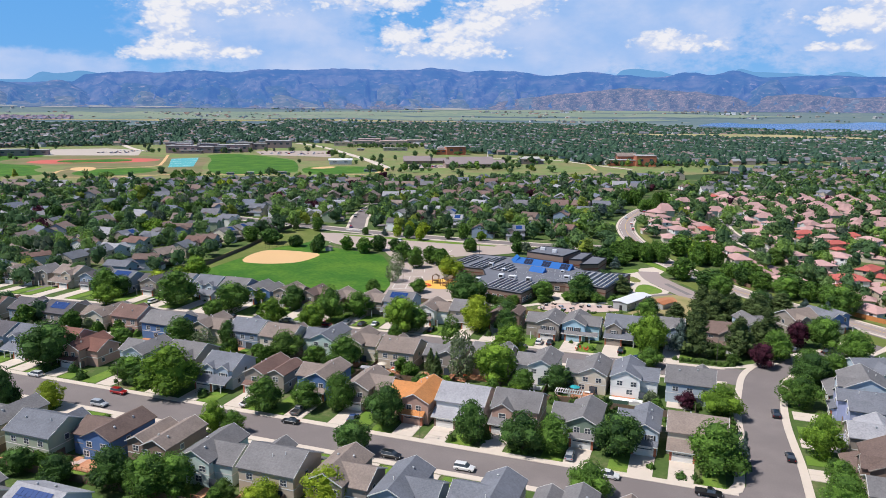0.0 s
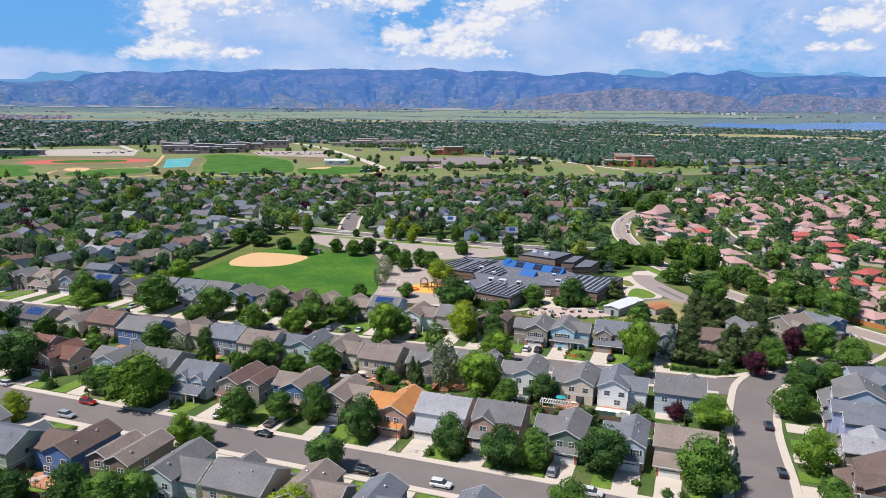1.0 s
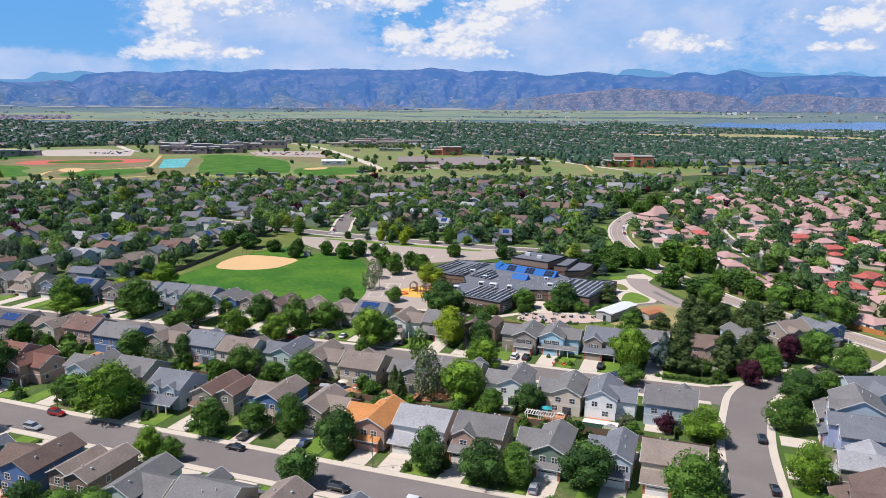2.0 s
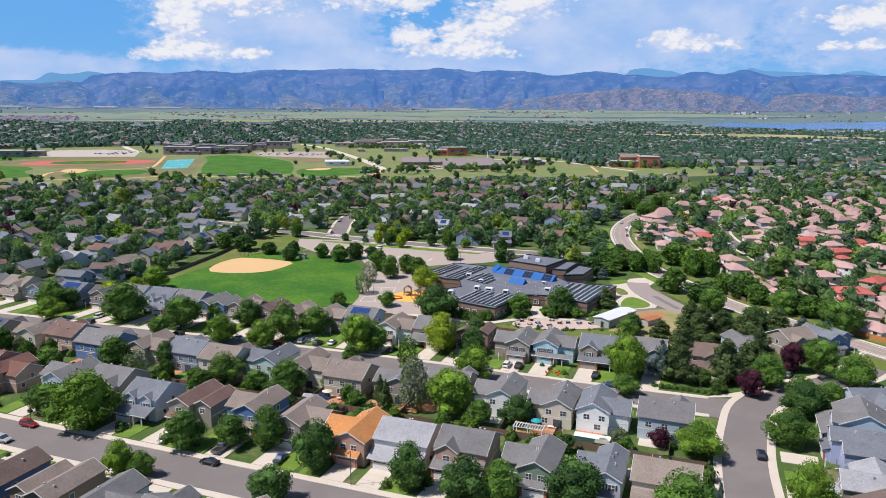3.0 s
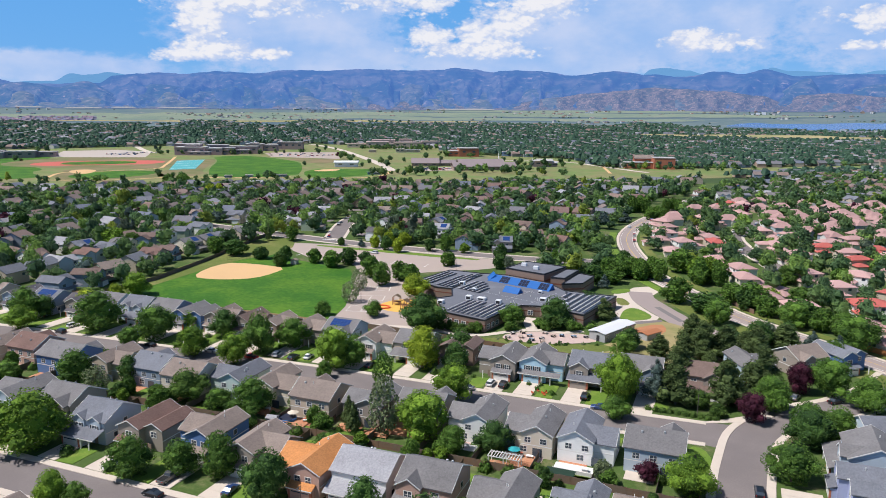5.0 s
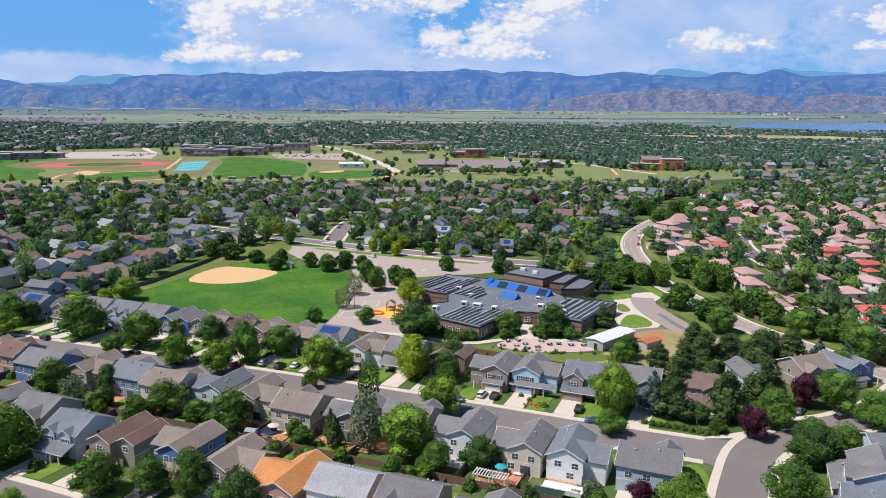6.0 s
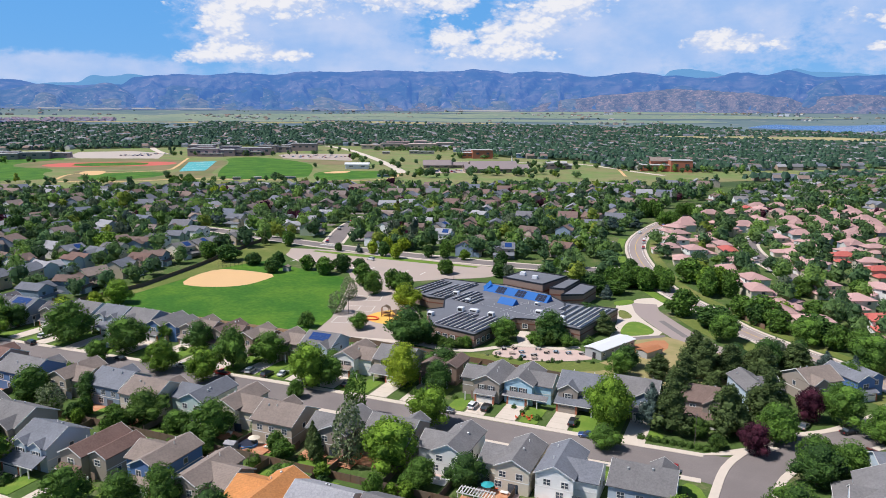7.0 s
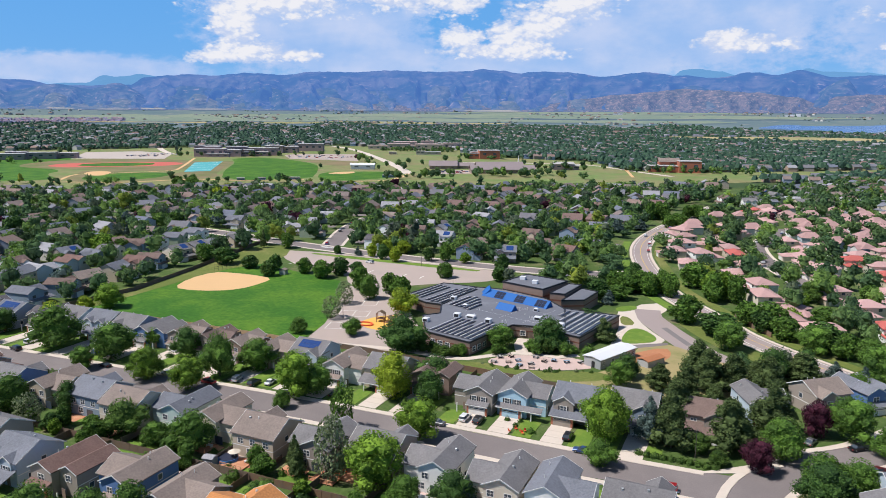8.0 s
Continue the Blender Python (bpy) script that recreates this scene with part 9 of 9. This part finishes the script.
OPEN = [(-1500, 640), (-900, 560), (-660, 545), (-480, 650), (-310, 745), (-119, 842), (-15, 960), (160, 1125), (420, 1300), (420, 1420), (150, 1250), (-60, 1090), (-160, 1075), (-240, 1230), (-480, 1280), (-560, 1450), (-900, 1500), (-1100, 1280), (-1300, 1000)]
far_t, far_h = [], []
r = 980.0
while r < 2950:
    step = 7.4 + (r - 980) * 0.0036
    n = int(radians(92) * r / step)
    for k in range(n):
        a = -64 + 92 * (k + rnd.random()) / n
        rr = r + rnd.uniform(-0.6, 0.6) * step
        x, y = polar(a, rr)
        if inside(x, y, OPEN) or inside(x, y, ESTATE_NORTHEAST) or inside(x, y, ESTATE_EAST) or (2060 < rr < 2190 and -7 < a < 12) or (rr > 2500 and a > -1):
            continue
        if rr > 2450 and noise.noise((x / 260, y / 260, 4)) < -0.5 + (rr - 2450) / 480:
            continue
        gap = noise.noise((x / 90, y / 90, 1.0))
        if (int(math.floor((x * 0.8 + y * 0.6 + 14 * math.sin(x / 120)) / 34)) % 2 == 0 and rnd.random() < 0.22) or rnd.random() < 0.03:
            far_h.append((x, y, 20 + 60 * round(noise.noise((x / 300, y / 300, 2)) * 2) + rnd.uniform(-15, 15), 0))
        elif gap > -0.55:
            far_t.append((x, y))
    r += step * 0.85
for k in range(5200):
    a, rr = rnd.uniform(-64, 22), rnd.uniform(2600, 3600)
    x, y = polar(a, rr)
    if (rr < 3080 and a > -1.5) or noise.noise((x / 240, y / 110, 4.5)) + 0.5 * noise.noise((x / 60, y / 60, 6.5)) < 0.22:
        continue
    if rnd.random() < 0.3:
        far_h.append((x, y, rnd.uniform(0, 180), 0))
    else:
        far_t.append((x, y))
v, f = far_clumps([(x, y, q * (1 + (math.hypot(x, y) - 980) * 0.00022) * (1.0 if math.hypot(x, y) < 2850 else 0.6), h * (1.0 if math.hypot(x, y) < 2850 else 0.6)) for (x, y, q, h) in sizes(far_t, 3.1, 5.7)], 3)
solo("far_woodland", mesh_from("far_woodland", v, f, HAZED_FAR_LEAVES), None, "far trees of the suburbs reaching to the plain", "trees", kind="stuff")
solo("far_houses", far_house_mesh(far_h), None, "far suburban houses among trees", "houses", kind="stuff")
solo("far_houses", far_house_mesh([q for q in FAR_HOUSES if not q[3]], 0.0, True), None, "houses of the estates further off", "houses", kind="stuff")
pinks = [q for q in FAR_HOUSES if q[3]]
if pinks:
    me = far_house_mesh(pinks, 3.6, True, 0.86)
    me.materials[1] = ROOFS["pink"]
    solo("far_houses", me, None, "far pink-roofed houses among trees", "houses", kind="stuff")


town = []
for k in range(420):
    a, rr = rnd.uniform(-60, -46.5), rnd.uniform(2900, 3120)
    town.append((*polar(a, rr), rnd.uniform(0, 180), 0))
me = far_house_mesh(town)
# mauve of these walls and roofs is distance haze put into the paint
me.materials[0], me.materials[1] = assorted("haze_tinted_town_walls", [(0.3, 0.26, 0.33), (0.42, 0.36, 0.4), (0.24, 0.24, 0.34)]), assorted("haze_tinted_town_roofs", [(0.22, 0.17, 0.24), (0.3, 0.22, 0.26), (0.19, 0.19, 0.28)])
solo("far_houses", me, None, "far town of close-set houses on the plain, tinted mauve for haze", "houses", kind="stuff")


# ---- large buildings beyond the meadow ----
def hall(x, y, turn, blocks, wall, roof, label, pitch=0.0):
    h = thing("hall", pose(x, y, land(x, y), 0, 0, turn), label, "building")
    for x0, x1, y0, y1, z in blocks:
        b = part("wing", boxes((x0, x1, y0, y1, -1, z)), wall, h)
        if pitch:
            bm = bmesh.new()
            gable(bm, (y0 + y1) / 2, (y1 - y0) / 2, x0, x1, z, pitch, "x", 1.2, 0.6)
            part("roof", bm, roof, b)
        else:
            part("roof", boxes((x0 - 0.5, x1 + 0.5, y0 - 0.5, y1 + 0.5, z, z + 0.7)), roof, b)
        n = max(2, int((x1 - x0) / 12)) if y < 2000 else 0
        for k in range(n):
            u = x0 + (k + 0.5) * (x1 - x0) / n
            part("window", boxes((u - 2.6, u + 2.6, y0 - 0.12, y0 + 0.02, z * 0.5, z * 0.72)), GLASS, b, "dark window band")
    return h


GREY_WALL, PALE_ROOF = surface("precast_wall", (0.33, 0.24, 0.24), 0.9, 0.1, 0.5, 0.05, 0.05), surface("pale_flat_roof", (0.42, 0.4, 0.39), 0.9, 0.1, 0.5, 0.05, 0.05)
MAUVE_ROOF = surface("mauve_roof", (0.27, 0.22, 0.22), 0.9, 0.15, 1.0, 0.1, 0.2)
PINK_ROOF = surface("pinkish_membrane_roof", (0.5, 0.37, 0.34), 0.9, 0.15, 0.5, 0.05, 0.05)
hall(-882, 1030, 26, [(0, 52, 0, 30, 13), (52, 79, 4, 34, 11), (24, 62, -9, 0, 5.5), (-10, 34, 36, 60, 17), (14, 40, 12, 28, 16), (44, 80, 40, 60, 15), (79, 90, 14, 30, 8)], GREY_WALL, PALE_ROOF, "large grey-brown school of stepped blocks beyond the sports fields")
hall(-822, 1077, 26, [(0, 23, 0, 16, 11), (6, 60, 20, 36, 13), (23, 46, 8, 20, 7)], GREY_WALL, PALE_ROOF, "grey school block with flat roof")
hall(-849, 1180, 26, [(0, 34, 0, 22, 13), (34, 60, 6, 24, 11), (-30, 0, 6, 20, 9), (8, 24, 8, 18, 15)], GREY_WALL, PALE_ROOF, "grey school block with a raised roof")
hall(-829, 1256, 26, [(0, 50, 0, 22, 14), (-20, 0, 4, 20, 11)], GREY_WALL, PALE_ROOF, "grey school block with flat roof")
hall(-1072, 842, 40, [(-40, 14, -10, 14, 9), (14, 56, 2, 24, 10), (-20, 10, 16, 34, 11), (56, 84, 20, 40, 8)], GREY_WALL, PALE_ROOF, "grey low buildings beside the track")
BEIGE_MALL = surface("beige_mall", (0.5, 0.4, 0.33), 0.9, 0.1, 0.5, 0.05, 0.05)
hall(-702, 1391, 26, [(0, 46, 0, 24, 12), (46, 58, -6, 20, 9), (58, 116, 0, 34, 11), (116, 154, 8, 34, 13), (12, 60, 28, 48, 15), (-40, 0, 10, 30, 8), (70, 96, 38, 58, 16)], BEIGE_MALL, PINK_ROOF, "long beige low building with pinkish roofs")
hall(-575, 1268, 26, [(0, 16, 0, 10, 6), (16, 46, 2, 14, 5), (-50, -36, 4, 12, 4)], BEIGE_MALL, PALE_ROOF, "small beige hall on the green")
hall(-420, 1222, 28, [(-12, 22, -12, 14, 14), (-30, -12, -6, 14, 9), (-24, -12, 14, 24, 11)], RED_BRICK, PALE_ROOF, "red brick hall of two heights")
hall(-392, 1246, 20, [(30, 66, 0, 16, 7), (66, 84, 4, 18, 9)], surface("blue_panel", (0.2, 0.28, 0.42), 0.8, 0.1, 0.5, 0.05, 0.05), PALE_ROOF, "low blue-grey building beside the brick hall")
BROWN_STUCCO = surface("brown_stucco", (0.3, 0.23, 0.19), 0.9, 0.1, 0.5, 0.05, 0.05)
hall(-396, 1000, 24, [(-22, 16, -14, 12, 4.5), (16, 40, -6, 10, 4)], BROWN_STUCCO, MAUVE_ROOF, "low brown hall with wide mauve roofs", 0.45)
hall(-312, 972, 30, [(-34, 34, -24, 2, 5), (-22, 40, 2, 34, 5.5), (34, 52, -14, 10, 4)], BROWN_STUCCO, MAUVE_ROOF, "low brown church building with wide roofs", 0.4)
hall(-243, 1058, 24, [(-13, 14, -9, 9, 8), (14, 22, -4, 8, 5)], surface("mauve_wall", (0.45, 0.33, 0.32), 0.9, 0.1, 0.5, 0.05, 0.05), PALE_ROOF, "mauve two-storey building with a shallow roof", 0.25)
hall(-86, 1085, 15, [(-6, 22, -12, 14, 15), (-44, -6, -4, 20, 8)], RED_BRICK, PALE_ROOF, "red brick building of several blocks")
hall(-104, 1103, 15, [(-16, 10, -8, 12, 13)], RED_BRICK, ROOFS["tan"], "brick hall with a broad brown roof", 0.4)
hall(-491, 934, 24, [(-16, 16, -6, 6, 6)], WHITE_METAL, WHITE_METAL, "long white-roofed shed by the ball field", 0.3)
for x, y, w in ((-530, 727, 4), (-512, 742, 4), (-484, 761, 9), (-398, 838, 8)):
    hall(x, y, 30, [(-w, w, -1.5, 1.5, 2.6)], surface("blue_shed_wall", (0.1, 0.2, 0.32), 0.8, 0.1, 0.5, 0.05, 0.05), PALE_ROOF, "small blue-green shelter beside the playing fields")
for x, y in ((-300, 1035),):
    sp = thing("steeple", pose(x, y, 0.05), "slim white church steeple", "steeple")
    part("shaft", boxes((-1.0, 1.0, -1.0, 1.0, 0, 10)), WHITE, sp)
    bm = bmesh.new()
    bmesh.ops.create_cone(bm, segments=8, radius1=1.1, radius2=0.05, depth=10, matrix=pose(0, 0, 15))
    part("spire", bm, WHITE, sp)


def far_car_mesh(spots):
    """Parked cars too far off to pick apart: body and cabin of each."""
    vs, fs = [], []
    for x, y, t in spots:
        c, s = math.cos(radians(t)), math.sin(radians(t))
        for l, w, z0, z1, taper in ((2.2, 0.9, 0.3, 0.95, 0.05), (1.25, 0.8, 0.95, 1.5, 0.35)):
            k = len(vs)
            for z, q in ((z0, 0.0), (z1, taper)):
                vs += [(x + u * c - v * s, y + u * s + v * c, 0.15 + z) for u, v in ((-l + q, -w + q / 3), (l - q, -w + q / 3), (l - q, w - q / 3), (-l + q, w - q / 3))]
            fs += [(k, k + 1, k + 5, k + 4), (k + 1, k + 2, k + 6, k + 5), (k + 2, k + 3, k + 7, k + 6), (k + 3, k, k + 4, k + 7), (k + 4, k + 5, k + 6, k + 7)]
    return mesh_from("far_cars", vs, fs, assorted("far_car_paint", [(0.75, 0.75, 0.75), (0.02, 0.02, 0.025), (0.4, 0.42, 0.45), (0.3, 0.02, 0.02), (0.05, 0.08, 0.2), (0.12, 0.12, 0.13)], 0.3))


rnd = random.Random(31)
parked = [(-950 + rnd.uniform(-50, 10), 1010 + rnd.uniform(-25, 60), 40 + rnd.choice((0, 90))) for _ in range(44)]
parked += [(-690 + rnd.uniform(-60, 60), 1130 + rnd.uniform(-40, 40), 20) for _ in range(34)] + [(-362 + rnd.uniform(-20, 20), 945 + rnd.uniform(-22, 22), 20) for _ in range(20)]
for line in (PINK_ST, SIDE_ST, COLLECTOR[6:]):
    for a, b in zip(line, line[1:]):
        a, b = Vector(a), Vector(b)
        t = (b - a).normalized()
        for k in range(int((b - a).length / 9)):
            if rnd.random() < 0.45:
                p = a + t * (k + 0.5) * 9 + Vector((t.y, -t.x)) * rnd.choice((-3.6, 3.6))
                parked.append((p.x, p.y, math.degrees(math.atan2(t.y, t.x))))
solo("far_cars", far_car_mesh(parked), None, "small parked cars far off on streets and car parks", "cars", kind="stuff")


for a, rr, n in ((-31.2, 3480, 4), (-29.0, 3500, 3), (-10.5, 3420, 3), (1.5, 3440, 3), (8.5, 2420, 6), (9.8, 2460, 5), (6.5, 2440, 4)):
    x, y = polar(a, rr)
    hall(x, y, -a, [(-34 + 22 * k, -16 + 22 * k, -8, 8, 5 + 3 * (k % 3)) for k in range(n)], WHITE_METAL, PALE_ROOF, "group of pale low buildings far off on the plain")
